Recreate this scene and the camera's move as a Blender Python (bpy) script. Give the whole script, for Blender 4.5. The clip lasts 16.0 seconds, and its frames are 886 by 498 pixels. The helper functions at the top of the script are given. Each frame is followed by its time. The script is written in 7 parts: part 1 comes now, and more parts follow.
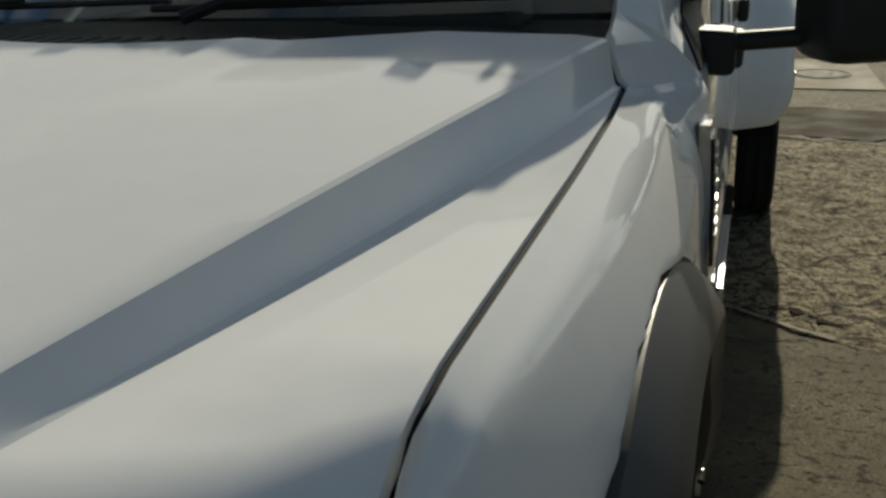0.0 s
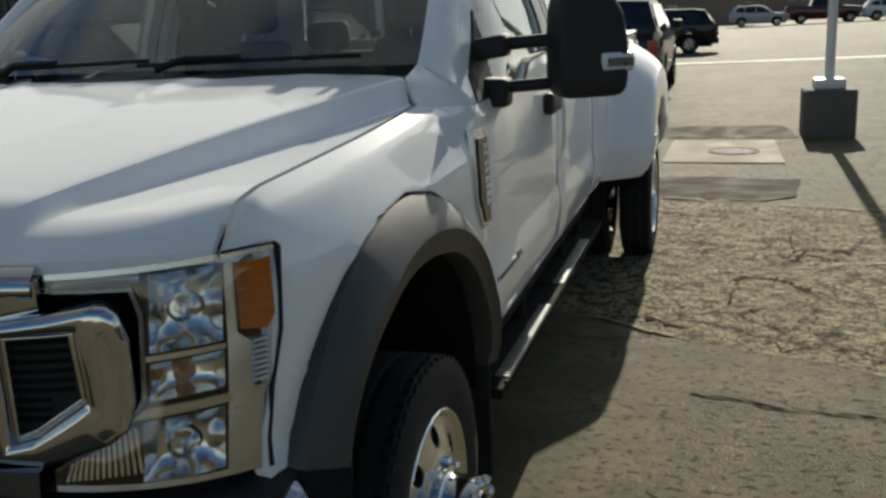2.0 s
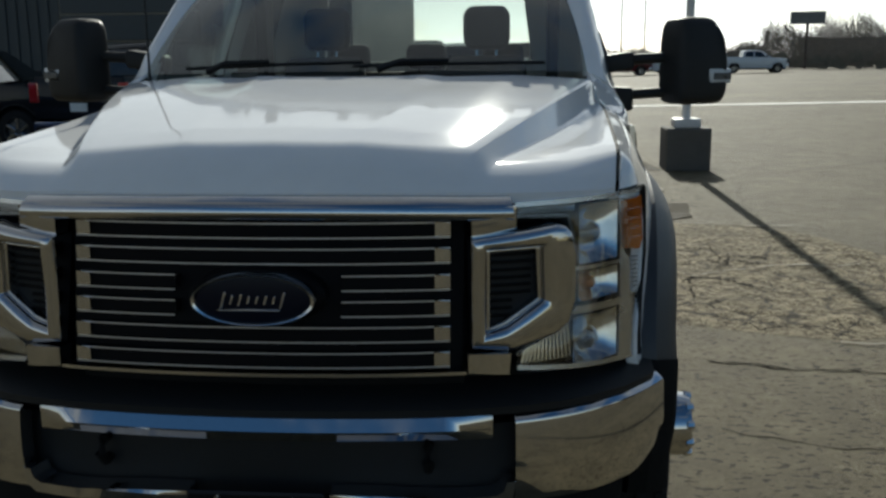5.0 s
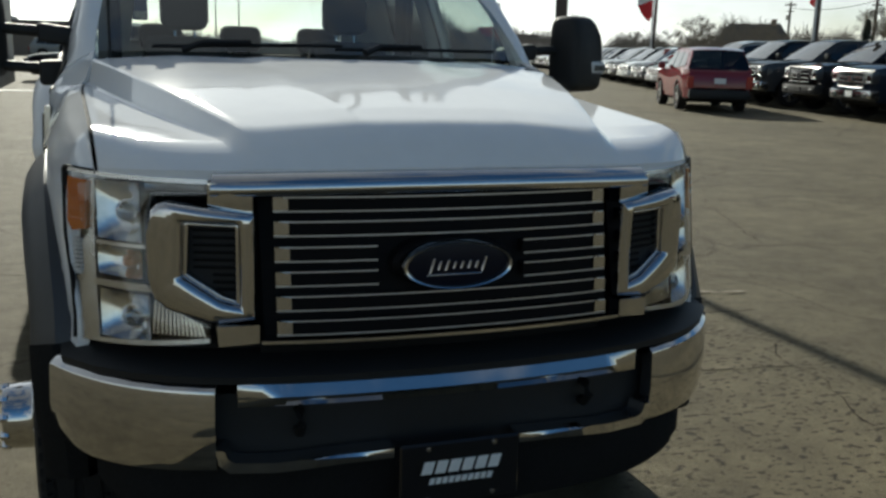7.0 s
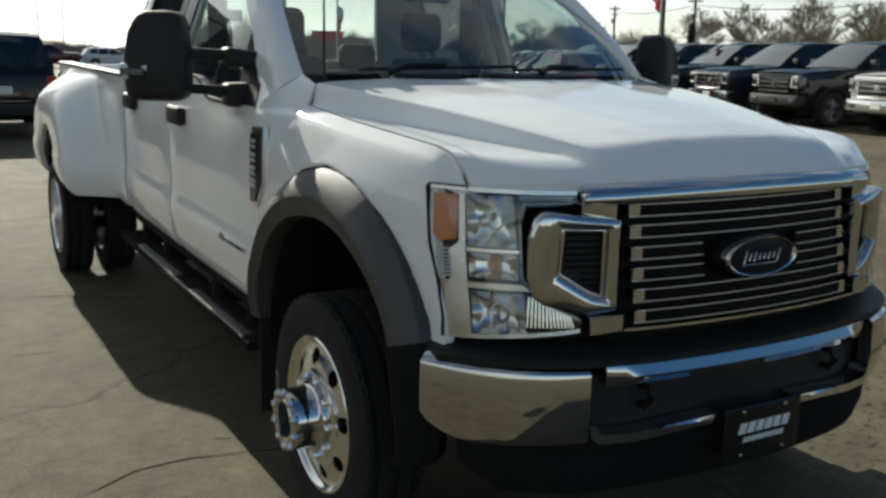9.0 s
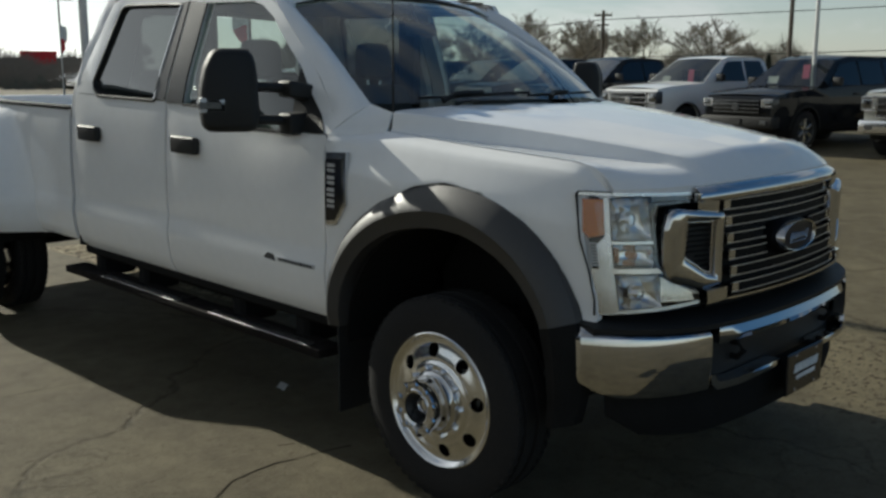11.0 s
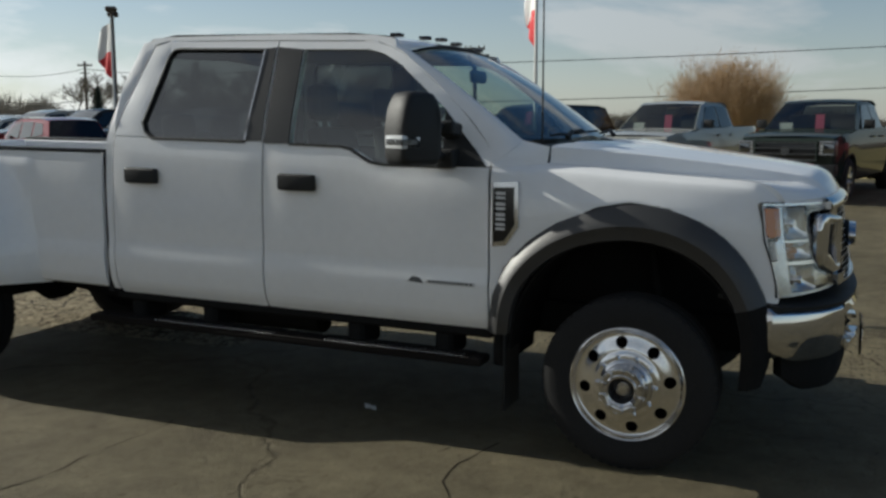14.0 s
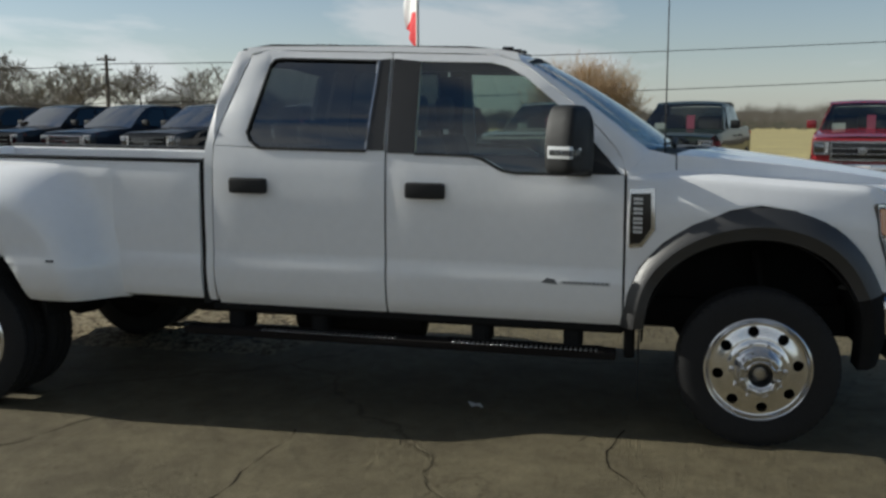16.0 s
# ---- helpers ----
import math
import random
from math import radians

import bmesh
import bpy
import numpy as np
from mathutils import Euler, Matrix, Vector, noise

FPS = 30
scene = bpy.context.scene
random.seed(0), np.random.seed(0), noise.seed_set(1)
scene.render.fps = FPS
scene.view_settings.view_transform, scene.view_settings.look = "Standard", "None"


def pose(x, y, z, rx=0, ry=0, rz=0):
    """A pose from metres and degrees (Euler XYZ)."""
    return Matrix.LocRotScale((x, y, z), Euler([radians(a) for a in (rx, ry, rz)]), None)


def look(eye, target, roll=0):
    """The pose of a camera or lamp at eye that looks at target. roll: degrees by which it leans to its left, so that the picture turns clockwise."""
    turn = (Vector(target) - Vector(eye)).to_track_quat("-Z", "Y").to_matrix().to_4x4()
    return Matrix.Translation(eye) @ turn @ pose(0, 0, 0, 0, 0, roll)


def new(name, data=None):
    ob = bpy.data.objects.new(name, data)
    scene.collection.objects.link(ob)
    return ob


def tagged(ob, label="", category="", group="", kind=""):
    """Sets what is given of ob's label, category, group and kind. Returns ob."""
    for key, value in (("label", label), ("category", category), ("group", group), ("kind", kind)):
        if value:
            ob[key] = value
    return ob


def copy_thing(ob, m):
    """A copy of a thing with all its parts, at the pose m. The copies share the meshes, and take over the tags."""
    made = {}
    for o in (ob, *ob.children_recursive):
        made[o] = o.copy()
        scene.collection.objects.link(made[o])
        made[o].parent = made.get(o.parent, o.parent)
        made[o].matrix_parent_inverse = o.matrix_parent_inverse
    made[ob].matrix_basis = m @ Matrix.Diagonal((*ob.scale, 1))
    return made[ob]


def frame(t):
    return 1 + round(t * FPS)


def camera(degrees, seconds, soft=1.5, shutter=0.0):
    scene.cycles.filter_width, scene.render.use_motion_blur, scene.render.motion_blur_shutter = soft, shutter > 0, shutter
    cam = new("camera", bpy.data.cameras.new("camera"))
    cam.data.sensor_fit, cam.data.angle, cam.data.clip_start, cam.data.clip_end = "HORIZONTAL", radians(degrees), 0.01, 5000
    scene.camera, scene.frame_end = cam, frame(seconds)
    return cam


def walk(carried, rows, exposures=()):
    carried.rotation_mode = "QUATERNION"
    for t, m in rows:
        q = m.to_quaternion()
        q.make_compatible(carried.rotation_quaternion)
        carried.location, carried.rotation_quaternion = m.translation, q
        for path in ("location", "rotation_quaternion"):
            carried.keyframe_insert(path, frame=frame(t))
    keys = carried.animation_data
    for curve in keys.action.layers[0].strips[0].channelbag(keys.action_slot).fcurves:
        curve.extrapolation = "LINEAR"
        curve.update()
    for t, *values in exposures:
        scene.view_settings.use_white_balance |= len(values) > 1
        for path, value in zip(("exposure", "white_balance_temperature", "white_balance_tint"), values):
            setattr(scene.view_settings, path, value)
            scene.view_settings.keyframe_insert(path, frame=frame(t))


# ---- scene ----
cam = camera(50.3, 16.0, 2.8)
PATH = [
    (0, (1.094, -1.18, 1.745), (0.497, 0.609, 1.079), -2.2),
    (0.3, (1.201, -1.238, 1.723), (0.631, 0.584, 1.126), -0.8),
    (0.5, (1.253, -1.244, 1.684), (0.691, 0.59, 1.117), -0.1),
    (1, (1.512, -1.579, 1.72), (0.932, 0.261, 1.193), -1.7),
    (1.5, (1.664, -1.875, 1.713), (1.108, -0.021, 1.213), -2.3),
    (2, (1.768, -2.17, 1.698), (1.19, -0.314, 1.225), -2.5),
    (2.5, (1.796, -2.407, 1.689), (1.193, -0.553, 1.241), -1.3),
    (3, (1.689, -2.697, 1.685), (1.094, -0.836, 1.254), -1.5),
    (3.5, (1.483, -2.821, 1.665), (0.913, -0.953, 1.234), -0.9),
    (3.7, (1.369, -2.836, 1.655), (0.817, -0.96, 1.234), -1.0),
    (5.8, (0.048, -3.208, 1.606), (0.219, -1.254, 1.216), 0.5),
    (6, (-0.119, -3.24, 1.601), (0.135, -1.295, 1.21), 0.7),
    (6.5, (-0.459, -3.246, 1.569), (-0.011, -1.335, 1.186), 1.1),
    (7, (-0.829, -3.144, 1.609), (-0.165, -1.304, 1.195), 1.6),
    (7.5, (-1.221, -3.092, 1.61), (-0.37, -1.33, 1.198), 1.9),
    (8, (-1.587, -3.073, 1.639), (-0.669, -1.345, 1.23), 1.8),
    (8.5, (-1.884, -2.967, 1.66), (-0.945, -1.252, 1.238), 1.7),
    (9, (-2.226, -2.901, 1.647), (-1.247, -1.203, 1.247), 1.1),
    (9.2, (-2.382, -2.907, 1.63), (-1.351, -1.234, 1.258), 1.1),
    (11.3, (-3.799, -2.37, 1.691), (-2.307, -1.09, 1.325), 0.0),
    (11.5, (-3.921, -2.282, 1.691), (-2.377, -1.062, 1.332), 0.0),
    (12, (-4.237, -2.041, 1.696), (-2.596, -0.934, 1.41), 0.1),
    (12.5, (-4.611, -1.817, 1.674), (-2.902, -0.814, 1.401), 0.0),
    (13, (-4.92, -1.545, 1.676), (-3.147, -0.662, 1.398), 0.1),
    (13.5, (-5.158, -1.218, 1.645), (-3.347, -0.411, 1.383), 0.1),
    (14, (-5.403, -0.901, 1.649), (-3.577, -0.127, 1.387), -0.1),
    (14.5, (-5.641, -0.544, 1.672), (-3.791, 0.171, 1.411), -0.1),
    (15, (-5.769, -0.174, 1.664), (-3.895, 0.474, 1.401), -0.2),
    (15.5, (-5.948, 0.247, 1.673), (-4.039, 0.782, 1.413), -0.1),
    (16, (-6.132, 0.626, 1.725), (-4.193, 1.034, 1.456), -0.1),
]
# stops, kelvin and tint along the walk
EXPOSURES = ((0.0, -0.30, 7100, 2), (0.8, -0.12, 7000, 2), (2.0, 0.27, 6750, 4), (2.6, 0.24, 6550, 4), (3.5, -0.15, 6300, 2), (6.0, 0.13, 6200, 3), (7.0, 0.20, 6300, 2), (7.5, 0.24, 6650, 2), (8.5, 0.47, 6550, 2), (12.0, 0.0, 6300, 4), (16.0, 0.20, 6150, 6))
walk(cam, [(t, look(eye, target, roll)) for t, eye, target, roll in PATH], EXPOSURES)

# ---- world and light ----
SUN_EL, SUN_AZ = 26.0, 0.5  # degrees; azimuth from +Y towards +X
world = bpy.data.worlds.new("sky")
scene.world = world
world.use_nodes = True
wn, wl = world.node_tree.nodes, world.node_tree.links
wn.clear()
w_out = wn.new("ShaderNodeOutputWorld")
w_bg = wn.new("ShaderNodeBackground")
w_sky = wn.new("ShaderNodeTexSky")
w_sky.sky_type = "NISHITA"
w_sky.sun_disc = False
w_sky.sun_elevation, w_sky.sun_rotation = radians(SUN_EL), radians(SUN_AZ)
w_sky.altitude, w_sky.air_density, w_sky.dust_density, w_sky.ozone_density = 200, 1.0, 0.5, 2.0
w_geo = wn.new("ShaderNodeTexCoord")
w_map = wn.new("ShaderNodeMapping")
w_map.inputs["Scale"].default_value = (1.0, 1.0, 3.6)
w_noise = wn.new("ShaderNodeTexNoise")
w_noise.inputs["Scale"].default_value = 2.3
w_noise.inputs["Detail"].default_value = 8.0
w_noise.inputs["Roughness"].default_value = 0.58
w_noise.inputs["Distortion"].default_value = 0.35
w_ramp = wn.new("ShaderNodeValToRGB")
w_ramp.color_ramp.elements[0].position, w_ramp.color_ramp.elements[0].color = 0.41, (0, 0, 0, 1)
w_ramp.color_ramp.elements[1].position, w_ramp.color_ramp.elements[1].color = 0.57, (0.9, 0.9, 0.9, 1)
w_cloud = wn.new("ShaderNodeMixRGB")
w_hsv = wn.new("ShaderNodeHueSaturation")
w_hsv.inputs["Saturation"].default_value = 0.10
w_hsv.inputs["Value"].default_value = 1.20
wl.new(w_geo.outputs["Generated"], w_map.inputs["Vector"])
wl.new(w_map.outputs["Vector"], w_noise.inputs["Vector"])
# haze thickens towards the horizon
w_sep = wn.new("ShaderNodeSeparateXYZ")
w_haze = wn.new("ShaderNodeMapRange")
w_haze.inputs["From Min"].default_value, w_haze.inputs["From Max"].default_value = 0.0, 0.27
w_haze.inputs["To Min"].default_value, w_haze.inputs["To Max"].default_value = 0.62, 0.0
w_max = wn.new("ShaderNodeMath")
w_max.operation = "MAXIMUM"
wl.new(w_geo.outputs["Generated"], w_sep.inputs["Vector"])
wl.new(w_sep.outputs["Z"], w_haze.inputs["Value"])
# the cloud cover is thicker towards the north and the west
w_bank = wn.new("ShaderNodeMath")
w_bank.operation = "MULTIPLY_ADD"
w_bank.inputs[1].default_value = 0.14
w_west = wn.new("ShaderNodeMath")
w_west.operation = "MULTIPLY_ADD"
w_west.inputs[1].default_value = -0.09
wl.new(w_sep.outputs["X"], w_west.inputs[0])
wl.new(w_noise.outputs["Fac"], w_west.inputs[2])
wl.new(w_sep.outputs["Y"], w_bank.inputs[0])
wl.new(w_west.outputs["Value"], w_bank.inputs[2])
wl.new(w_bank.outputs["Value"], w_ramp.inputs["Fac"])
wl.new(w_haze.outputs["Result"], w_max.inputs[0])
wl.new(w_ramp.outputs["Color"], w_max.inputs[1])
wl.new(w_max.outputs["Value"], w_cloud.inputs["Fac"])
w_soft = wn.new("ShaderNodeHueSaturation")
w_soft.inputs["Saturation"].default_value = 1.2
w_soft.inputs["Value"].default_value = 0.84
wl.new(w_sky.outputs["Color"], w_soft.inputs["Color"])
wl.new(w_soft.outputs["Color"], w_cloud.inputs["Color1"])
wl.new(w_sky.outputs["Color"], w_hsv.inputs["Color"])
wl.new(w_hsv.outputs["Color"], w_cloud.inputs["Color2"])
wl.new(w_cloud.outputs["Color"], w_bg.inputs["Color"])
w_bg.inputs["Strength"].default_value = 0.079
wl.new(w_bg.outputs["Background"], w_out.inputs["Surface"])

sun_data = bpy.data.lights.new("sun", "SUN")
sun_data.energy, sun_data.angle, sun_data.color = 5.0, radians(0.6), (1.0, 0.93, 0.82)
sun = new("sun", sun_data)
sun_to = Vector((math.sin(radians(SUN_AZ)) * math.cos(radians(SUN_EL)), math.cos(radians(SUN_AZ)) * math.cos(radians(SUN_EL)), math.sin(radians(SUN_EL))))
sun.matrix_world = look(sun_to * 60, (0, 0, 0))

# ---- materials ----


def mat(name, color, rough=0.5, metal=0.0, coat=0.0, spec=0.5, vary=0.0, scale=6.0, bump=0.0, bump_scale=60.0, emit=0.0):
    """A principled material; vary mixes large and fine noise into colour and roughness."""
    m = bpy.data.materials.new(name)
    m.use_nodes = True
    n, l = m.node_tree.nodes, m.node_tree.links
    p = n["Principled BSDF"]
    p.inputs["Base Color"].default_value = (*color, 1)
    p.inputs["Roughness"].default_value = rough
    p.inputs["Metallic"].default_value = metal
    p.inputs["Coat Weight"].default_value = coat
    p.inputs["Coat Roughness"].default_value = 0.05
    p.inputs["Specular IOR Level"].default_value = spec
    if emit:
        p.inputs["Emission Color"].default_value = (*color, 1)
        p.inputs["Emission Strength"].default_value = emit
    tc = n.new("ShaderNodeTexCoord")
    if vary:
        a, b = n.new("ShaderNodeTexNoise"), n.new("ShaderNodeTexNoise")
        a.inputs["Scale"].default_value, b.inputs["Scale"].default_value = scale, scale * 14
        a.inputs["Detail"].default_value = b.inputs["Detail"].default_value = 5
        l.new(tc.outputs["Object"], a.inputs["Vector"])
        l.new(tc.outputs["Object"], b.inputs["Vector"])
        add = n.new("ShaderNodeMath")
        add.operation = "ADD"
        l.new(a.outputs["Fac"], add.inputs[0])
        l.new(b.outputs["Fac"], add.inputs[1])
        rng = n.new("ShaderNodeMapRange")
        rng.inputs["From Min"].default_value, rng.inputs["From Max"].default_value = 0.6, 1.4
        rng.inputs["To Min"].default_value, rng.inputs["To Max"].default_value = 1 - vary, 1 + vary
        l.new(add.outputs[0], rng.inputs["Value"])
        mix = n.new("ShaderNodeVectorMath")
        mix.operation = "SCALE"
        mix.inputs[0].default_value = color
        l.new(rng.outputs[0], mix.inputs["Scale"])
        l.new(mix.outputs["Vector"], p.inputs["Base Color"])
        r2 = n.new("ShaderNodeMapRange")
        r2.inputs["From Min"].default_value, r2.inputs["From Max"].default_value = 0.3, 0.7
        r2.inputs["To Min"].default_value, r2.inputs["To Max"].default_value = rough * (1 - vary * 0.6), min(1, rough * (1 + vary * 0.6))
        l.new(a.outputs["Fac"], r2.inputs["Value"])
        l.new(r2.outputs[0], p.inputs["Roughness"])
    if bump:
        c, bm_ = n.new("ShaderNodeTexNoise"), n.new("ShaderNodeBump")
        c.inputs["Scale"].default_value, c.inputs["Detail"].default_value = bump_scale, 4
        bm_.inputs["Strength"].default_value, bm_.inputs["Distance"].default_value = bump, 0.01
        l.new(tc.outputs["Object"], c.inputs["Vector"])
        l.new(c.outputs["Fac"], bm_.inputs["Height"])
        l.new(bm_.outputs["Normal"], p.inputs["Normal"])
    return m


def glass(name, tint, gloss=1.0, floor_=0.085):
    """Thin window glass: tinted see-through with a Fresnel gloss."""
    m = bpy.data.materials.new(name)
    m.use_nodes = True
    n, l = m.node_tree.nodes, m.node_tree.links
    n.clear()
    out, mix, tr, gl, fr = (n.new("ShaderNode" + k) for k in ("OutputMaterial", "MixShader", "BsdfTransparent", "BsdfGlossy", "LayerWeight"))
    tr.inputs["Color"].default_value = (*tint, 1)
    gl.inputs["Roughness"].default_value = 0.015
    gl.inputs["Color"].default_value = (gloss, gloss, gloss, 1)
    fr.inputs["Blend"].default_value = 0.5
    pw, ad = n.new("ShaderNodeMath"), n.new("ShaderNodeMath")
    pw.operation, ad.operation = "POWER", "MULTIPLY_ADD"
    pw.inputs[1].default_value = 4.6
    ad.inputs[1].default_value, ad.inputs[2].default_value = 0.98 - floor_, floor_
    l.new(fr.outputs["Facing"], pw.inputs[0])
    l.new(pw.outputs[0], ad.inputs[0])
    l.new(ad.outputs[0], mix.inputs["Fac"])
    l.new(tr.outputs[0], mix.inputs[1])
    l.new(gl.outputs[0], mix.inputs[2])
    l.new(mix.outputs[0], out.inputs["Surface"])
    return m


def paint(name, color, vary=0.03, coat=1.0):
    return mat(name, color, rough=0.6, coat=coat, spec=0.0, vary=vary, scale=1.3)


M_WHITE = paint("white_paint", (0.85, 0.855, 0.86))
M_BLACKPL = mat("black_plastic", (0.019, 0.0196, 0.020), rough=0.55, spec=0.3, vary=0.12, scale=8, bump=0.12, bump_scale=900)
M_FLARE = mat("flare_plastic", (0.030, 0.030, 0.031), rough=0.46, spec=0.7, vary=0.15, scale=5, bump=0.10, bump_scale=1200)
M_GLOSSBLACK = mat("gloss_black", (0.012, 0.012, 0.013), rough=0.16, vary=0.1, scale=5)
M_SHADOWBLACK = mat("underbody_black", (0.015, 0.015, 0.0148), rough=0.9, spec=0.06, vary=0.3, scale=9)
# matt black for trim and wires; also paints shade in gaps and recesses
M_SEAM = mat("matt_black_and_gap_shade", (0.01, 0.01, 0.01), rough=0.9)
M_CHROME = mat("chrome", (0.58, 0.585, 0.60), rough=0.06, metal=1.0, vary=0.05, scale=4)
M_CHROME_SOFT = mat("chrome_trim", (0.64, 0.64, 0.65), rough=0.16, metal=1.0, vary=0.08, scale=6)
M_ALU = mat("polished_aluminium", (0.78, 0.78, 0.78), rough=0.16, metal=1.0, vary=0.10, scale=12)
M_ALU_DARK = mat("brushed_tread", (0.66, 0.66, 0.65), rough=0.35, metal=1.0, vary=0.15, scale=30)
M_RUBBER = mat("tyre_rubber", (0.018, 0.018, 0.0184), rough=0.8, spec=0.25, vary=0.25, scale=7, bump=0.2, bump_scale=250)
M_AMBER = mat("amber_lens", (0.50, 0.125, 0.010), rough=0.14, coat=1.0, vary=0.08, scale=40)
M_LAMPHOUSE = mat("lamp_reflector", (0.24, 0.25, 0.26), rough=0.10, metal=1.0, vary=0.35, scale=18, bump=0.35, bump_scale=13)
M_LAMPBAND = mat("lamp_band", (0.68, 0.685, 0.69), rough=0.26, metal=1.0, vary=0.12, scale=14)
M_REFLECT = mat("lamp_mirror", (0.74, 0.745, 0.74), rough=0.13, metal=1.0, vary=0.15, scale=30)
M_BARLINE = mat("satin_bar_edge", (0.66, 0.665, 0.67), rough=0.32, metal=0.75, vary=0.06, scale=20)
M_SCRIPT = mat("silver_script", (0.56, 0.565, 0.57), rough=0.32, metal=0.35, vary=0.06, scale=20)
M_BULB = mat("bulb_amber", (0.45, 0.2, 0.09), rough=0.25, metal=0.3, vary=0.1, scale=40)
M_MARKER = mat("clear_marker_plastic", (0.55, 0.57, 0.58), rough=0.18, coat=1.0, vary=0.08, scale=20)
M_BOARD = mat("step_board_plastic", (0.014, 0.012, 0.011), rough=0.85, spec=0.12, vary=0.2, scale=12, bump=0.3, bump_scale=300)
M_PILLAR = mat("satin_pillar", (0.030, 0.029, 0.028), rough=0.30, vary=0.1, scale=4)
M_LAMPDARK = mat("lamp_dark", (0.10, 0.105, 0.11), rough=0.3, metal=0.6, vary=0.3, scale=30)
M_LENS = glass("clear_lens", (0.93, 0.94, 0.945), 1.0, 0.075)
M_GLASS = glass("window_glass", (0.50, 0.58, 0.545), 1.0, 0.115)
M_SHIELD = glass("windshield_glass", (0.78, 0.85, 0.81), 1.0, 0.115)
M_REARGLASS = glass("rear_glass", (0.76, 0.81, 0.78))
M_GRILLE = mat("grille_black", (0.005, 0.005, 0.006), rough=0.6, spec=0.12, vary=0.1, scale=6)
M_TINT = glass("privacy_glass", (0.09, 0.098, 0.098), 1.0, 0.14)
M_BLUE = mat("emblem_blue", (0.0032, 0.0052, 0.0144), rough=0.3, spec=0.2)
M_SEAT = mat("grey_cloth", (0.055, 0.056, 0.058), rough=0.9, vary=0.2, scale=10, bump=0.3, bump_scale=400)
M_DASH = mat("dash_vinyl", (0.03, 0.031, 0.033), rough=0.7, vary=0.15, scale=8, bump=0.15, bump_scale=500)
M_LINER = mat("headliner", (0.25, 0.25, 0.24), rough=0.95, vary=0.1)
M_RED_LENS = mat("red_lens", (0.35, 0.012, 0.012), rough=0.12, coat=1.0)
M_PAPER = mat("white_paper", (0.75, 0.76, 0.74), rough=0.8, vary=0.04)
M_PINK = mat("pink_card", (0.85, 0.16, 0.27), rough=0.8, vary=0.05)
M_MIRROR = mat("mirror_glass", (0.85, 0.86, 0.87), rough=0.02, metal=1.0)

# ---- builders ----


def part(name, bm, material, parent=None, label="", smooth=35.0):
    """Link a bmesh as one mesh object; smooth is the angle past which edges stay sharp."""
    me = bpy.data.meshes.new(name)
    bm.to_mesh(me)
    bm.free()
    me.materials.append(material)
    if smooth:
        me.polygons.foreach_set("use_smooth", [True] * len(me.polygons))
        me.set_sharp_from_angle(angle=radians(smooth))
    ob = new(name, me)
    if parent is not None:
        ob.parent = parent
    if label:
        tagged(ob, label=label)
    return ob


def thing(name, m, label, category, group="", kind=""):
    ob = new(name)
    ob.empty_display_size = 0.2
    ob.matrix_world = m
    return tagged(ob, label=label, category=category, group=group, kind=kind)


def box(bm, x0, x1, y0, y1, z0, z1, bev=0.0, seg=1):
    """A box with bevelled edges added to bm."""
    r = bmesh.ops.create_cube(bm, size=1)
    vs = r["verts"]
    for v in vs:
        v.co = Vector((x0 + (v.co.x + 0.5) * (x1 - x0), y0 + (v.co.y + 0.5) * (y1 - y0), z0 + (v.co.z + 0.5) * (z1 - z0)))
    if bev:
        es = {e for v in vs for e in v.link_edges}
        bmesh.ops.bevel(bm, geom=list(es), offset=bev, segments=seg, affect="EDGES", profile=0.6)
    return bm


def boxb(*a, bev=0.0, seg=1):
    return box(bmesh.new(), *a, bev=bev, seg=seg)


def tube(path, radius, sides=8, bm=None, closed=False):
    """A round tube along points; radius a number or one per point."""
    bm = bm or bmesh.new()
    pts = [Vector(p) for p in path]
    rad = radius if isinstance(radius, (list, tuple)) else [radius] * len(pts)
    rings = []
    for i, p in enumerate(pts):
        d = (pts[min(i + 1, len(pts) - 1)] - pts[max(i - 1, 0)]).normalized()
        u = d.cross(Vector((0, 0, 1)) if abs(d.z) < 0.9 else Vector((0, 1, 0))).normalized()
        v = d.cross(u)
        rings.append([bm.verts.new(p + (u * math.cos(2 * math.pi * k / sides) + v * math.sin(2 * math.pi * k / sides)) * rad[i]) for k in range(sides)])
    for a, b in zip(rings, rings[1:]):
        for k in range(sides):
            bm.faces.new((a[k], a[(k + 1) % sides], b[(k + 1) % sides], b[k]))
    bm.faces.new(rings[0][::-1])
    bm.faces.new(rings[-1])
    return bm


def lathe(profile, sides, axis, bm=None, center=(0, 0, 0)):
    """Turn (radius, along) pairs round an axis 'x', 'y' or 'z'."""
    bm = bm or bmesh.new()
    c = Vector(center)

    def at(r, a, k):
        s, q = math.sin(2 * math.pi * k / sides) * r, math.cos(2 * math.pi * k / sides) * r
        return c + Vector({"x": (a, s, q), "y": (s, a, q), "z": (s, q, a)}[axis])

    rings = []
    for r, a in profile:
        rings.append([bm.verts.new(at(r, a, k)) for k in range(sides)] if r > 1e-5 else [bm.verts.new(at(0, a, 0))])
    for a, b in zip(rings, rings[1:]):
        for k in range(sides):
            k2 = (k + 1) % sides
            if len(a) == 1 and len(b) == 1:
                continue
            if len(a) == 1:
                bm.faces.new((a[0], b[k], b[k2]))
            elif len(b) == 1:
                bm.faces.new((a[k], a[k2], b[0]))
            else:
                bm.faces.new((a[k], a[k2], b[k2], b[k]))
    bmesh.ops.recalc_face_normals(bm, faces=bm.faces[:])
    return bm


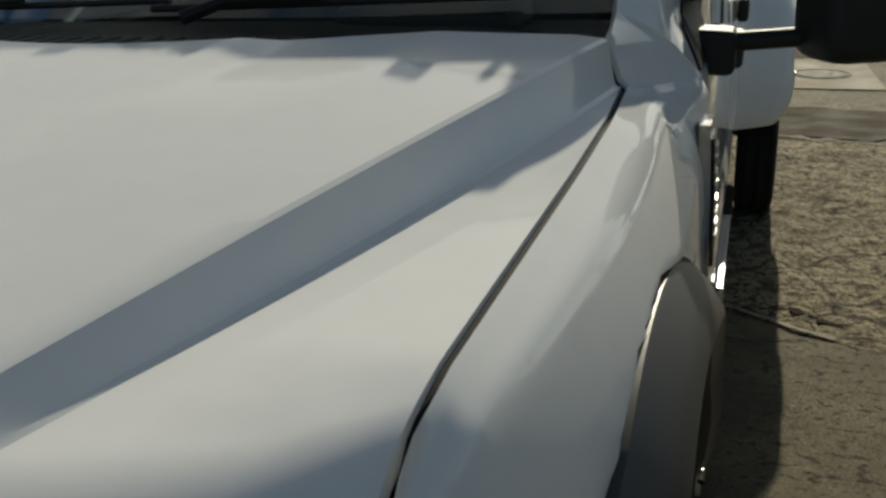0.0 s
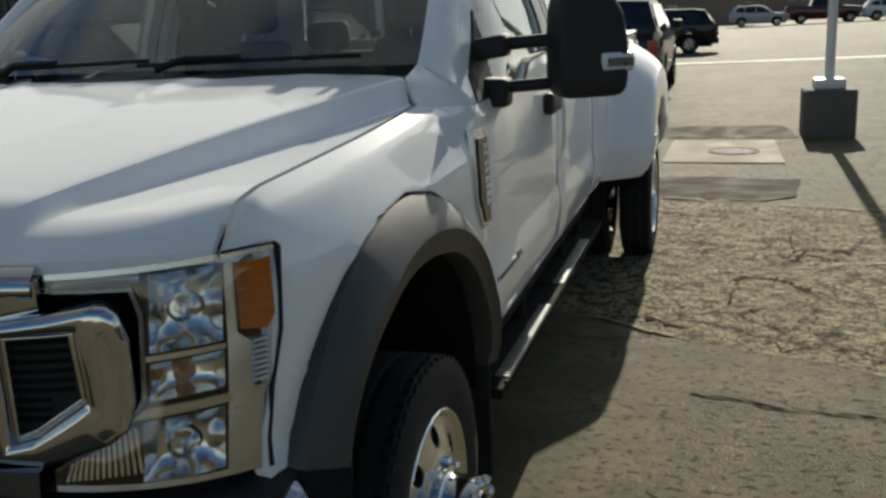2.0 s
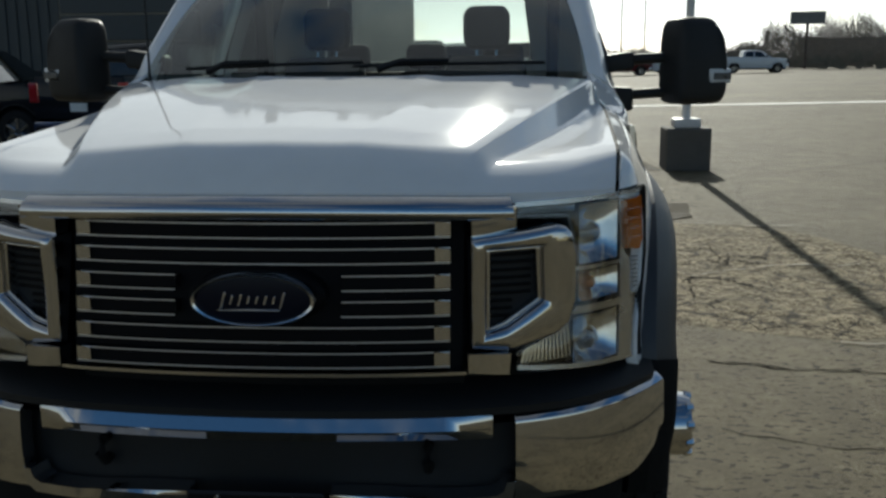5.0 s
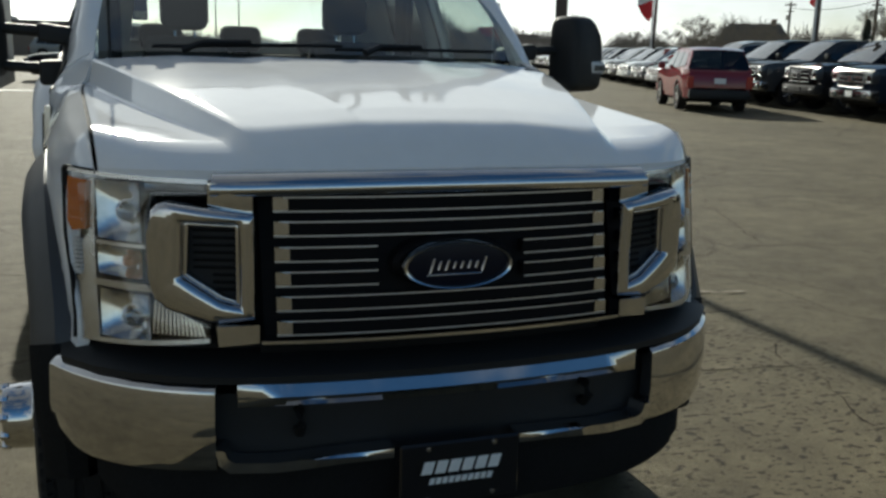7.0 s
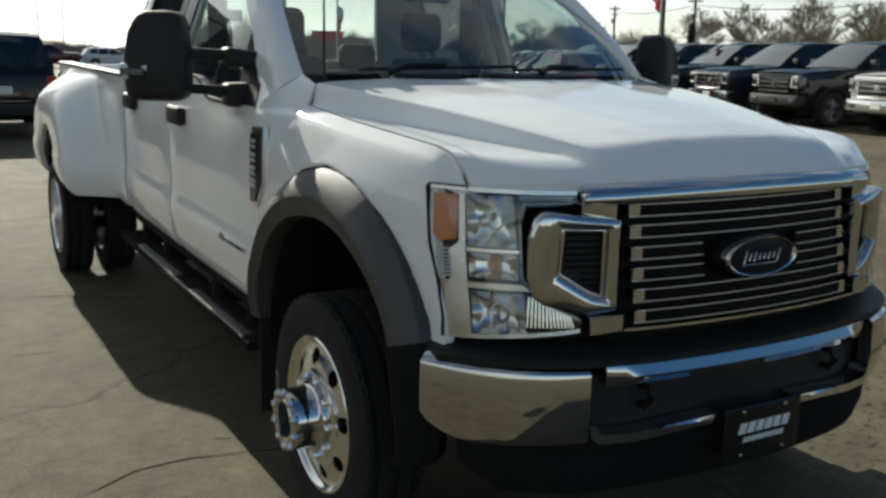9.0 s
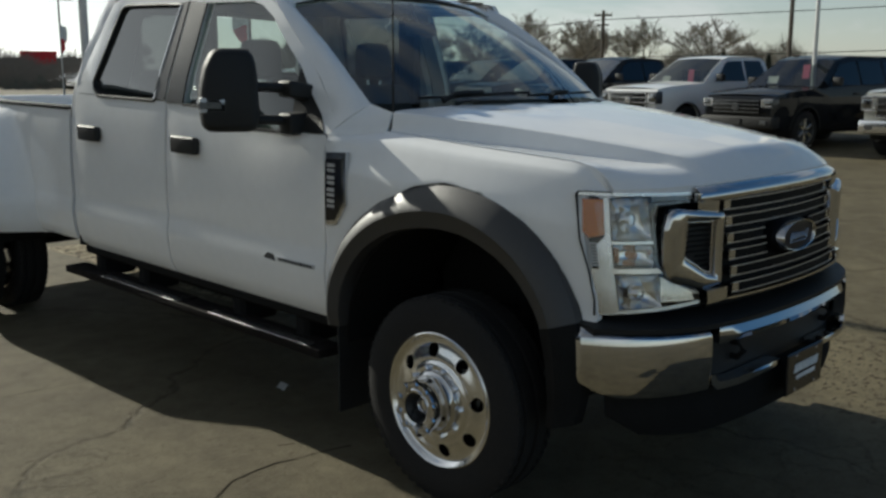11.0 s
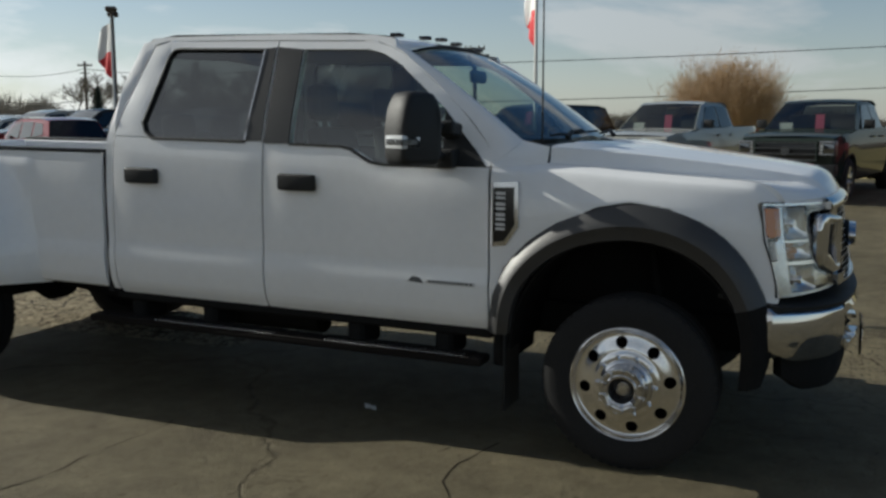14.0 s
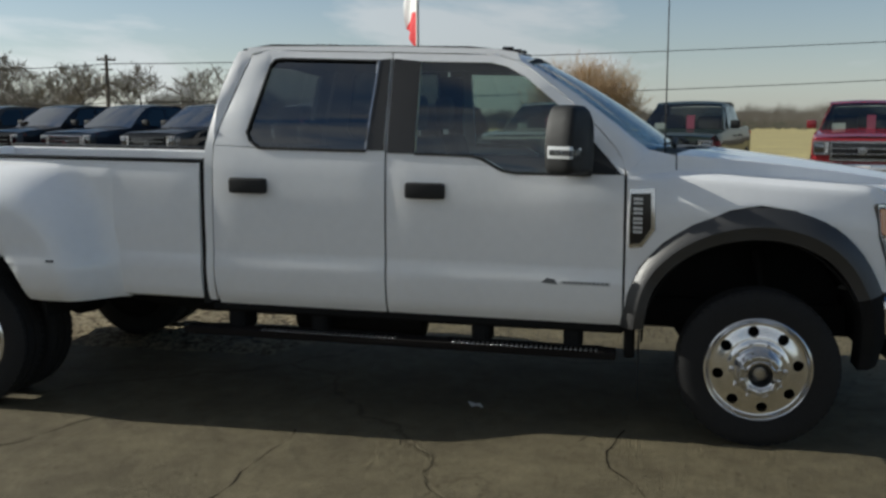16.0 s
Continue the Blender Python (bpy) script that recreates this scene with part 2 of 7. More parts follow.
def plate(poly, mp, depth, bev=0.006, step=0.09, base=0.0, cuts=()):
    """A polygon in (u, v) cut into a grid, given a bevelled rim and depth, and laid on a surface by mp(u, v, d)."""
    bm = bmesh.new()
    face = bm.faces.new([bm.verts.new((u, v, 0)) for u, v in poly])
    if face.normal.z < 0 or sum((poly[i - 1][0] - p[0]) * (poly[i - 1][1] + p[1]) for i, p in enumerate(poly)) > 0:
        face.normal_flip()
    us, vs = [p[0] for p in poly], [p[1] for p in poly]
    for ax, lo, hi in ((0, min(us), max(us)), (1, min(vs), max(vs))):
        n = int((hi - lo) / step)
        for i in range(1, n + 1):
            c = [0, 0, 0]
            c[ax] = lo + (hi - lo) * i / (n + 1)
            no = [0, 0, 0]
            no[ax] = 1
            bmesh.ops.bisect_plane(bm, geom=bm.verts[:] + bm.edges[:] + bm.faces[:], plane_co=c, plane_no=no, dist=1e-5)
    for c in cuts:
        if min(vs) + 0.01 < c < max(vs) - 0.01:
            bmesh.ops.bisect_plane(bm, geom=bm.verts[:] + bm.edges[:] + bm.faces[:], plane_co=(0, c, 0), plane_no=(0, 1, 0), dist=1e-5)
    for v in bm.verts:
        v.co.z = depth
    if bev:
        bmesh.ops.inset_region(bm, faces=bm.faces[:], thickness=bev, use_even_offset=True)
        for e in bm.edges:
            if e.is_boundary:
                for v in e.verts:
                    v.co.z = depth - bev
    rim = [e for e in bm.edges if e.is_boundary]
    r = bmesh.ops.extrude_edge_only(bm, edges=rim)
    for v in [g for g in r["geom"] if isinstance(g, bmesh.types.BMVert)]:
        v.co.z = base
    for v in bm.verts:
        v.co = Vector(mp(v.co.x, v.co.y, v.co.z))
    bmesh.ops.recalc_face_normals(bm, faces=bm.faces[:])
    return bm


def grid(fn, nu, nv, bm=None):
    """A sheet of fn(i, j) with i and j from 0 to 1."""
    bm = bm or bmesh.new()
    g = [[bm.verts.new(fn(i / nu, j / nv)) for j in range(nv + 1)] for i in range(nu + 1)]
    for i in range(nu):
        for j in range(nv):
            bm.faces.new((g[i][j], g[i + 1][j], g[i + 1][j + 1], g[i][j + 1]))
    return bm


def thick(bm, t):
    """Give an open sheet thickness t."""
    bmesh.ops.recalc_face_normals(bm, faces=bm.faces[:])
    bmesh.ops.solidify(bm, geom=bm.faces[:], thickness=t)
    return bm


def mirrored(bm):
    """A copy of bm mirrored in x."""
    b2 = bm.copy()
    for v in b2.verts:
        v.co.x = -v.co.x
    bmesh.ops.reverse_faces(b2, faces=b2.faces[:])
    return b2


def interp(x, pts):
    """Piecewise linear value at x of (x, y) pairs."""
    if x <= pts[0][0]:
        return pts[0][1]
    for (a, b), (c, d) in zip(pts, pts[1:]):
        if x <= c:
            return b + (d - b) * (x - a) / (c - a)
    return pts[-1][1]


def sm(x):
    x = min(1.0, max(0.0, x))
    return x * x * (3 - 2 * x)

# ---- the white pickup ----
RAKE = 0.016
truck = thing("pickup_truck", pose(0, 0, 0), "white crew-cab dually pickup truck with chrome grille parked on the lot", "pickup truck")


def tp(name, bm, material, parent=None, label="", smooth=35.0):
    """A part of the pickup, leaned with the body; the bed sits lower and the cab's top stands taller."""
    for v in bm.verts:
        v.co.z += RAKE * v.co.y
        if v.co.y > 3.15:
            v.co.z -= 0.045 * sm((v.co.z - 0.80) / 0.45)
        elif v.co.z > 1.55:
            v.co.z += 0.05 * (v.co.z - 1.55)
    return part(name, bm, material, parent or truck, label, smooth)


def both(name, bm, material, parent=None, label="", smooth=35.0):
    """The same part on both sides; built for the driver's side (+x)."""
    m2 = mirrored(bm)
    return [tp(name, bm, material, parent, label, smooth), tp(name, m2, material, parent, label, smooth)]


def lift(v):
    """Heights of the fascia's pieces: the upper ones sit a little higher."""
    return v + 0.011 + 0.008 * min(1.0, max(0.0, (v - 0.95) / 0.30))


def front_y(x, z):
    return -0.93 + 0.152 * x * x + 0.307 * x ** 6 + 0.17 * (z - 1.08)


def bumper_y(x):
    return -0.995 + 0.138 * x * x + 0.2455 * x ** 6


def on_front(u, v, d):
    e = 0.004
    dx = (front_y(u + e, v) - front_y(u - e, v)) / (2 * e)
    n = Vector((dx, -1, 0.17)).normalized()
    return Vector((u, front_y(u, v), lift(v))) + n * d


def on_bumper(u, v, d):
    e = 0.004
    dx = (bumper_y(u + e) - bumper_y(u - e)) / (2 * e)
    n = Vector((dx, -1, 0.0)).normalized()
    return Vector((u, bumper_y(u), v)) + n * d


def upright(zc):
    """Like on_front, but with upright faces, stepped to the surface at height zc."""
    def f(u, v, d):
        e = 0.004
        dx = (front_y(u + e, zc) - front_y(u - e, zc)) / (2 * e)
        n = Vector((dx, -1, 0)).normalized()
        return Vector((u, front_y(u, zc), lift(v))) + n * d
    return f


CREASE = ((0.56, -0.035), (0.60, -0.020), (0.640, 0.002), (0.668, 0.010), (0.690, 0.0145), (0.80, 0.018), (0.83, 0.0165), (0.87, 0.010), (0.905, 0.003), (0.93, 0.0))
SIDE_CUTS = (0.640, 0.668, 0.690, 0.80, 0.83, 0.87, 0.905, 0.93)


def side_x(y, z):
    if z < 1.5:
        x = 1.03 - 0.12 * (z - 1.08) ** 2
        x += interp(z, CREASE)
    elif z < 1.6:
        x = 1.009 - 0.2 * (z - 1.5)
    else:
        x = 0.989 - 0.385 * (z - 1.6)
    if z > 1.38 and y > 0.5:
        x -= 0.058 * sm((z - 1.38) / 0.15) * sm((1.20 - y) / 0.48)
    if y < 0.25:
        x -= 0.10 * ((0.25 - y) / 0.87) ** 2.2
    return x


def on_side(u, v, d):
    return Vector((side_x(u, v) + d, u, v))


def hood_edge(y):
    """Half width of the hood at its side seam."""
    return interp(y, ((-0.72, 0.850), (-0.59, 0.862), (0.0, 0.885), (0.25, 0.893), (0.45, 0.889)))


def seam_z(y):
    """Height of the seam between hood and fender, and of the fender's top behind it."""
    return interp(y, ((-0.668, 1.290), (-0.606, 1.382), (-0.5, 1.400), (0.0, 1.426), (0.30, 1.447), (0.45, 1.456), (0.70, 1.434)))


def on_fender(u, v, d):
    x = side_x(u, v)
    zt = seam_z(u)
    z0 = min(zt - 0.05, max(1.17, zt - 0.20))
    if v > z0:
        fall = max(0.0, side_x(u, zt) - hood_edge(u) - 0.0045) * (1 - sm((u - 0.45) / 0.25))
        f = min(1.02, (v - z0) / (zt - z0))
        x -= fall * (0.80 * f ** 1.2 + 0.20 * sm((f - 0.76) / 0.28))
        v = z0 + (zt - z0) * (1.10 * f - 0.10 * sm((f - 0.60) / 0.40))
    if u < -0.5:
        lo, hi = 0.3, 1.2
        for _ in range(18):
            mid = (lo + hi) / 2
            if front_y(mid, v) < u:
                lo = mid
            else:
                hi = mid
        x = min(x, lo + 0.004)
    w = sm((v - 1.27) / max(0.06, zt - 1.28))
    return Vector((x + d * (1 - w), u, v + d * w))


def on_fender_sheet(u, v, d):
    """The fender with its sheet stretched so that a height of 1.4 is the seam along its whole length."""
    return on_fender(u, v if v <= 1.2 else 1.2 + (v - 1.2) * (seam_z(u) - 1.2) / 0.2, d)


# hood: a raised centre with a steep side face, an outer shelf and a rolled front
BREAK = -0.604


def hood_nodes(y):
    """Half cross-section of the hood behind its front break: x and z of the creases."""
    zc = interp(y, ((-0.83, 1.428), (-0.635, 1.461), (-0.5, 1.478), (-0.3, 1.504), (0.0, 1.540), (0.3, 1.574), (0.5, 1.590)))
    d = y - BREAK
    xu, zu = 0.548 + 0.345 * d - 0.045 * d * d, 1.428 + 0.142 * d - 0.040 * d * d
    xl, zl = 0.586 + 0.345 * d - 0.060 * d * d, 1.384 + 0.064 * d
    xe = hood_edge(y) - 0.0045
    ze = seam_z(y) if y > BREAK else 1.380 + 0.16 * (y - BREAK)
    xl = min(xl, xe - 0.008)
    xu = min(xu, xl - 0.016)
    return ((0.0, zc), (xu * 0.36, zc - 0.003), (xu * 0.44, zc - 0.003 - 0.010 * sm((y + 0.15) / 0.3)), (xu * 0.7, zc - (zc - zu) * 0.45), (xu - 0.008, zu + 0.0015), (xu, zu - 0.001), (xl - 0.003, zl + 0.004), (xl + 0.004, zl + 0.0005), (xe, ze))


def hood_z(x, y):
    n = hood_nodes(max(y, -0.83))
    return sum(interp(abs(x) + d, n) for d in (-0.002, 0.0, 0.002)) / 3


SHARE = (0.0, 0.16, 0.20, 0.34, 0.44, 0.46, 0.58, 0.60, 1.0)


def break_y(q):
    """Where the hood rolls over into its front face: bowed forward towards the middle."""
    return BREAK - 0.206 * (1 - (interp(q, tuple(zip(SHARE, [p[0] for p in hood_nodes(BREAK)]))) / 0.857) ** 3)


ROLL = 0.055  # radius of the hood's rolled front edge


def hood_raw(q, t):
    """A point of the hood's half section: t below 0 runs down the front face, above 0 back over the top."""
    yb = break_y(q)
    if t >= 0:
        rear = 0.175 + 0.265 * min(1.0, q / 0.42) ** 1.7
        y = yb + (rear - yb) * t
        x = interp(q, tuple(zip(SHARE, [p[0] for p in hood_nodes(y)])))
        return Vector((x, y, hood_z(x, y)))
    f = 1 + t
    x1 = interp(q, tuple(zip(SHARE, [p[0] for p in hood_nodes(yb)])))
    z1 = hood_z(x1, yb)
    x0 = x1 * 0.992
    y0, z0 = front_y(x0, 1.31) + 0.004, 1.330 - 0.020 * q * q
    return Vector((x0 + (x1 - x0) * f, y0 + (yb - y0) * f, z0 + (z1 - z0) * f + 0.006 * math.sin(math.pi * f)))


def hood_point(i, j):
    s = (i - 0.5) * 2
    q = abs(s)
    c = hood_raw(q, 0.0)
    front = (hood_raw(q, -1.0) - c).length
    top = (hood_raw(q, 1.0) - c).length
    r = min(ROLL, front * 0.6)
    if j < 0.12:
        p = hood_raw(q, -1 + (1 - r / front) * j / 0.12)
    elif j > 0.32:
        f = (j - 0.32) / 0.68
        p = hood_raw(q, r / top + (1 - r / top) * f)
    else:
        k = (j - 0.12) / 0.20
        a, b = hood_raw(q, -r / front), hood_raw(q, r / top)
        p = a * (1 - k) ** 2 + c * (2 * k * (1 - k)) + b * k ** 2
    return Vector((math.copysign(p.x, s), p.y, p.z))


hood = grid(hood_point, 100, 60)
rim = bmesh.ops.extrude_edge_only(hood, edges=[e for e in hood.edges if e.is_boundary])
for v in [g for g in rim["geom"] if isinstance(g, bmesh.types.BMVert)]:
    v.co.z -= 0.025
bmesh.ops.recalc_face_normals(hood, faces=hood.faces[:])
tp("hood", hood, M_WHITE, smooth=16)
under = grid(lambda i, j: Vector(((i - 0.5) * 1.72, -0.66 + 1.1 * j, 1.30 + 0.10 * j)), 4, 4)
tp("engine_cover", thick(under, 0.02), M_SHADOWBLACK)
# front fenders: from the hood seam to the flare, lamp and door
ARCH_OUT = ((0.725, 0.60), (0.70, 0.80), (0.64, 0.95), (0.52, 1.085), (0.37, 1.187), (0.18, 1.260), (0.0, 1.284), (-0.18, 1.266), (-0.375, 1.19), (-0.520, 1.045), (-0.602, 0.88), (-0.632, 0.76), (-0.64, 0.66))
ARCH_IN = ((0.60, 0.60), (0.575, 0.76), (0.53, 0.86), (0.43, 0.97), (0.30, 1.05), (0.15, 1.095), (0.0, 1.11), (-0.15, 1.095), (-0.29, 1.04), (-0.40, 0.95), (-0.47, 0.83), (-0.50, 0.72), (-0.51, 0.60))
fender_poly = [(0.700, 0.60)] + [(y, 1.4) for y in (0.70, 0.62, 0.54, 0.45, 0.30, 0.15, 0.0, -0.2, -0.35, -0.5, -0.590, -0.635, -0.652, -0.667)] + [(-0.660, 1.361), (-0.650, 1.3295), (-0.635, 1.300), (-0.600, 1.297), (-0.582, 1.295), (-0.595, 1.15), (-0.618, 1.02), (-0.646, 0.94), (-0.659, 0.86), (-0.632, 0.80)]
fender_poly += [(y - 0.012 if y > 0 else y + 0.012, z - 0.014) for y, z in ARCH_OUT[:-1]][::-1]
for fo in both("front_fender", plate(fender_poly, on_fender_sheet, 0.0, 0.003, 0.05, -0.03, [1.262 + 0.006 * k for k in range(22)]), M_WHITE, smooth=40):
    tagged(fo, label="white painted front fender")
# black tube below the hood's edge, added only to darken the gap
for s in (1, -1):
    tp("hood_seam_shade", tube([(s * hood_edge(y), y, seam_z(y) - 0.018) for y in (0.448, 0.3, 0.1, -0.1, -0.3, -0.5)] + [(s * 0.850, -0.575, 1.365), (s * 0.842, -0.606, 1.340), (s * 0.836, -0.624, 1.315), (s * 0.830, -0.636, 1.285)], 0.011, 6), M_SEAM)


def cowl_side(i, j):
    """The panel behind the hood's corner that carries its side face on to the windshield pillar."""
    a = Vector((0.862, 0.448, 1.531)).lerp(Vector((0.889, 0.448, 1.456)), j)
    b = Vector((0.853, 0.592, 1.560)).lerp(Vector((side_x(0.70, 1.434), 0.700, 1.434)), j)
    c = a.lerp(b, i)
    if j > 0.999:
        c = on_fender(c.y, seam_z(c.y) - 0.010, 0.0015)
    bulge = 0.010 * math.sin(math.pi * j) * i
    return c + Vector((bulge, -bulge * 0.6, bulge * 0.6))


both("cowl_side", thick(grid(cowl_side, 10, 8), 0.012), M_WHITE, smooth=40)


# flares
def flare(outer, inner, xin):
    bm = bmesh.new()
    rows = []
    prof = ((0.0, -0.05), (0.02, 0.010), (0.25, 0.050), (0.50, 0.078), (0.58, 0.082), (0.64, 0.076), (0.97, 0.060), (1.0, 0.045), (1.0, -0.16))
    pts_o, pts_i = [], []
    for a, b in zip(outer, outer[1:]):
        for k in range(3):
            pts_o.append((a[0] + (b[0] - a[0]) * k / 3, a[1] + (b[1] - a[1]) * k / 3))
    for a, b in zip(inner, inner[1:]):
        for k in range(3):
            pts_i.append((a[0] + (b[0] - a[0]) * k / 3, a[1] + (b[1] - a[1]) * k / 3))
    pts_o.append(outer[-1])
    pts_i.append(inner[-1])

    def soft(p):
        return [p[0]] + [((p[i - 1][0] + 2 * p[i][0] + p[i + 1][0]) / 4, (p[i - 1][1] + 2 * p[i][1] + p[i + 1][1]) / 4) for i in range(1, len(p) - 1)] + [p[-1]]

    for _ in range(3):
        pts_o, pts_i = soft(pts_o), soft(pts_i)
    for (oy, oz), (iy, iz) in zip(pts_o, pts_i):
        bx = on_fender(oy, oz, 0).x
        rows.append([bm.verts.new((xin(bx, oy, d), oy + (iy - oy) * f, oz + (iz - oz) * f)) for f, d in prof])
    for a, b in zip(rows, rows[1:]):
        for k in range(len(prof) - 1):
            bm.faces.new((a[k], a[k + 1], b[k + 1], b[k]))
    for end in (rows[0], rows[-1]):
        bm.faces.new(end)
    bmesh.ops.recalc_face_normals(bm, faces=bm.faces[:])
    return bm


FLARE_OUT = ARCH_OUT[:-3] + ((-0.602, 0.88), (-0.613, 0.838))
FLARE_IN = ARCH_IN[:-3] + ((-0.47, 0.83), (-0.480, 0.800))
LOWER_OUT = ((-0.611, 0.846), (-0.632, 0.76), (-0.640, 0.68), (-0.636, 0.58), (-0.60, 0.46))
LOWER_IN = ((-0.478, 0.806), (-0.50, 0.72), (-0.508, 0.65), (-0.508, 0.55), (-0.50, 0.44))
both("fender_flare", flare(FLARE_OUT, FLARE_IN, lambda bx, y, d: bx * 0.45 + 0.988 * 0.55 + d * 0.9), M_FLARE, label="dark grey textured plastic wheel-arch flare", smooth=28)
both("lower_arch_panel", flare(LOWER_OUT, LOWER_IN, lambda bx, y, d: bx * 0.25 + 0.985 * 0.75 + d * 0.85), M_SHADOWBLACK, label="black plastic panel below the flare", smooth=28)
# wheel wells
well = grid(lambda i, j: Vector((1.0 - 0.52 * j, 0.58 * math.cos(math.pi * i) + 0.03, 0.52 + 0.60 * math.sin(math.pi * i))), 20, 2)
both("wheel_well", thick(well, 0.01), M_SHADOWBLACK)
both("splash_panel", boxb(0.46, 0.98, 0.64, 0.70, 0.42, 1.3, bev=0.01), M_SHADOWBLACK)
# two unseen panels added behind the rear wheels to stop sun streaks
both("rear_sun_block", boxb(0.62, 1.13, 5.09, 5.12, 0.56, 1.36, bev=0.006), M_SHADOWBLACK)
both("rear_low_sun_block", boxb(0.72, 1.22, 5.095, 5.107, 0.30, 0.57, bev=0.004), M_BLACKPL)
both("mud_flap", boxb(0.80, 1.04, 0.615, 0.625, 0.20, 0.66, bev=0.004), M_BLACKPL, label="black rubber mud flap")

# grille
SLOT_Z = (1.224, 1.166, 1.106, 1.048, 0.990, 0.932)
grille = tp("grille", plate([(-0.49, 1.258), (0.49, 1.258), (0.485, 0.90), (-0.485, 0.90)], on_front, -0.035, 0.004, 0.07, -0.08), M_GRILLE, label="black grille with six chrome-edged bars")
for k, zz in enumerate(SLOT_Z):
    hw = 0.452
    spans = [(-hw, hw)]
    if 1.02 < zz < 1.14:
        spans = [(-hw, -0.20), (0.20, hw)]
    for s, (a, b) in enumerate(spans):
        tp("grille_bar", plate([(a, zz - 0.013), (b, zz - 0.013), (b, zz + 0.013), (a, zz + 0.013)], upright(zz), 0.0, 0.006, 0.08, -0.04), M_GRILLE, grille)
        for off in (0.0165, -0.0165):
            tp("chrome_line", plate([(a, zz + off - 0.0018), (b, zz + off - 0.0018), (b, zz + off + 0.0018), (a, zz + off + 0.0018)], upright(zz + off), 0.0025, 0.0006, 0.08, 0.0), M_BARLINE, grille)
    for s in (-1, 1):
        a, b = sorted((s * hw, s * (hw - 0.036)))
        tp("bar_end", plate([(a, zz - 0.019), (b, zz - 0.016), (b, zz + 0.016), (a, zz + 0.019)], upright(zz), 0.008, 0.004, 0.08, -0.004), M_CHROME_SOFT, grille)
tp("bottom_strip", plate([(-0.49, 0.897), (0.49, 0.897), (0.49, 0.905), (-0.49, 0.905)], upright(0.90), 0.012, 0.002, 0.07, -0.05), M_CHROME_SOFT, grille)
# chrome header bar with down-turned ends
def header_point(i, j):
    x = (i - 0.5) * 2 * 0.590
    z, d = ((1.249, -0.03), (1.249, 0.022), (1.256, 0.031), (1.272, 0.034), (1.288, 0.026), (1.300, 0.008), (1.308, -0.014), (1.309, -0.05))[round(j * 7)]
    return upright(1.275)(x, z - 0.010 * (x / 0.59) ** 2, d)


hb_ = grid(header_point, 40, 7)
bmesh.ops.recalc_face_normals(hb_, faces=hb_.faces[:])
hbar = tp("header_bar", hb_, M_CHROME, label="bright chrome bar over the grille", smooth=50)
both("header_end", plate([(0.596, 1.276), (0.597, 1.224), (0.497, 1.198), (0.497, 1.272)], upright(1.275), 0.035, 0.007, 0.06, -0.05), M_CHROME, hbar)
# chrome C-shaped side brackets round black inlets
C_OUT = [(0.497, 1.206), (0.698, 1.230), (0.716, 1.225), (0.730, 1.210), (0.742, 1.160), (0.742, 1.046), (0.728, 0.994), (0.698, 0.970), (0.592, 0.938), (0.497, 0.950)]
C_IN = [(0.535, 1.180), (0.660, 1.183), (0.666, 1.055), (0.580, 0.998), (0.535, 0.986)]


def frame_plate(outer, inner, mp, depth, bev, base):
    """A bevelled frame between two outlines of the same walk."""
    bm = bmesh.new()
    n = 56

    cx, cy = sum(p[0] for p in inner) / len(inner), sum(p[1] for p in inner) / len(inner)

    def cast(poly, ang):
        dx, dy = math.cos(ang), math.sin(ang)
        best = 0.01
        for i, b in enumerate(poly):
            a = poly[i - 1]
            ex, ey = b[0] - a[0], b[1] - a[1]
            den = dx * ey - dy * ex
            if abs(den) < 1e-9:
                continue
            t = ((a[0] - cx) * ey - (a[1] - cy) * ex) / den
            w = ((a[0] - cx) * dy - (a[1] - cy) * dx) / den
            if t > 0 and -1e-6 <= w <= 1 + 1e-6:
                best = max(best, t)
        return (cx + dx * best, cy + dy * best)

    rows = []
    angs = sorted({2 * math.pi * k / n for k in range(n)} | {math.atan2(p[1] - cy, p[0] - cx) % (2 * math.pi) for p in outer + inner})
    for a in angs:
        o, i_ = cast(outer, a), cast(inner, a)
        w = math.dist(o, i_) or 1e-3
        f = min(0.45, bev / w)
        rows.append([bm.verts.new(mp(o[0] + (i_[0] - o[0]) * q, o[1] + (i_[1] - o[1]) * q, d)) for q, d in ((0, base), (0, depth - bev), (f * 0.12, depth - bev * 0.6), (f * 0.45, depth - bev * 0.2), (f, depth), (1 - f, depth), (1 - f * 0.45, depth - bev * 0.2), (1 - f * 0.12, depth - bev * 0.6), (1, depth - bev), (1, base))])
    for a, b in zip(rows, rows[1:] + rows[:1]):
        for k in range(9):
            bm.faces.new((a[k], a[k + 1], b[k + 1], b[k]))
    bmesh.ops.recalc_face_normals(bm, faces=bm.faces[:])
    return bm


both("side_bracket", frame_plate(C_OUT, C_IN, upright(1.08), 0.026, 0.018, -0.06), M_CHROME, label="chrome C-shaped bracket beside the grille", smooth=50)
C_LIP = [(0.544, 1.172), (0.650, 1.175), (0.657, 1.060), (0.577, 1.008), (0.544, 0.996)]
both("inlet_trim", frame_plate(C_IN, C_LIP, upright(1.08), 0.004, 0.003, -0.04), M_CHROME_SOFT)
both("inlet", plate(C_IN, upright(1.08), -0.02, 0.003, 0.06, -0.05), M_BLACKPL)
for k in range(9):
    zz = 1.015 + k * 0.018
    both("inlet_slat", plate([(0.53, zz), (0.645 if zz > 1.06 else 0.60, zz), (0.645 if zz > 1.06 else 0.60, zz + 0.006), (0.53, zz + 0.006)], upright(1.08), -0.012, 0.001, 0.07, -0.03), M_GRILLE)
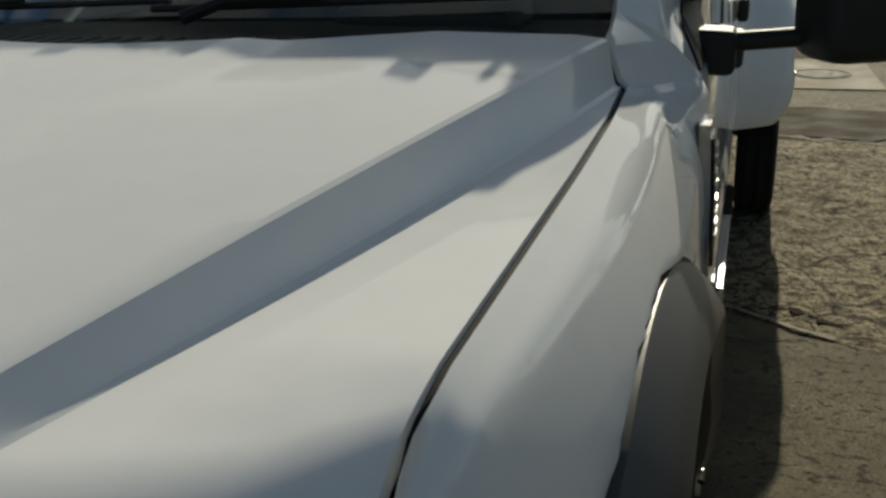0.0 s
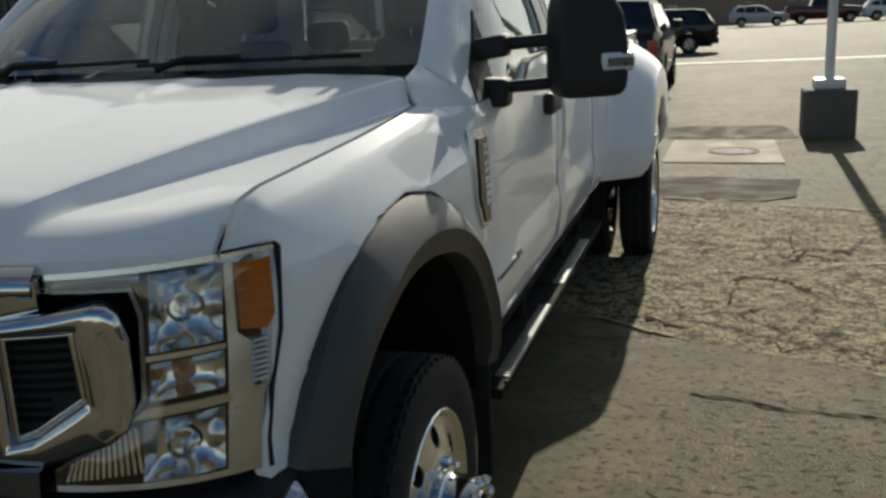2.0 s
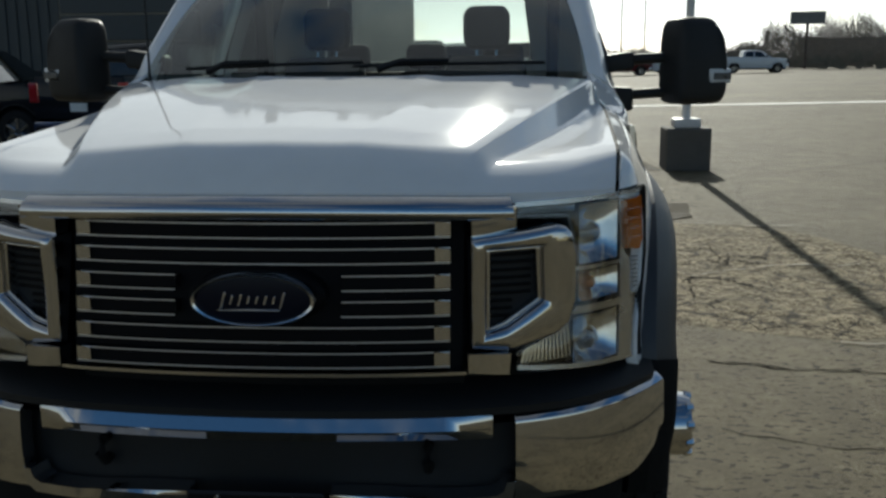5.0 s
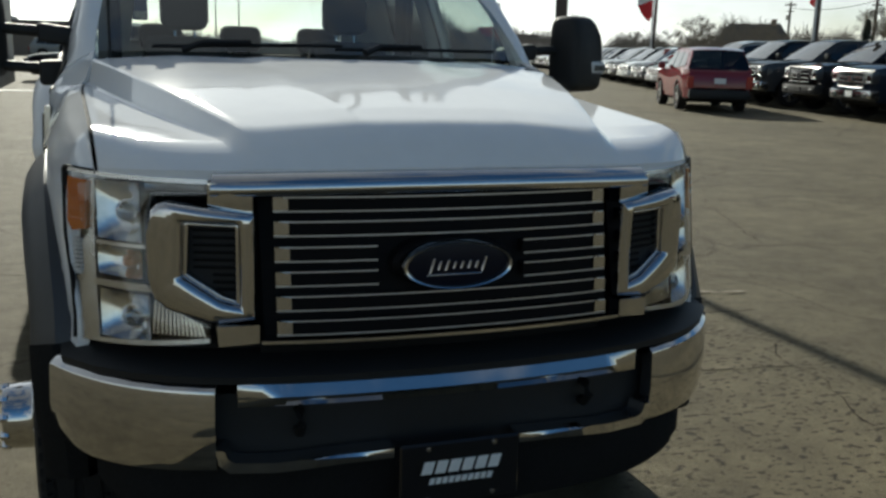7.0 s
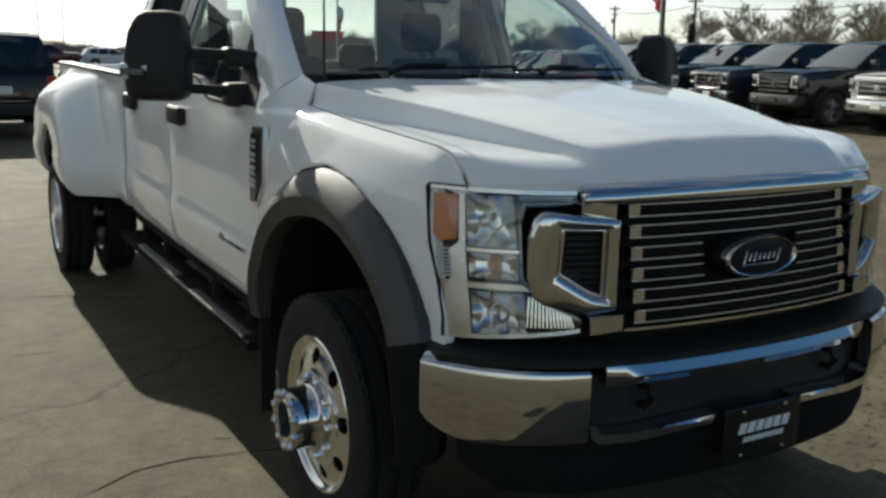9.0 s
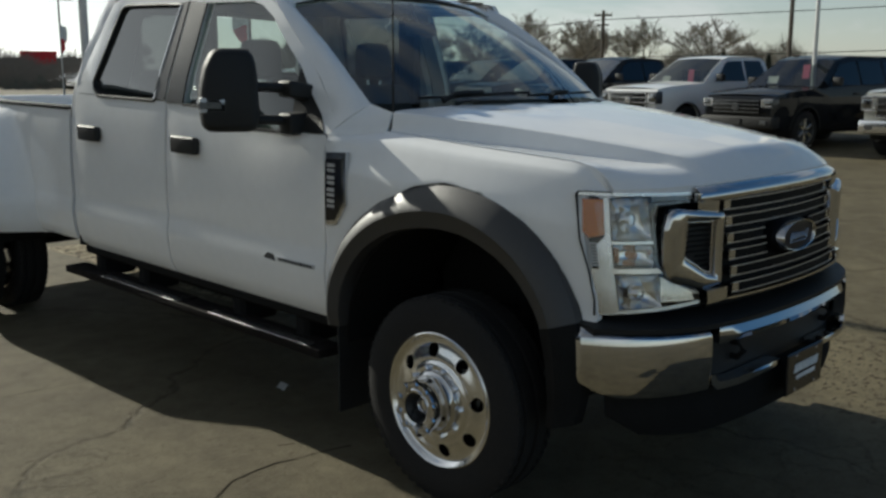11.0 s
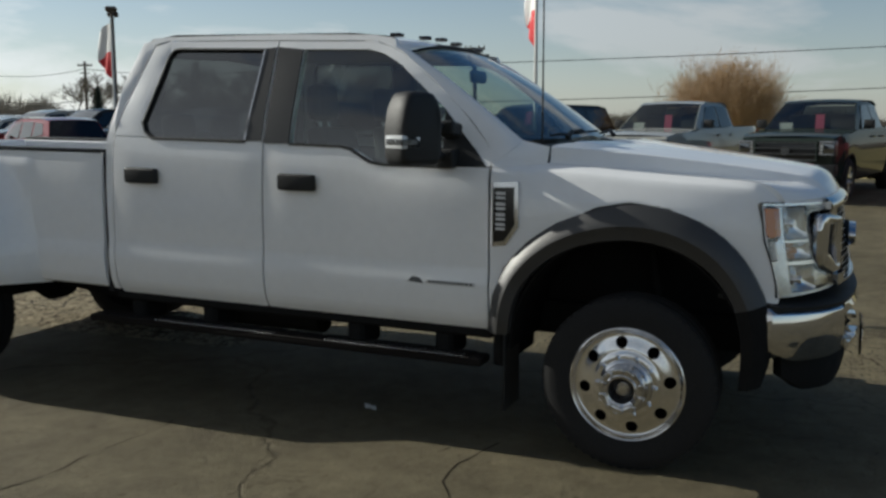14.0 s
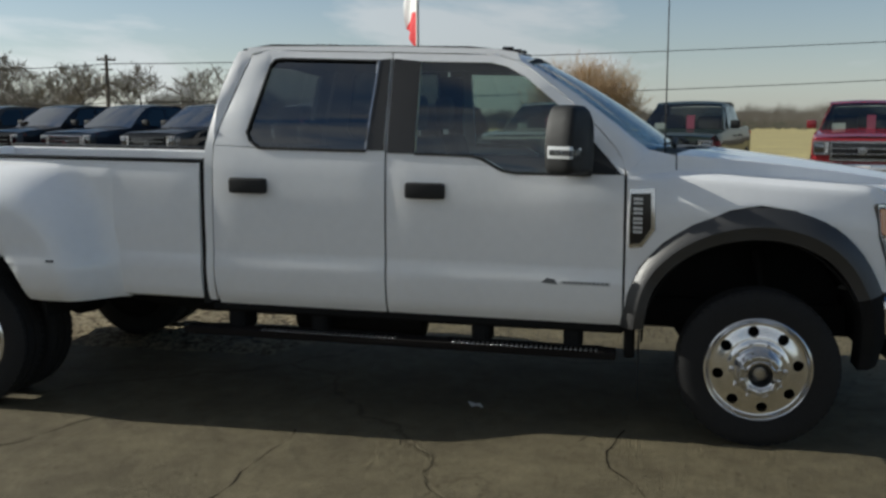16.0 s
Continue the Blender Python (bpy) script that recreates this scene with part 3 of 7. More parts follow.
both("lower_bracket", plate([(0.494, 0.946), (0.592, 0.941), (0.588, 0.890), (0.494, 0.900)], upright(0.92), 0.018, 0.006, 0.06, -0.05), M_CHROME)
both("fascia", plate([(0.47, 1.30), (0.93, 1.295), (0.935, 0.86), (0.47, 0.88)], on_front, -0.07, 0.0, 0.06, -0.12), M_SHADOWBLACK)
tp("fascia", plate([(-0.50, 1.32), (0.50, 1.32), (0.50, 0.86), (-0.50, 0.86)], on_front, -0.09, 0.0, 0.1, -0.12), M_SHADOWBLACK)

# oval emblem with plain slanted strokes
EMB_Z = 1.092


def oval(rings, sides, a, b):
    """A turned oval plate: rings of (scale, depth) about the emblem's centre."""
    bm = bmesh.new()
    rows = [[bm.verts.new((a * f * math.cos(2 * math.pi * k / sides), -0.93 - d, EMB_Z + b * f * math.sin(2 * math.pi * k / sides))) for k in range(sides)] for f, d in rings]
    for p, q in zip(rows, rows[1:]):
        for k in range(sides):
            bm.faces.new((p[k], p[(k + 1) % sides], q[(k + 1) % sides], q[k]))
    bm.faces.new(rows[-1])
    bmesh.ops.recalc_face_normals(bm, faces=bm.faces[:])
    return bm


badge = tp("emblem", oval(((1.0, -0.03), (1.0, 0.035), (0.965, 0.044), (0.92, 0.042), (0.895, 0.033)), 64, 0.150, 0.062), M_CHROME_SOFT, label="plain dark blue oval emblem with chrome rim")
tp("emblem_face", oval(((0.90, 0.030), (0.895, 0.0345), (0.80, 0.036)), 64, 0.150, 0.062), M_BLUE, badge)
for x, w, h, dz in [(-0.070 + k * 0.020, 0.007, (0.040, 0.024, 0.030, 0.020, 0.020, 0.024, 0.020, 0.040)[k], 0.0) for k in range(8)] + [(-0.004, 0.150, 0.005, -0.024)]:
    st_ = boxb(x - w / 2, x + w / 2, -0.9705, -0.9655, EMB_Z + dz - h / 2, EMB_Z + dz + h / 2, bev=0.002)
    for v in st_.verts:
        v.co.x += (v.co.z - EMB_Z) * 0.28
    tp("emblem_stroke", st_, M_CHROME_SOFT, badge)
tp("emblem_base", oval(((1.08, -0.06), (1.08, 0.0), (1.0, 0.012)), 48, 0.152, 0.066), M_GRILLE, grille)

# headlamps
HL = [(0.602, 1.280), (0.928, 1.282), (0.933, 1.12), (0.922, 1.015), (0.916, 0.916), (0.919, 0.860), (0.613, 0.896), (0.611, 0.936), (0.722, 0.990), (0.752, 1.045), (0.749, 1.190), (0.734, 1.238), (0.602, 1.246)]


def bowl(x0, x1, z0, z1, nx, nz, rim_d, deep, seed):
    """A bowl-shaped reflector with soft flutes, closed at its rim."""
    def at(i, j):
        hollow = (1 - (2 * i - 1) ** 4) * (1 - (2 * j - 1) ** 4)
        wave = 0.004 * noise.noise((i * 2.1, j * 1.7, seed)) + 0.0009 * math.sin(i * 30 + seed)
        return on_front(x0 + (x1 - x0) * i, z0 + (z1 - z0) * j, rim_d - hollow * (deep + wave))
    return grid(at, nx, nz)


for s in (1, -1):
    def m_(bm, s=s):
        return bm if s > 0 else mirrored(bm)

    lamp = tp("headlamp", m_(plate(HL, on_front, -0.075, 0.002, 0.05, -0.11)), M_LAMPDARK, label="clear headlamp with chrome housing and amber marker")
    tp("lens", m_(plate(HL, on_front, 0.004, 0.008, 0.05, -0.02)), M_LENS, lamp, "clear polycarbonate lens")
    tp("amber_marker", m_(plate([(0.880, 1.257), (0.922, 1.260), (0.928, 1.150), (0.918, 1.128), (0.886, 1.138)], on_front, 0.006, 0.004, 0.05, -0.05)), M_AMBER, lamp, "amber side marker")
    for k in range(4):
        zz = 1.158 + k * 0.024
        tp("marker_groove", m_(plate([(0.884, zz), (0.924, zz + 0.001), (0.924, zz + 0.003), (0.884, zz + 0.002)], on_front, 0.0072, 0.0005, 0.08, 0.002)), M_AMBER, lamp)
    # bands of the housing: top, beside the marker, along the bracket
    tp("lamp_frame", m_(plate([(0.602, 1.280), (0.928, 1.282), (0.928, 1.272), (0.875, 1.271), (0.660, 1.269), (0.602, 1.269)], on_front, 0.001, 0.002, 0.05, -0.04)), M_LAMPBAND, lamp)
    tp("lamp_frame", m_(plate([(0.866, 1.272), (0.878, 1.272), (0.884, 1.130), (0.905, 1.105), (0.905, 1.022), (0.920, 1.015), (0.914, 0.866), (0.870, 0.872), (0.872, 1.02), (0.872, 1.11)], on_front, -0.004, 0.004, 0.05, -0.06)), M_LAMPBAND, lamp)
    tp("lamp_frame", m_(plate([(0.611, 0.936), (0.722, 0.990), (0.752, 1.045), (0.749, 1.190), (0.734, 1.236), (0.611, 1.244), (0.611, 1.249), (0.738, 1.243), (0.755, 1.193), (0.758, 1.043), (0.726, 0.984), (0.611, 0.930)], on_front, -0.012, 0.002, 0.05, -0.07)), M_LAMPDARK, lamp)
    tp("lamp_frame", m_(plate([(0.613, 0.896), (0.916, 0.862), (0.916, 0.874), (0.613, 0.907)], on_front, -0.006, 0.002, 0.05, -0.06)), M_LAMPBAND, lamp)
    tp("lamp_gap", m_(plate([(0.862, 1.281), (0.926, 1.283), (0.9305, 1.272), (0.9335, 1.12), (0.923, 1.015), (0.9185, 0.916), (0.921, 0.862), (0.925, 0.862), (0.9215, 0.916), (0.926, 1.015), (0.9368, 1.12), (0.9345, 1.276), (0.928, 1.287), (0.862, 1.286)], on_front, 0.006, 0.001, 0.05, -0.04)), M_SEAM, lamp, "dark gap round the lamp")
    # three chambers of mirrors, with bright dividers between them
    tp("reflector", m_(bowl(0.764, 0.866, 1.122, 1.262, 16, 18, -0.012, 0.045, 5)), M_REFLECT, lamp, "hollow mirror of the main beam", smooth=80)
    tp("reflector", m_(bowl(0.764, 0.868, 1.036, 1.104, 16, 12, -0.012, 0.040, 6)), M_REFLECT, lamp, "hollow mirror of the turn signal", smooth=80)
    tp("reflector", m_(bowl(0.752, 0.868, 0.884, 1.000, 16, 14, -0.014, 0.044, 7)), M_REFLECT, lamp, "hollow mirror of the lower lamp", smooth=80)
    tp("reflector", m_(bowl(0.612, 0.750, 1.250, 1.270, 20, 6, -0.010, 0.014, 8)), M_LAMPHOUSE, lamp, smooth=80)
    tp("lamp_divider", m_(plate([(0.756, 1.026), (0.920, 1.022), (0.920, 1.006), (0.738, 1.008)], on_front, -0.003, 0.004, 0.05, -0.06)), M_CHROME_SOFT, lamp, "bright bar across the lamp")
    tp("lamp_divider", m_(plate([(0.758, 1.118), (0.870, 1.116), (0.870, 1.106), (0.758, 1.108)], on_front, -0.008, 0.003, 0.05, -0.06)), M_CHROME_SOFT, lamp)
    for cx, cz, rr in ((0.815, 1.190, 0.027), (0.812, 0.938, 0.026)):
        c = on_front(cx, cz, -0.044)
        shroud = lathe(((rr, 0.03), (rr * 1.04, 0.0), (rr * 0.90, -0.006), (rr * 0.80, 0.02), (rr * 0.45, 0.035), (0, 0.04)), 20, "y", center=(c.x, c.y - 0.006, c.z))
        tp("projector", m_(shroud), M_CHROME_SOFT, lamp, "chrome projector bowl")
        tp("bulb_lens", m_(lathe(((rr * 0.6, 0.02), (rr * 0.5, 0.0), (rr * 0.25, -0.010), (0, -0.014)), 16, "y", center=(c.x, c.y, c.z))), M_LENS, lamp)
    tp("turn_bulb", m_(lathe(((0.016, 0.03), (0.016, 0.006), (0.010, -0.006), (0, -0.009)), 14, "y", center=tuple(on_front(0.812, 1.068, -0.040)))), M_BULB, lamp, "amber turn signal bulb behind clear lens")
    for k in range(13):
        a = 0.624 + k * 0.0102
        top_ = interp(a, ((0.611, 0.934), (0.722, 0.984), (0.76, 0.995)))
        lean = 0.010 - 0.0016 * k
        tp("reflector_rib", m_(plate([(a, 0.908), (a + 0.0055, 0.907), (a + 0.0055 + lean, top_), (a + lean, top_ + 0.001)], on_front, -0.018, 0.0025, 0.08, -0.07)), M_REFLECT, lamp)
    for k in range(8):
        zz = 1.032 + k * 0.0105
        tp("marker_rib", m_(plate([(0.902, zz), (0.921, zz), (0.921, zz + 0.006), (0.904, zz + 0.006)], on_front, 0.0, 0.0015, 0.08, -0.03)), M_MARKER, lamp)

# front bumper
bumper = tp("front_bumper", plate([(-0.93, 0.77), (0.93, 0.77), (0.93, 0.60), (0.80, 0.50), (-0.80, 0.50), (-0.93, 0.60)], on_bumper, -0.06, 0.0, 0.08, -0.14), M_BLACKPL, label="black lower bumper carrying chrome sections")


def chrome_end():
    """One chrome bumper end: rolled top, flat face, tucked bottom."""
    bm = bmesh.new()
    rows = []
    for k in range(19):
        x = 0.606 + (0.985 - 0.606) * k / 18
        top = 0.829 + 0.006 * k / 18
        bot = interp(x, ((0.60, 0.585), (0.80, 0.578), (0.91, 0.578), (0.95, 0.592), (0.99, 0.63)))
        n = (on_bumper(x, 0.7, 1) - on_bumper(x, 0.7, 0))
        rows.append([bm.verts.new(Vector((x, bumper_y(x), z)) + n * d) for z, d in ((top - 0.004, -0.05), (top, -0.038), (top - 0.004, -0.028), (top - 0.030, 0.004), (top - 0.036, 0.006), (0.70, 0.010), (bot + 0.03, 0.004), (bot + 0.008, -0.006), (bot, -0.03))])
    for a, b in zip(rows, rows[1:]):
        for k in range(8):
            bm.faces.new((a[k], a[k + 1], b[k + 1], b[k]))
    r = bmesh.ops.extrude_edge_only(bm, edges=[e for e in bm.edges if e.is_boundary])
    for v in [g for g in r["geom"] if isinstance(g, bmesh.types.BMVert)]:
        v.co.y += 0.05
        v.co.x *= 0.995
    # wrap round the corner
    bmesh.ops.recalc_face_normals(bm, faces=bm.faces[:])
    return bm


both("bumper_end", chrome_end(), M_CHROME, bumper, "polished chrome bumper end", smooth=25)
ctr = [(-0.555, 0.755)] + [(-0.555 + 1.11 * k / 12, 0.757) for k in range(1, 12)] + [(0.555, 0.755), (0.555, 0.812)] + [(0.555 - 1.11 * k / 12, 0.816) for k in range(1, 12)] + [(-0.555, 0.812)]
tp("bumper_bar", plate(ctr, on_bumper, 0.010, 0.018, 0.06, -0.06), M_CHROME, bumper, "polished chrome centre bar")
both("bumper_lip", plate([(0.172, 0.606), (0.30, 0.602), (0.46, 0.590), (0.575, 0.592), (0.60, 0.612), (0.606, 0.65), (0.586, 0.65), (0.578, 0.628), (0.560, 0.618), (0.46, 0.616), (0.30, 0.627), (0.172, 0.630)], on_bumper, 0.016, 0.004, 0.05, -0.05), M_CHROME, bumper, "thin chrome lower lip")
tp("bumper_step", thick(grid(lambda i, j: Vector(((i - 0.5) * 1.92, bumper_y((i - 0.5) * 1.92) - 0.0 + j * 0.28, 0.835 + 0.045 * j)), 24, 3), 0.02), M_BLACKPL, bumper, "black plastic step pad between bumper and grille")
tp("air_dam", plate([(-0.935, 0.600), (0.935, 0.600), (0.93, 0.50), (0.84, 0.43), (0.60, 0.41), (-0.60, 0.41), (-0.84, 0.43), (-0.93, 0.50)], on_bumper, -0.042, 0.015, 0.08, -0.12), M_SHADOWBLACK, bumper)
both("tow_hook", tube([(0.40, -0.80, 0.672), (0.40, -0.935, 0.672), (0.40, -0.958, 0.70), (0.40, -0.935, 0.728), (0.40, -0.85, 0.728)], 0.013, 8), M_SHADOWBLACK, bumper)
pl = tp("front_plate", boxb(-0.165, 0.165, -1.030, -1.018, 0.475, 0.645, bev=0.006), M_GLOSSBLACK, bumper, "black front plate with unreadable white lettering shown as bars")
for count, half, z0, z1 in ((6, 0.110, 0.562, 0.596), (10, 0.088, 0.533, 0.550)):
    pitch = 2 * half / count
    for k in range(count):
        a = -half + k * pitch
        bar_ = boxb(a, a + pitch * 0.80, -1.0335, -1.0305, z0, z1, bev=0.001)
        for v in bar_.verts:
            v.co.x += (v.co.z - z0) * 0.30
        tp("lettering_bar", bar_, M_PAPER, pl)
for x in (-0.09, 0.09):
    for z in (0.492, 0.630):
        tp("plate_screw", lathe(((0.007, 0.0), (0.006, -0.003), (0, -0.004)), 10, "y", center=(x, -1.031, z)), M_CHROME_SOFT, pl)

# doors
FD = [(0.712, 0.600), (2.028, 0.600), (2.028, 1.515), (1.82, 1.515), (1.54, 1.510), (1.47, 1.495), (1.36, 1.435), (1.29, 1.424), (0.716, 1.424)]
RD = [(2.040, 0.600), (3.062, 0.600), (3.075, 0.75), (3.075, 1.40), (3.068, 1.535), (2.80, 1.528), (2.04, 1.524)]
FDF = [(2.028, 1.518), (2.028, 2.050), (1.44, 2.040), (1.32, 2.005), (1.22, 1.955), (0.95, 1.752), (0.76, 1.555), (0.714, 1.480), (0.714, 1.428), (0.768, 1.428), (0.80, 1.50), (0.99, 1.712), (1.26, 1.922), (1.37, 1.978), (1.46, 2.000), (1.868, 2.006), (1.868, 1.518)]
FWIN = [(1.868, 1.500), (1.868, 2.006), (1.46, 2.000), (1.37, 1.978), (1.26, 1.922), (0.99, 1.712), (0.80, 1.50), (0.768, 1.424), (1.29, 1.424), (1.36, 1.435), (1.47, 1.490)]
RDF = [(2.040, 1.528), (2.040, 2.052), (2.79, 2.062), (2.885, 2.035), (2.93, 1.93), (3.03, 1.66), (3.066, 1.538), (2.79, 1.532), (2.85, 1.562), (2.875, 1.61), (2.775, 1.985), (2.745, 2.018), (2.70, 2.025), (2.125, 2.014), (2.125, 1.528)]
RWIN = [(2.150, 1.515), (2.79, 1.520), (2.85, 1.560), (2.875, 1.61), (2.775, 1.985), (2.745, 2.018), (2.70, 2.025), (2.108, 2.014)]


def handle(y):
    bm = bmesh.new()
    box(bm, 1.026, 1.068, y - 0.115, y + 0.115, 1.268, 1.358, bev=0.020, seg=3)
    return bm


for s in (1, -1):
    def m_(bm, s=s):
        return bm if s > 0 else mirrored(bm)

    fdoor = tp("front_door", m_(plate(FD, on_side, 0.0, 0.006, 0.09, -0.04, SIDE_CUTS)), M_WHITE, label="white front door", smooth=20)
    tp("window_frame", m_(plate(FDF, on_side, 0.0, 0.005, 0.10, -0.05)), M_WHITE, fdoor, smooth=30)
    tp("pillar_trim", m_(plate([(1.868, 1.516), (2.024, 1.516), (2.024, 2.02), (1.868, 2.006)], on_side, 0.006, 0.003, 0.15, -0.01)), M_PILLAR, fdoor, "satin black pillar trim")
    tp("window_pane", m_(plate(FWIN, on_side, -0.018, 0.0, 0.12, -0.022)), M_GLASS, fdoor, "lightly tinted side window")
    tp("sail_panel", m_(plate([(0.735, 1.430), (0.97, 1.430), (0.98, 1.70), (0.80, 1.505)], on_side, 0.004, 0.003, 0.10, -0.02)), M_BLACKPL, fdoor, "black mirror sail panel")
    tp("window_seal", m_(plate([(0.98, 1.428), (1.30, 1.428), (1.37, 1.440), (1.48, 1.500), (1.55, 1.516), (1.868, 1.521), (1.868, 1.508), (1.55, 1.503), (1.49, 1.488), (1.38, 1.427), (1.30, 1.414), (0.98, 1.414)], on_side, 0.004, 0.002, 0.12, -0.02)), M_BLACKPL, fdoor)
    hd = tp("door_handle", m_(handle(1.80)), M_BLACKPL, fdoor, "black door handle")
    # flat black plate: the shade behind the handle put into colour, no hollow
    tp("handle_recess_shade", m_(plate([(1.70, 1.285), (1.90, 1.285), (1.90, 1.345), (1.70, 1.345)], on_side, 0.003, 0.002, 0.2, -0.01)), M_SEAM, fdoor)
    emb_m = plate([(0.775, 0.826), (1.045, 0.826), (1.045, 0.846), (0.775, 0.846)], on_side, 0.006, 0.002, 0.2, -0.005)
    tp("script_bar", m_(emb_m), M_SCRIPT, fdoor, "chrome strip emblem with letters as plain bars")
    for k in range(11):
        a = 0.786 + k * 0.0225
        tp("lettering_bar", m_(plate([(a, 0.830), (a + 0.015, 0.830), (a + 0.019, 0.842), (a + 0.004, 0.842)], on_side, 0.0075, 0.0005, 0.2, 0.004)), M_LAMPDARK, fdoor)
    tp("script_bar", m_(plate([(1.06, 0.824), (1.15, 0.830), (1.12, 0.856), (1.08, 0.852)], on_side, 0.006, 0.002, 0.2, -0.005)), M_LAMPDARK, fdoor)
    rdoor = tp("rear_door", m_(plate(RD, on_side, 0.0, 0.006, 0.09, -0.04, SIDE_CUTS)), M_WHITE, label="white rear door", smooth=20)
    tp("window_frame", m_(plate(RDF, on_side, 0.0, 0.005, 0.10, -0.05)), M_WHITE, rdoor, smooth=30)
    tp("pillar_trim", m_(plate([(2.044, 1.530), (2.146, 1.530), (2.106, 2.014), (2.044, 2.02)], on_side, 0.006, 0.003, 0.15, -0.01)), M_PILLAR, rdoor, "satin black pillar trim")
    tp("window_pane", m_(plate(RWIN, on_side, -0.018, 0.0, 0.12, -0.022)), M_TINT, rdoor, "dark privacy-glass window")
    tp("window_seal", m_(frame_plate(RWIN, [(2.156, 1.530), (2.785, 1.534), (2.840, 1.568), (2.862, 1.612), (2.765, 1.980), (2.74, 2.008), (2.70, 2.013), (2.116, 2.003)], on_side, 0.004, 0.002, -0.02)), M_BLACKPL, rdoor)
    tp("glass_channel", m_(plate([(2.146, 1.532), (2.154, 1.532), (2.114, 2.008), (2.106, 2.008)], on_side, 0.008, 0.001, 0.2, -0.01)), M_CHROME_SOFT, rdoor)
    tp("door_handle", m_(handle(2.845)), M_BLACKPL, rdoor, "black door handle")
    # black plate painting the shade behind the rear handle
    tp("handle_recess_shade", m_(plate([(2.745, 1.285), (2.945, 1.285), (2.945, 1.345), (2.745, 1.345)], on_side, 0.003, 0.002, 0.2, -0.01)), M_SEAM, rdoor)
    # fender badge
    bd = tp("fender_badge", m_(plate([(0.685, 1.355), (0.555, 1.362), (0.548, 1.14), (0.615, 1.048), (0.685, 1.040)], on_side, 0.016, 0.006, 0.1, -0.01)), M_CHROME_SOFT, label="chrome and black fender vent badge with letters as bars")
    tp("badge_inset", m_(plate([(0.680, 1.330), (0.574, 1.335), (0.568, 1.15), (0.622, 1.068), (0.680, 1.060)], on_side, 0.018, 0.001, 0.1, 0.008)), M_GLOSSBLACK, bd)
    for zz in (1.275, 1.222, 1.170, 1.122):
        for u0, u1, h0, h1 in ((0.664, 0.616, 0.0, 0.013), (0.664, 0.616, 0.021, 0.036)):
            tp("lettering_bar", m_(plate([(u0, zz + h0), (u1, zz + h0), (u1, zz + h1), (u0, zz + h1)], on_side, 0.0205, 0.001, 0.1, 0.016)), M_SCRIPT, bd)

# cab shell
def shield(i, j):
    s = (i - 0.5) * 2
    f = j
    yb, yt = 0.42 + 0.17 * s * s, 1.265 + 0.06 * s * s
    x = s * (0.852 + (0.715 - 0.852) * f ** 1.25)
    z = 1.570 - 0.012 * s * s + (2.058 - 0.05 * abs(s) ** 3 - 1.570) * f + 0.030 * math.sin(math.pi * f)
    return Vector((x, yb + (yt - yb) * f, z))


def roof_point(i, j):
    s = (i - 0.5) * 2
    y = 1.25 + (3.02 - 1.25) * j
    zc = interp(y, ((1.25, 2.050), (1.33, 2.072), (1.5, 2.098), (1.8, 2.114), (2.3, 2.120), (2.75, 2.116), (2.9, 2.105), (3.02, 2.070)))
    if j == 0:
        y += 0.05 * abs(s) ** 2
    x = s * interp(y, ((1.25, 0.73), (1.4, 0.80), (3.02, 0.80)))
    z = zc - 0.052 * abs(s) ** 3.4 - 0.014 * sm((abs(s) - 0.9) / 0.1)
    return Vector((x, y, z))


roof = grid(roof_point, 32, 28)
r = bmesh.ops.extrude_edge_only(roof, edges=[e for e in roof.edges if e.is_boundary])
for v in [g for g in r["geom"] if isinstance(g, bmesh.types.BMVert)]:
    v.co.z -= 0.03
bmesh.ops.recalc_face_normals(roof, faces=roof.faces[:])
tp("roof", roof, M_WHITE, smooth=40)
tp("headliner", thick(grid(lambda i, j: Vector(((i - 0.5) * 1.5, 1.36 + 1.6 * j, 2.035)), 4, 4), 0.01), M_LINER)
for s in (-1, 1):
    tp("roof_ditch", tube([(s * 0.735, 1.36, 2.062), (s * 0.74, 1.6, 2.083), (s * 0.74, 2.8, 2.095), (s * 0.735, 2.98, 2.068)], 0.010, 6), M_SEAM)
    def pillar_pt(i, j, s=s):
        f = i
        oy = interp(f, ((0, 0.702), (0.10, 0.745), (0.22, 0.84), (0.55, 1.06), (0.85, 1.27), (1.0, 1.42)))
        oz = interp(f, ((0, 1.432), (0.10, 1.545), (0.22, 1.652), (0.55, 1.842), (0.85, 1.992), (1.0, 2.050)))
        o = Vector((side_x(oy, oz) - 0.002, oy, oz))
        w = shield(1.0, f)
        c = o.lerp(w, j)
        return Vector((s * (c.x + 0.010 * math.sin(math.pi * j)), c.y - 0.022 * math.sin(math.pi * j), c.z + 0.018 * math.sin(math.pi * j)))

    tp("windshield_pillar", thick(grid(pillar_pt, 24, 6), 0.03), M_WHITE)
CP = [(3.085, 0.62), (3.128, 0.62), (3.132, 1.50), (3.06, 1.86), (2.985, 2.055), (2.90, 2.075), (2.895, 2.04), (2.945, 1.93), (3.045, 1.66), (3.080, 1.54), (3.085, 1.40)]
both("rear_pillar", plate(CP, on_side, 0.0, 0.010, 0.06, -0.06), M_WHITE)
both("rail_over_door", plate([(1.30, 2.012), (1.44, 2.046), (2.03, 2.056), (2.80, 2.068), (2.90, 2.045), (2.93, 2.08), (2.80, 2.088), (2.0, 2.088), (1.45, 2.075), (1.32, 2.055)], on_side, 0.0, 0.004, 0.12, -0.04), M_WHITE)


def back_wall(u, v, d):
    return Vector((u, 3.125 - 0.30 * max(0, v - 1.5) + d, v))


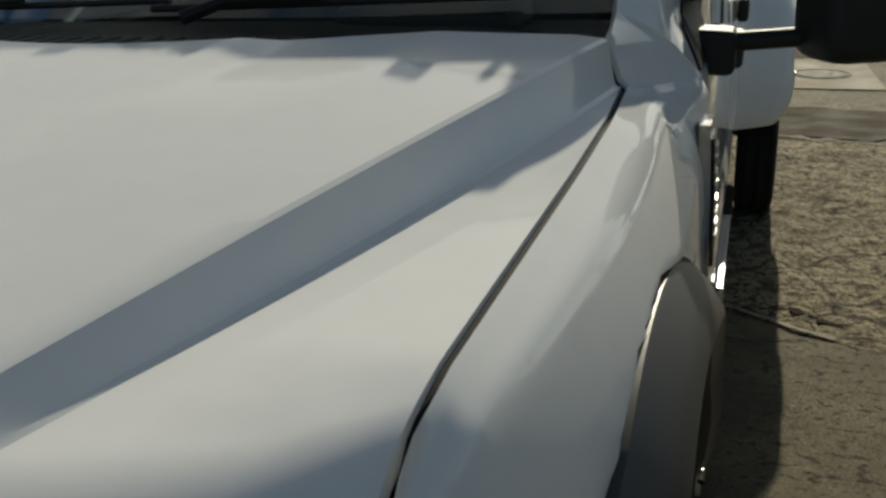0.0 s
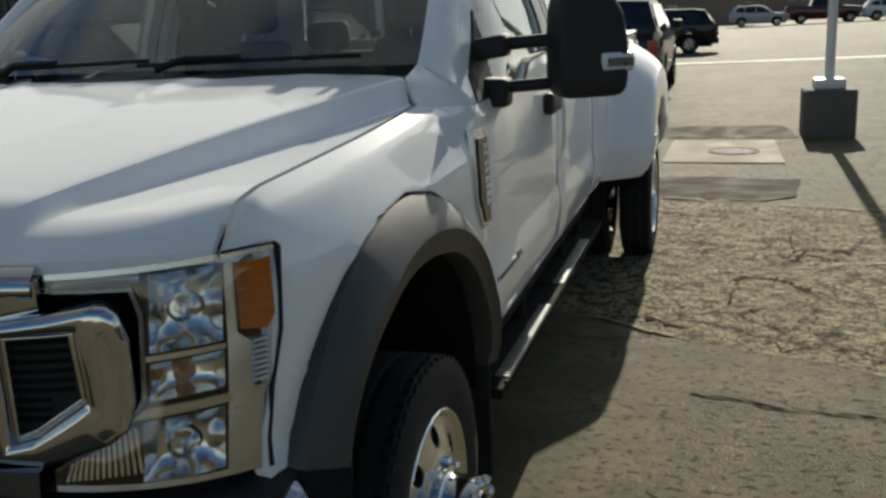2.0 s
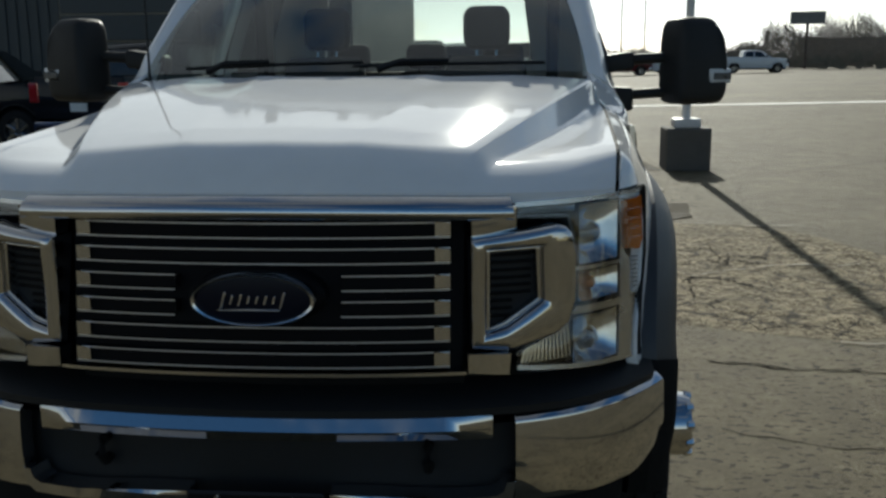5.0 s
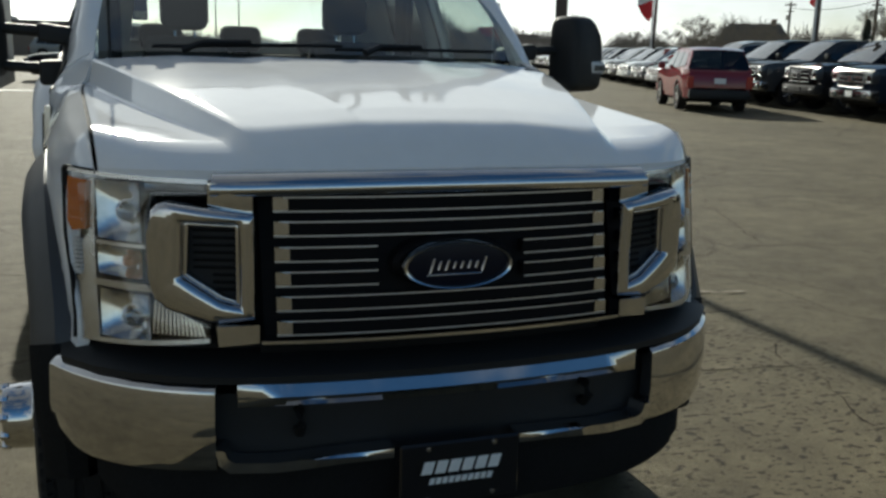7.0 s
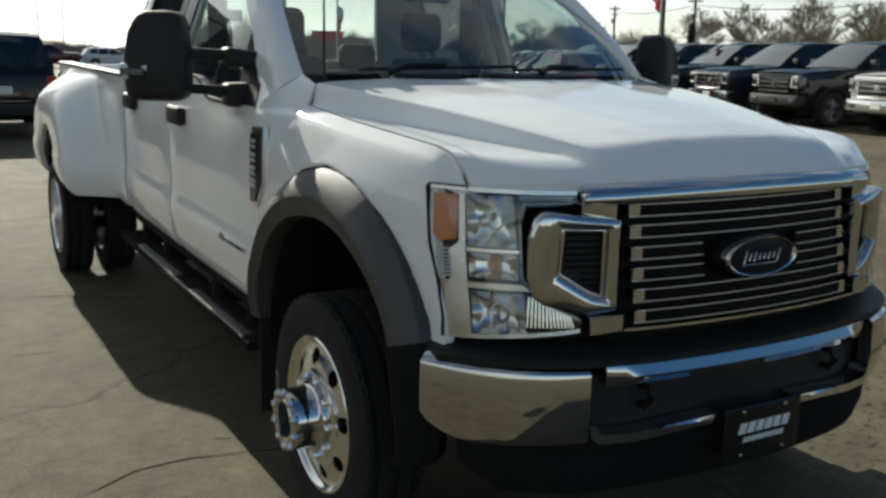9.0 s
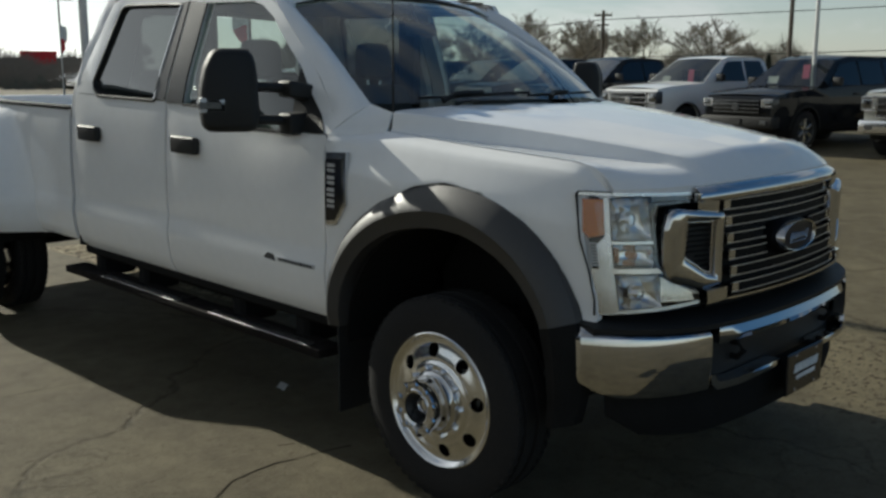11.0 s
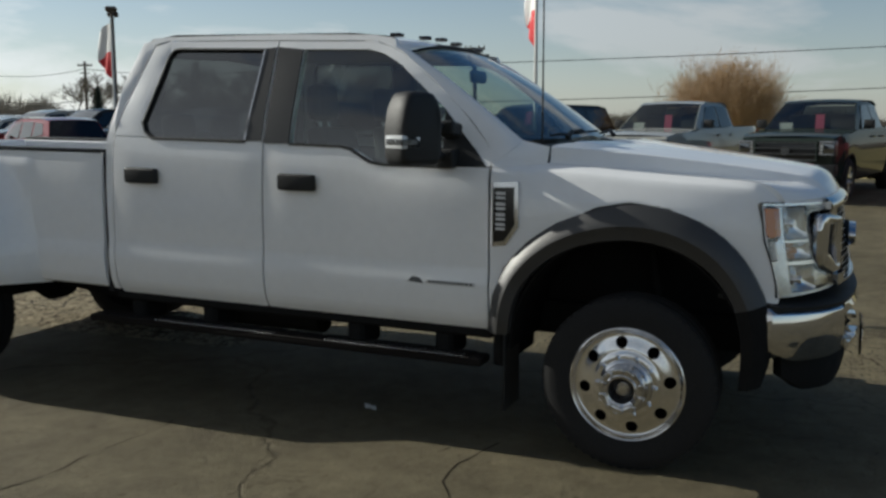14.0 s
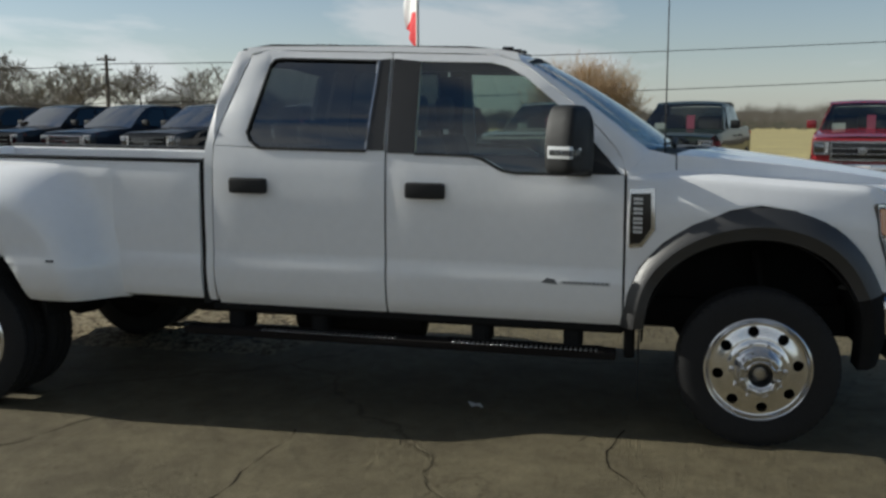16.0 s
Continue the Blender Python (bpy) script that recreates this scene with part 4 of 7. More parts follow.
both("cab_back", plate([(0.0, 0.62), (0.98, 0.62), (0.985, 1.50), (0.80, 2.05), (0.0, 2.10), (0.0, 2.0), (0.60, 1.98), (0.66, 1.56), (0.0, 1.54)], back_wall, 0.0, 0.0, 0.2, -0.04), M_WHITE)
tp("rear_window", plate([(-0.66, 1.55), (0.66, 1.55), (0.60, 1.99), (-0.60, 1.99)], back_wall, -0.01, 0.0, 0.3, -0.015), M_REARGLASS, label="cab rear window")


tp("windshield", grid(shield, 20, 12), M_SHIELD, label="raked clear windshield")
tp("shade_band", grid(lambda i, j: shield(0.01 + i * 0.98, 0.945 + 0.055 * j) + Vector((0, -0.004, 0.004)), 20, 1), M_SEAM)
cowl = grid(lambda i, j: Vector(((i - 0.5) * 1.70, interp(abs(i - 0.5) * 2, ((0, 0.14), (0.4, 0.24), (0.7, 0.36), (1, 0.45))) + j * (0.32 - 0.16 * (2 * i - 1) ** 2), hood_z((i - 0.5) * 1.6, 0.24) - 0.034 + 0.020 * j)), 24, 3)
tp("cowl_panel", thick(cowl, 0.015), M_BLACKPL, label="black louvred cowl panel")
for k in range(34):
    x = -0.72 + k * 0.0436
    yy = 0.205 + 0.25 * (abs(x) / 0.85) ** 2
    tp("cowl_louvre", boxb(x, x + 0.024, yy, yy + 0.10, hood_z(x * 0.94, 0.24) - 0.034, hood_z(x * 0.94, 0.24) - 0.012, bev=0.004), M_BLACKPL)
for x0, x1 in ((-0.66, 0.03), (0.0, 0.70)):
    wpts = [shield(0.5 + (x0 + (x1 - x0) * k / 8) / 1.72, 0.008 + 0.022 * k / 8) + Vector((0, -0.02, 0.014)) for k in range(9)]
    wip = tp("wiper_blade", tube(wpts, [0.007] * 9, 6), M_BLACKPL, label="black wiper blade")
    arm = [wpts[0] + Vector((0.10, -0.06, -0.01)), wpts[2] + Vector((0, -0.03, 0.012)), wpts[4] + Vector((0, -0.015, 0.012))]
    tp("wiper_arm", tube(arm, [0.014, 0.011, 0.008], 6), M_BLACKPL, wip)
for x in (-0.62, -0.24, 0.0, 0.24, 0.62):
    yy, zz = 1.40, 2.075 + 0.022 * (1 - abs(x) / 0.62)
    bm = bmesh.new()
    box(bm, x - 0.030, x + 0.030, yy - 0.035, yy + 0.030, zz, zz + 0.022, bev=0.010, seg=2)
    tp("roof_marker", bm, M_GLOSSBLACK, label="dark roof marker light")
tp("roof_fin", boxb(-0.03, 0.03, 2.62, 2.80, 2.112, 2.145, bev=0.012, seg=2), M_BLACKPL, label="low black roof antenna")
tp("brake_light", boxb(-0.17, 0.17, 2.93, 2.99, 2.07, 2.115, bev=0.012, seg=2), M_GLOSSBLACK, label="black high-mounted brake lamp")
tp("radio_aerial", tube([(-0.80, 0.50, 1.50), (-0.80, 0.505, 1.58), (-0.80, 0.505, 2.48)], [0.012, 0.005, 0.0035], 6), M_BLACKPL, label="thin black aerial on the fender")

# towing mirrors
def mirror(zc):
    """The mirror's shell: inner side straight, outer top corner sloped, thicker than a hand is long."""
    bm = bmesh.new()
    rows = []
    for ys, sc in ((0.0, 0.80), (0.012, 0.91), (0.04, 0.98), (0.09, 1.0), (0.19, 1.0), (0.225, 0.985), (0.235, 0.95)):
        ring_ = []
        for k in range(48):
            a = 2 * math.pi * k / 48
            cx, cz = math.cos(a), math.sin(a)
            e = 0.32
            x = 0.122 * math.copysign(abs(cx) ** e, cx) * sc
            z = 0.170 * math.copysign(abs(cz) ** e, cz) * sc
            x -= 0.045 * sm((z - 0.02) / 0.16) * (1 if x > 0 else -0.25)
            back = 0.03 * sm((z - 0.06) / 0.12)
            ring_.append(bm.verts.new((1.318 + x, 0.905 + 0.66 * (ys + back * (1 - ys / 0.235)), zc + z)))
        rows.append(ring_)
    for a, b in zip(rows, rows[1:]):
        for k in range(48):
            bm.faces.new((a[k], a[(k + 1) % 48], b[(k + 1) % 48], b[k]))
    bm.faces.new(rows[0][::-1])
    bm.faces.new(rows[-1])
    bmesh.ops.recalc_face_normals(bm, faces=bm.faces[:])
    return bm


def swept(bm):
    """Turn a piece of the driver's mirror head so that its outer end lies further back."""
    bmesh.ops.rotate(bm, verts=bm.verts[:], cent=(1.318, 0.97, 0), matrix=Matrix.Rotation(radians(28), 3, "Z"))
    return bm


# each mirror is set at its own height
for s, zc in ((1, 1.582), (-1, 1.606)):
    def m_(bm, s=s):
        return bm if s > 0 else mirrored(bm)

    mi = tp("towing_mirror", m_(swept(mirror(zc))), M_BLACKPL, label="large black telescoping towing mirror", smooth=40)
    tp("mirror_glass", m_(swept(boxb(1.225, 1.385, 1.054, 1.064, zc - 0.140, zc + 0.085, bev=0.004))), M_MIRROR, mi)
    lz = zc - 0.055
    tp("lamp_rim", m_(swept(boxb(1.335, 1.447, 0.905, 1.040, lz - 0.032, lz + 0.030, bev=0.010, seg=2))), M_MARKER, mi, "pale clear rim of the mirror marker lamp")
    tp("mirror_lamp", m_(swept(boxb(1.352, 1.4495, 0.9025, 1.032, lz - 0.019, lz + 0.017, bev=0.007))), M_LAMPDARK, mi, "grey mirror marker lamp")
    for k in range(2):
        tp("lamp_divider", m_(swept(boxb(1.440, 1.451, 0.950 + k * 0.04, 0.958 + k * 0.04, lz - 0.014, lz + 0.014, bev=0.002))), M_CHROME_SOFT, mi)
    for zz, up in ((zc + 0.008, 1), (zc - 0.130, 0)):
        tp("mirror_arm", m_(tube([(1.00, 0.940, zz), (1.24, 0.985, zz + 0.012)], 0.021, 12)), M_BLACKPL, mi)
        tp("arm_sleeve", m_(tube([(1.02, 0.945, zz), (1.05, 0.95, zz)], 0.028, 12)), M_BLACKPL, mi)
        kn = boxb(0.885, 1.060, 0.885, 0.985, zz - 0.036 if up else zz - 0.062, zz + 0.034, bev=0.020, seg=3)
        for v in kn.verts:
            if v.co.x < 0.96:
                v.co.z -= (0.96 - v.co.x) * (0.35 if up else -0.1)
        tp("mirror_base", m_(kn), M_BLACKPL, mi)

# running boards
for s in (1, -1):
    def m_(bm, s=s):
        return bm if s > 0 else mirrored(bm)

    rb = tp("running_board", m_(boxb(0.898, 1.052, 0.74, 3.28, 0.417, 0.462, bev=0.016, seg=2)), M_BOARD, label="black running board with serrated metal tread")
    tp("board_trim", m_(boxb(1.038, 1.055, 0.80, 3.22, 0.450, 0.465, bev=0.004)), M_BOARD, rb)
    for y0, y1 in ((0.84, 1.66), (1.98, 2.80)):
        for k in range(30):
            yy = y0 + (y1 - y0) * k / 30
            tp("tread_ridge", m_(boxb(0.998, 1.051, yy, yy + 0.013, 0.460, 0.469, bev=0.002)), M_ALU_DARK, rb)
        tp("tread_pad", m_(boxb(0.917, 0.990, y0 - 0.03, y1 + 0.03, 0.460, 0.469, bev=0.003)), M_BOARD, rb)
    for yy in (0.98, 1.50, 2.46, 2.98):
        tp("board_bracket", m_(boxb(0.74, 0.97, yy - 0.05, yy + 0.05, 0.43, 0.61, bev=0.02)), M_SHADOWBLACK, rb)

# bed
BED_ARC = [(4.63 + 0.60 * math.cos(radians(a)), 0.50 + 0.62 * math.sin(radians(a))) for a in range(10, 171, 16)]
bed = both("bed_side", plate([(3.165, 0.628), (3.165, 1.470), (3.175, 1.482), (5.78, 1.482), (5.80, 0.66), (5.2, 0.64)] + BED_ARC + [(3.9, 0.628)], on_side, 0.0, 0.008, 0.10, -0.05, SIDE_CUTS), M_WHITE, label="white long cargo bed side", smooth=20)


def on_dually(u, v, d):
    r = ((abs(u - 4.62) / 0.97) ** 3 + (max(0.0, v - 0.45) / 1.10) ** 3) ** (1 / 3)
    b = 0.265 * sm((1 - r) / 0.27) * sm((1.468 - v) / 0.06)
    b *= 1 - 0.10 * sm((0.80 - v) / 0.25)
    rise = sm((u - 3.66) / 0.12) * sm((5.55 - u) / 0.12) * sm((1.468 - v) / 0.04)
    return Vector((side_x(u, min(v, 1.49)) + b + d - 0.008 * (1 - rise), u, v))


ARC2 = [(4.63 + 0.475 * math.cos(radians(a)), 0.47 + 0.60 * math.sin(radians(a))) for a in range(14, 167, 8)]
dually = plate([(3.66, 0.612), (3.66, 1.468), (5.55, 1.468), (5.55, 0.62), (5.05, 0.615)] + ARC2 + [(4.08, 0.607)], on_dually, 0.004, 0.010, 0.05, -0.04)
both("dually_fender", dually, M_WHITE, label="bulging white dual-wheel rear fender", smooth=45)
both("fender_lamp", plate([(3.95, 0.86), (4.0, 0.86), (4.0, 0.875), (3.95, 0.875)], on_dually, 0.012, 0.003, 0.1, 0.0), M_LAMPDARK)
both("rear_well", thick(grid(lambda i, j: Vector((1.22 - 0.6 * j, 4.63 + 0.56 * math.cos(math.pi * i), 0.50 + 0.60 * math.sin(math.pi * i))), 18, 2), 0.01), M_SHADOWBLACK)
both("bed_rail", boxb(0.90, 1.012, 3.17, 5.78, 1.478, 1.500, bev=0.008, seg=2), M_BLACKPL, label="black bed rail cap")
both("bed_inner", boxb(0.84, 0.90, 3.18, 5.76, 0.80, 1.478, bev=0.01), M_WHITE)
tp("bed_floor", boxb(-0.86, 0.86, 3.18, 5.76, 0.78, 0.83), M_SHADOWBLACK)
tp("bed_front", boxb(-0.98, 0.98, 3.166, 3.21, 0.66, 1.478, bev=0.008), M_WHITE)
tg = tp("tailgate", boxb(-0.84, 0.84, 5.72, 5.80, 0.80, 1.478, bev=0.015, seg=2), M_WHITE)
tp("tailgate_handle", boxb(-0.10, 0.10, 5.80, 5.815, 1.33, 1.39, bev=0.004), M_BLACKPL, tg)
rbm = tp("rear_bumper", boxb(-0.95, 0.95, 5.82, 6.02, 0.62, 0.80, bev=0.03, seg=2), M_CHROME)
# unseen block added below the bumper to lengthen its shadow under the truck
tp("bumper_sun_block", boxb(-0.92, 0.92, 5.80, 5.94, 0.34, 0.66, bev=0.02), M_BLACKPL, rbm)
# unseen strip added to close the light slit between bumper and tailgate
tp("tail_sun_block", boxb(-0.95, 0.95, 5.70, 5.76, 0.60, 0.92, bev=0.01), M_SHADOWBLACK)
both("tail_lamp", boxb(0.90, 1.02, 5.70, 5.815, 1.00, 1.42, bev=0.015), M_RED_LENS)
both("cab_gap", boxb(0.90, 0.995, 3.13, 3.166, 0.60, 1.47), M_SEAM, label="dark strip filling the gap between cab and bed")


# wheels
def tyre(width, R=0.42, rim=0.268):
    w = width / 2
    prof = [(rim, -w * 0.80), (rim + 0.012, -w * 0.93), (rim + 0.05, -w), (R - 0.06, -w * 1.02), (R - 0.022, -w * 0.94), (R - 0.006, -w * 0.86)]
    for c in (-0.5, 0.0, 0.5):
        prof += [(R, (c - 0.09) * w * 1.3), (R - 0.012, (c - 0.08) * w * 1.3), (R - 0.012, (c + 0.08) * w * 1.3), (R, (c + 0.09) * w * 1.3)]
    prof += [(R - 0.006, w * 0.86), (R - 0.022, w * 0.94), (R - 0.06, w * 1.02), (rim + 0.05, w), (rim + 0.012, w * 0.93), (rim, w * 0.80)]
    bm = lathe(prof, 64, "x")
    n = 56
    for k in range(n):
        for sd in (-1, 1):
            b = bmesh.new()
            box(b, sd * w * 0.62, sd * w * 0.90, -0.013, 0.013, R - 0.024, R - 0.003)
            bmesh.ops.rotate(b, verts=b.verts[:], matrix=Matrix.Rotation(2 * math.pi * (k + (0.5 if sd > 0 else 0)) / n, 3, "X"))
            me = bpy.data.meshes.new("t")
            b.to_mesh(me)
            b.free()
            bm.from_mesh(me)
            bpy.data.meshes.remove(me)
    return bm


def disc_wheel(face, holes=8, rh=0.205, hr=0.0285, turn=8.0):
    """A polished wheel disc: rolled lip, smooth cone with round hand holes, raised middle."""
    bm = bmesh.new()
    n = 168
    prof = [(0.276, -0.035), (0.279, -0.010), (0.2765, -0.003), (0.272, 0.0), (0.267, -0.002), (0.262, -0.008), (0.256, -0.016), (0.250, -0.0205), (0.244, -0.022)]
    prof += [(0.244 - 0.079 * k / 15, -0.022 + 0.018 * sm(k / 15)) for k in range(1, 16)]
    prof += [(0.158, 0.0), (0.150, 0.004), (0.140, 0.006), (0.100, 0.006)]
    rings = [[bm.verts.new((face + a, r_ * math.sin(2 * math.pi * k / n), r_ * math.cos(2 * math.pi * k / n))) for k in range(n)] for r_, a in prof]
    for a, b in zip(rings, rings[1:]):
        for k in range(n):
            bm.faces.new((a[k], a[(k + 1) % n], b[(k + 1) % n], b[k]))
    mids = [(rh * math.sin(2 * math.pi * h / holes + radians(turn)), rh * math.cos(2 * math.pi * h / holes + radians(turn))) for h in range(holes)]
    gone = [f for f in bm.faces if any(math.hypot(f.calc_center_median().y - y, f.calc_center_median().z - z) < hr for y, z in mids)]
    bmesh.ops.delete(bm, geom=gone, context="FACES")
    edge = [e for e in bm.edges if e.is_boundary and 0.12 < math.hypot(e.verts[0].co.y, e.verts[0].co.z) < 0.26]
    for v in {v for e in edge for v in e.verts}:
        y, z = min(mids, key=lambda m: math.hypot(v.co.y - m[0], v.co.z - m[1]))
        d = math.hypot(v.co.y - y, v.co.z - z)
        v.co.y, v.co.z = y + (v.co.y - y) * hr / d, z + (v.co.z - z) * hr / d
    r = bmesh.ops.extrude_edge_only(bm, edges=edge)
    for v in [g for g in r["geom"] if isinstance(g, bmesh.types.BMVert)]:
        v.co.x -= 0.03
    bmesh.ops.recalc_face_normals(bm, faces=bm.faces[:])
    return bm


T_FRONT, T_REAR, D_FRONT = tyre(0.225), tyre(0.215), disc_wheel(1.052)
for s in (1, -1):
    def m_(bm, s=s):
        return bm.copy() if s > 0 else mirrored(bm)

    wh = thing("front_wheel", pose(0, 0, 0.42, 0, 0, 0), "", "")
    wh.parent = truck
    tb = m_(T_FRONT)
    for v in tb.verts:
        v.co.x += s * 0.945
    part("tyre", tb, M_RUBBER, wh, "black road tyre")
    rim_ob = part("rim", m_(D_FRONT), M_ALU, wh, "polished aluminium eight-hole wheel", smooth=30)
    brl = lathe(((0.262, 1.02), (0.255, 0.90), (0.10, 0.90)), 48, "x")
    part("wheel_backing", m_(brl), M_SHADOWBLACK, wh)
    hubp = lathe(((0.128, 1.050), (0.130, 1.062), (0.124, 1.075), (0.112, 1.080), (0.108, 1.086), (0.106, 1.120), (0.104, 1.160), (0.100, 1.170), (0.088, 1.172), (0.078, 1.168), (0.072, 1.172), (0.062, 1.168), (0.056, 1.13), (0.054, 1.08), (0.0, 1.075)), 48, "x")
    hub_ob = part("hub", m_(hubp), M_CHROME, wh, "chrome hub cover")
    part("hub_well", m_(lathe(((0.0600, 1.165), (0.0545, 1.128), (0.0525, 1.084), (0.038, 1.082)), 32, "x")), M_LAMPDARK, hub_ob, "dark inside of the hub")
    part("hub_cap", m_(lathe(((0.040, 1.08), (0.040, 1.120), (0.034, 1.126), (0.028, 1.118), (0.024, 1.118), (0.020, 1.126), (0.0, 1.128)), 24, "x")), M_CHROME_SOFT, hub_ob)
    for k in range(10):
        a = 2 * math.pi * k / 10
        nut = lathe(((0.0165, 1.155), (0.0165, 1.170), (0.012, 1.178), (0.0, 1.181)), 8, "x", center=(0, 0.094 * math.sin(a), 0.094 * math.cos(a)))
        part("lug_cover", m_(nut), M_CHROME, hub_ob)
        nut2 = lathe(((0.013, 1.055), (0.013, 1.072), (0.008, 1.078), (0.0, 1.079)), 8, "x", center=(0, 0.138 * math.sin(a + 0.3), 0.138 * math.cos(a + 0.3)))
        part("rim_nut", m_(nut2), M_ALU, rim_ob)
    for nm, off in (("outer_rear_wheel", 1.15), ("inner_rear_wheel", 0.85)):
        rw = thing(nm, pose(0, 4.63, 0.42), "", "")
        rw.parent = truck
        tb = m_(T_REAR)
        for v in tb.verts:
            v.co.x += s * off
        part("tyre", tb, M_RUBBER, rw, "black road tyre")
        dish = lathe(((0.276, off + 0.085), (0.279, off + 0.10), (0.272, off + 0.105), (0.258, off + 0.09), (0.248, off - 0.05), (0.10, off - 0.06), (0.095, off + 0.03), (0.0, off + 0.04)), 48, "x")
        part("rim", m_(dish), M_ALU, rw, "polished dished wheel")
        # added dark disc that blacks out the bright rim seen from inside
        part("wheel_backing", m_(lathe(((0.264, off - 0.075), (0.255, off - 0.088), (0.12, off - 0.092), (0.0, off - 0.092)), 40, "x")), M_SHADOWBLACK, rw)

# chassis and running gear
both("frame_rail", boxb(0.40, 0.48, -0.75, 5.80, 0.50, 0.68, bev=0.01), M_SHADOWBLACK)
tp("front_axle", tube([(-0.85, 0, 0.42), (0.85, 0, 0.42)], 0.05, 10), M_SHADOWBLACK)
tp("front_differential", lathe(((0.0, -0.14), (0.10, -0.10), (0.13, 0.0), (0.10, 0.12), (0.0, 0.14)), 16, "y", center=(0.25, 0, 0.42)), M_SHADOWBLACK)
tp("rear_axle", tube([(-0.95, 4.63, 0.42), (0.95, 4.63, 0.42)], 0.07, 10), M_SHADOWBLACK)
tp("rear_differential", lathe(((0.0, -0.2), (0.13, -0.14), (0.17, 0.0), (0.13, 0.12), (0.0, 0.16)), 18, "y", center=(0.0, 4.63, 0.42)), M_SHADOWBLACK)
tp("transmission", boxb(-0.22, 0.22, 0.6, 2.3, 0.48, 0.80, bev=0.06), M_SHADOWBLACK)
tp("engine", boxb(-0.42, 0.42, -0.55, 0.62, 0.60, 1.25, bev=0.05), M_SHADOWBLACK)
# unseen tank, made deeper to block the lit ground beyond the truck
tp("fuel_tank", boxb(0.50, 0.86, 3.2, 4.02, 0.36, 0.72, bev=0.05), M_SHADOWBLACK)
tp("exhaust_pipe", tube([(-0.60, 1.2, 0.52), (-0.62, 3.4, 0.52), (-0.66, 4.0, 0.60)], 0.05, 10), M_SHADOWBLACK)
tp("exhaust_canister", tube([(-0.60, 1.9, 0.50), (-0.60, 2.7, 0.50)], 0.11, 14), M_SHADOWBLACK)
both("rocker_panel", boxb(0.80, 0.985, 0.70, 3.12, 0.555, 0.615, bev=0.015), M_SHADOWBLACK)
tp("cab_floor", boxb(-0.97, 0.97, 0.66, 3.12, 0.62, 0.70), M_SHADOWBLACK)
both("shock_absorber", tube([(0.60, -0.12, 0.45), (0.56, -0.02, 1.0)], 0.028, 10), M_SHADOWBLACK)

# interior
dash = tp("dashboard", boxb(-0.86, 0.86, 0.62, 1.02, 1.18, 1.50, bev=0.06, seg=3), M_DASH, label="dark grey dashboard")
tp("instrument_hood", boxb(0.22, 0.62, 0.72, 0.98, 1.47, 1.56, bev=0.04, seg=2), M_DASH, dash)
tp("dash_papers", boxb(-0.62, -0.40, 0.66, 0.84, 1.50, 1.505), M_PAPER, dash, "white sheet on the dashboard")
wheel_c = Vector((0.42, 1.12, 1.36))
sw = bmesh.new()
ringpts = [wheel_c + Vector((0.19 * math.cos(2 * math.pi * k / 32), 0.07 * math.sin(2 * math.pi * k / 32), 0.18 * math.sin(2 * math.pi * k / 32))) for k in range(33)]
tube(ringpts, 0.017, 8, sw)
swo = tp("steering_wheel", sw, M_DASH, label="black steering wheel")
tp("wheel_spokes", boxb(0.26, 0.58, 1.10, 1.14, 1.33, 1.39, bev=0.02), M_DASH, swo)


def seat(x, y, w, rear=False):
    ob = tp("rear_seat" if rear else "front_seat", boxb(x - w / 2, x + w / 2, y, y + 0.52, 0.98, 1.14, bev=0.05, seg=3), M_SEAT, label="grey cloth seat")
    bk = boxb(x - w / 2, x + w / 2, -0.07, 0.07, 0.0, 0.44 if rear else 0.54, bev=0.05, seg=3)
    for v in bk.verts:
        v.co.y += v.co.z * 0.22 + y + 0.50
        v.co.x = x + (v.co.x - x) * (1 - 0.30 * sm((v.co.z - 0.18) / 0.42))
        v.co.z += 1.06
    tp("backrest", bk, M_SEAT, ob)
    for hx in ((x,) if not rear else (x - w / 3, x, x + w / 3)):
        hb = boxb(hx - 0.13, hx + 0.13, y + 0.62, y + 0.72, *((1.51, 1.66) if rear else (1.63, 1.84)), bev=0.045, seg=3)
        for v in hb.verts:
            v.co.x = hx + (v.co.x - hx) * (1.0 - 0.22 * abs((v.co.z - (1.585 if rear else 1.735)) / 0.105) ** 2)
        tp("headrest", hb, M_SEAT, ob)
        for q in (-0.05, 0.05):
            tp("headrest_post", tube([(hx + q, y + 0.65, 1.46 if rear else 1.54), (hx + q, y + 0.67, 1.55 if rear else 1.66)], 0.007, 6), M_CHROME_SOFT, ob)
    return ob


seat(0.42, 1.32, 0.54)
seat(-0.42, 1.32, 0.54)
seat(0.0, 2.34, 1.45, True)
tp("centre_console", boxb(-0.13, 0.13, 1.05, 1.85, 0.90, 1.22, bev=0.04, seg=2), M_DASH)
rv = tp("rearview_mirror", boxb(-0.12, 0.12, 1.14, 1.17, 1.86, 1.93, bev=0.02, seg=2), M_BLACKPL, label="black rear-view mirror")
tp("mirror_stalk", tube([(0, 1.17, 1.92), (0, 1.22, 2.02)], 0.012, 6), M_BLACKPL, rv)
both("sun_visor", boxb(0.10, 0.55, 1.30, 1.42, 2.00, 2.02, bev=0.008), M_LINER)
both("inner_door", boxb(0.90, 0.955, 0.72, 3.05, 0.70, 1.45, bev=0.02), M_DASH)
both("inner_pillar", boxb(0.73, 0.79, 1.92, 2.10, 1.45, 1.99, bev=0.02), M_DASH)

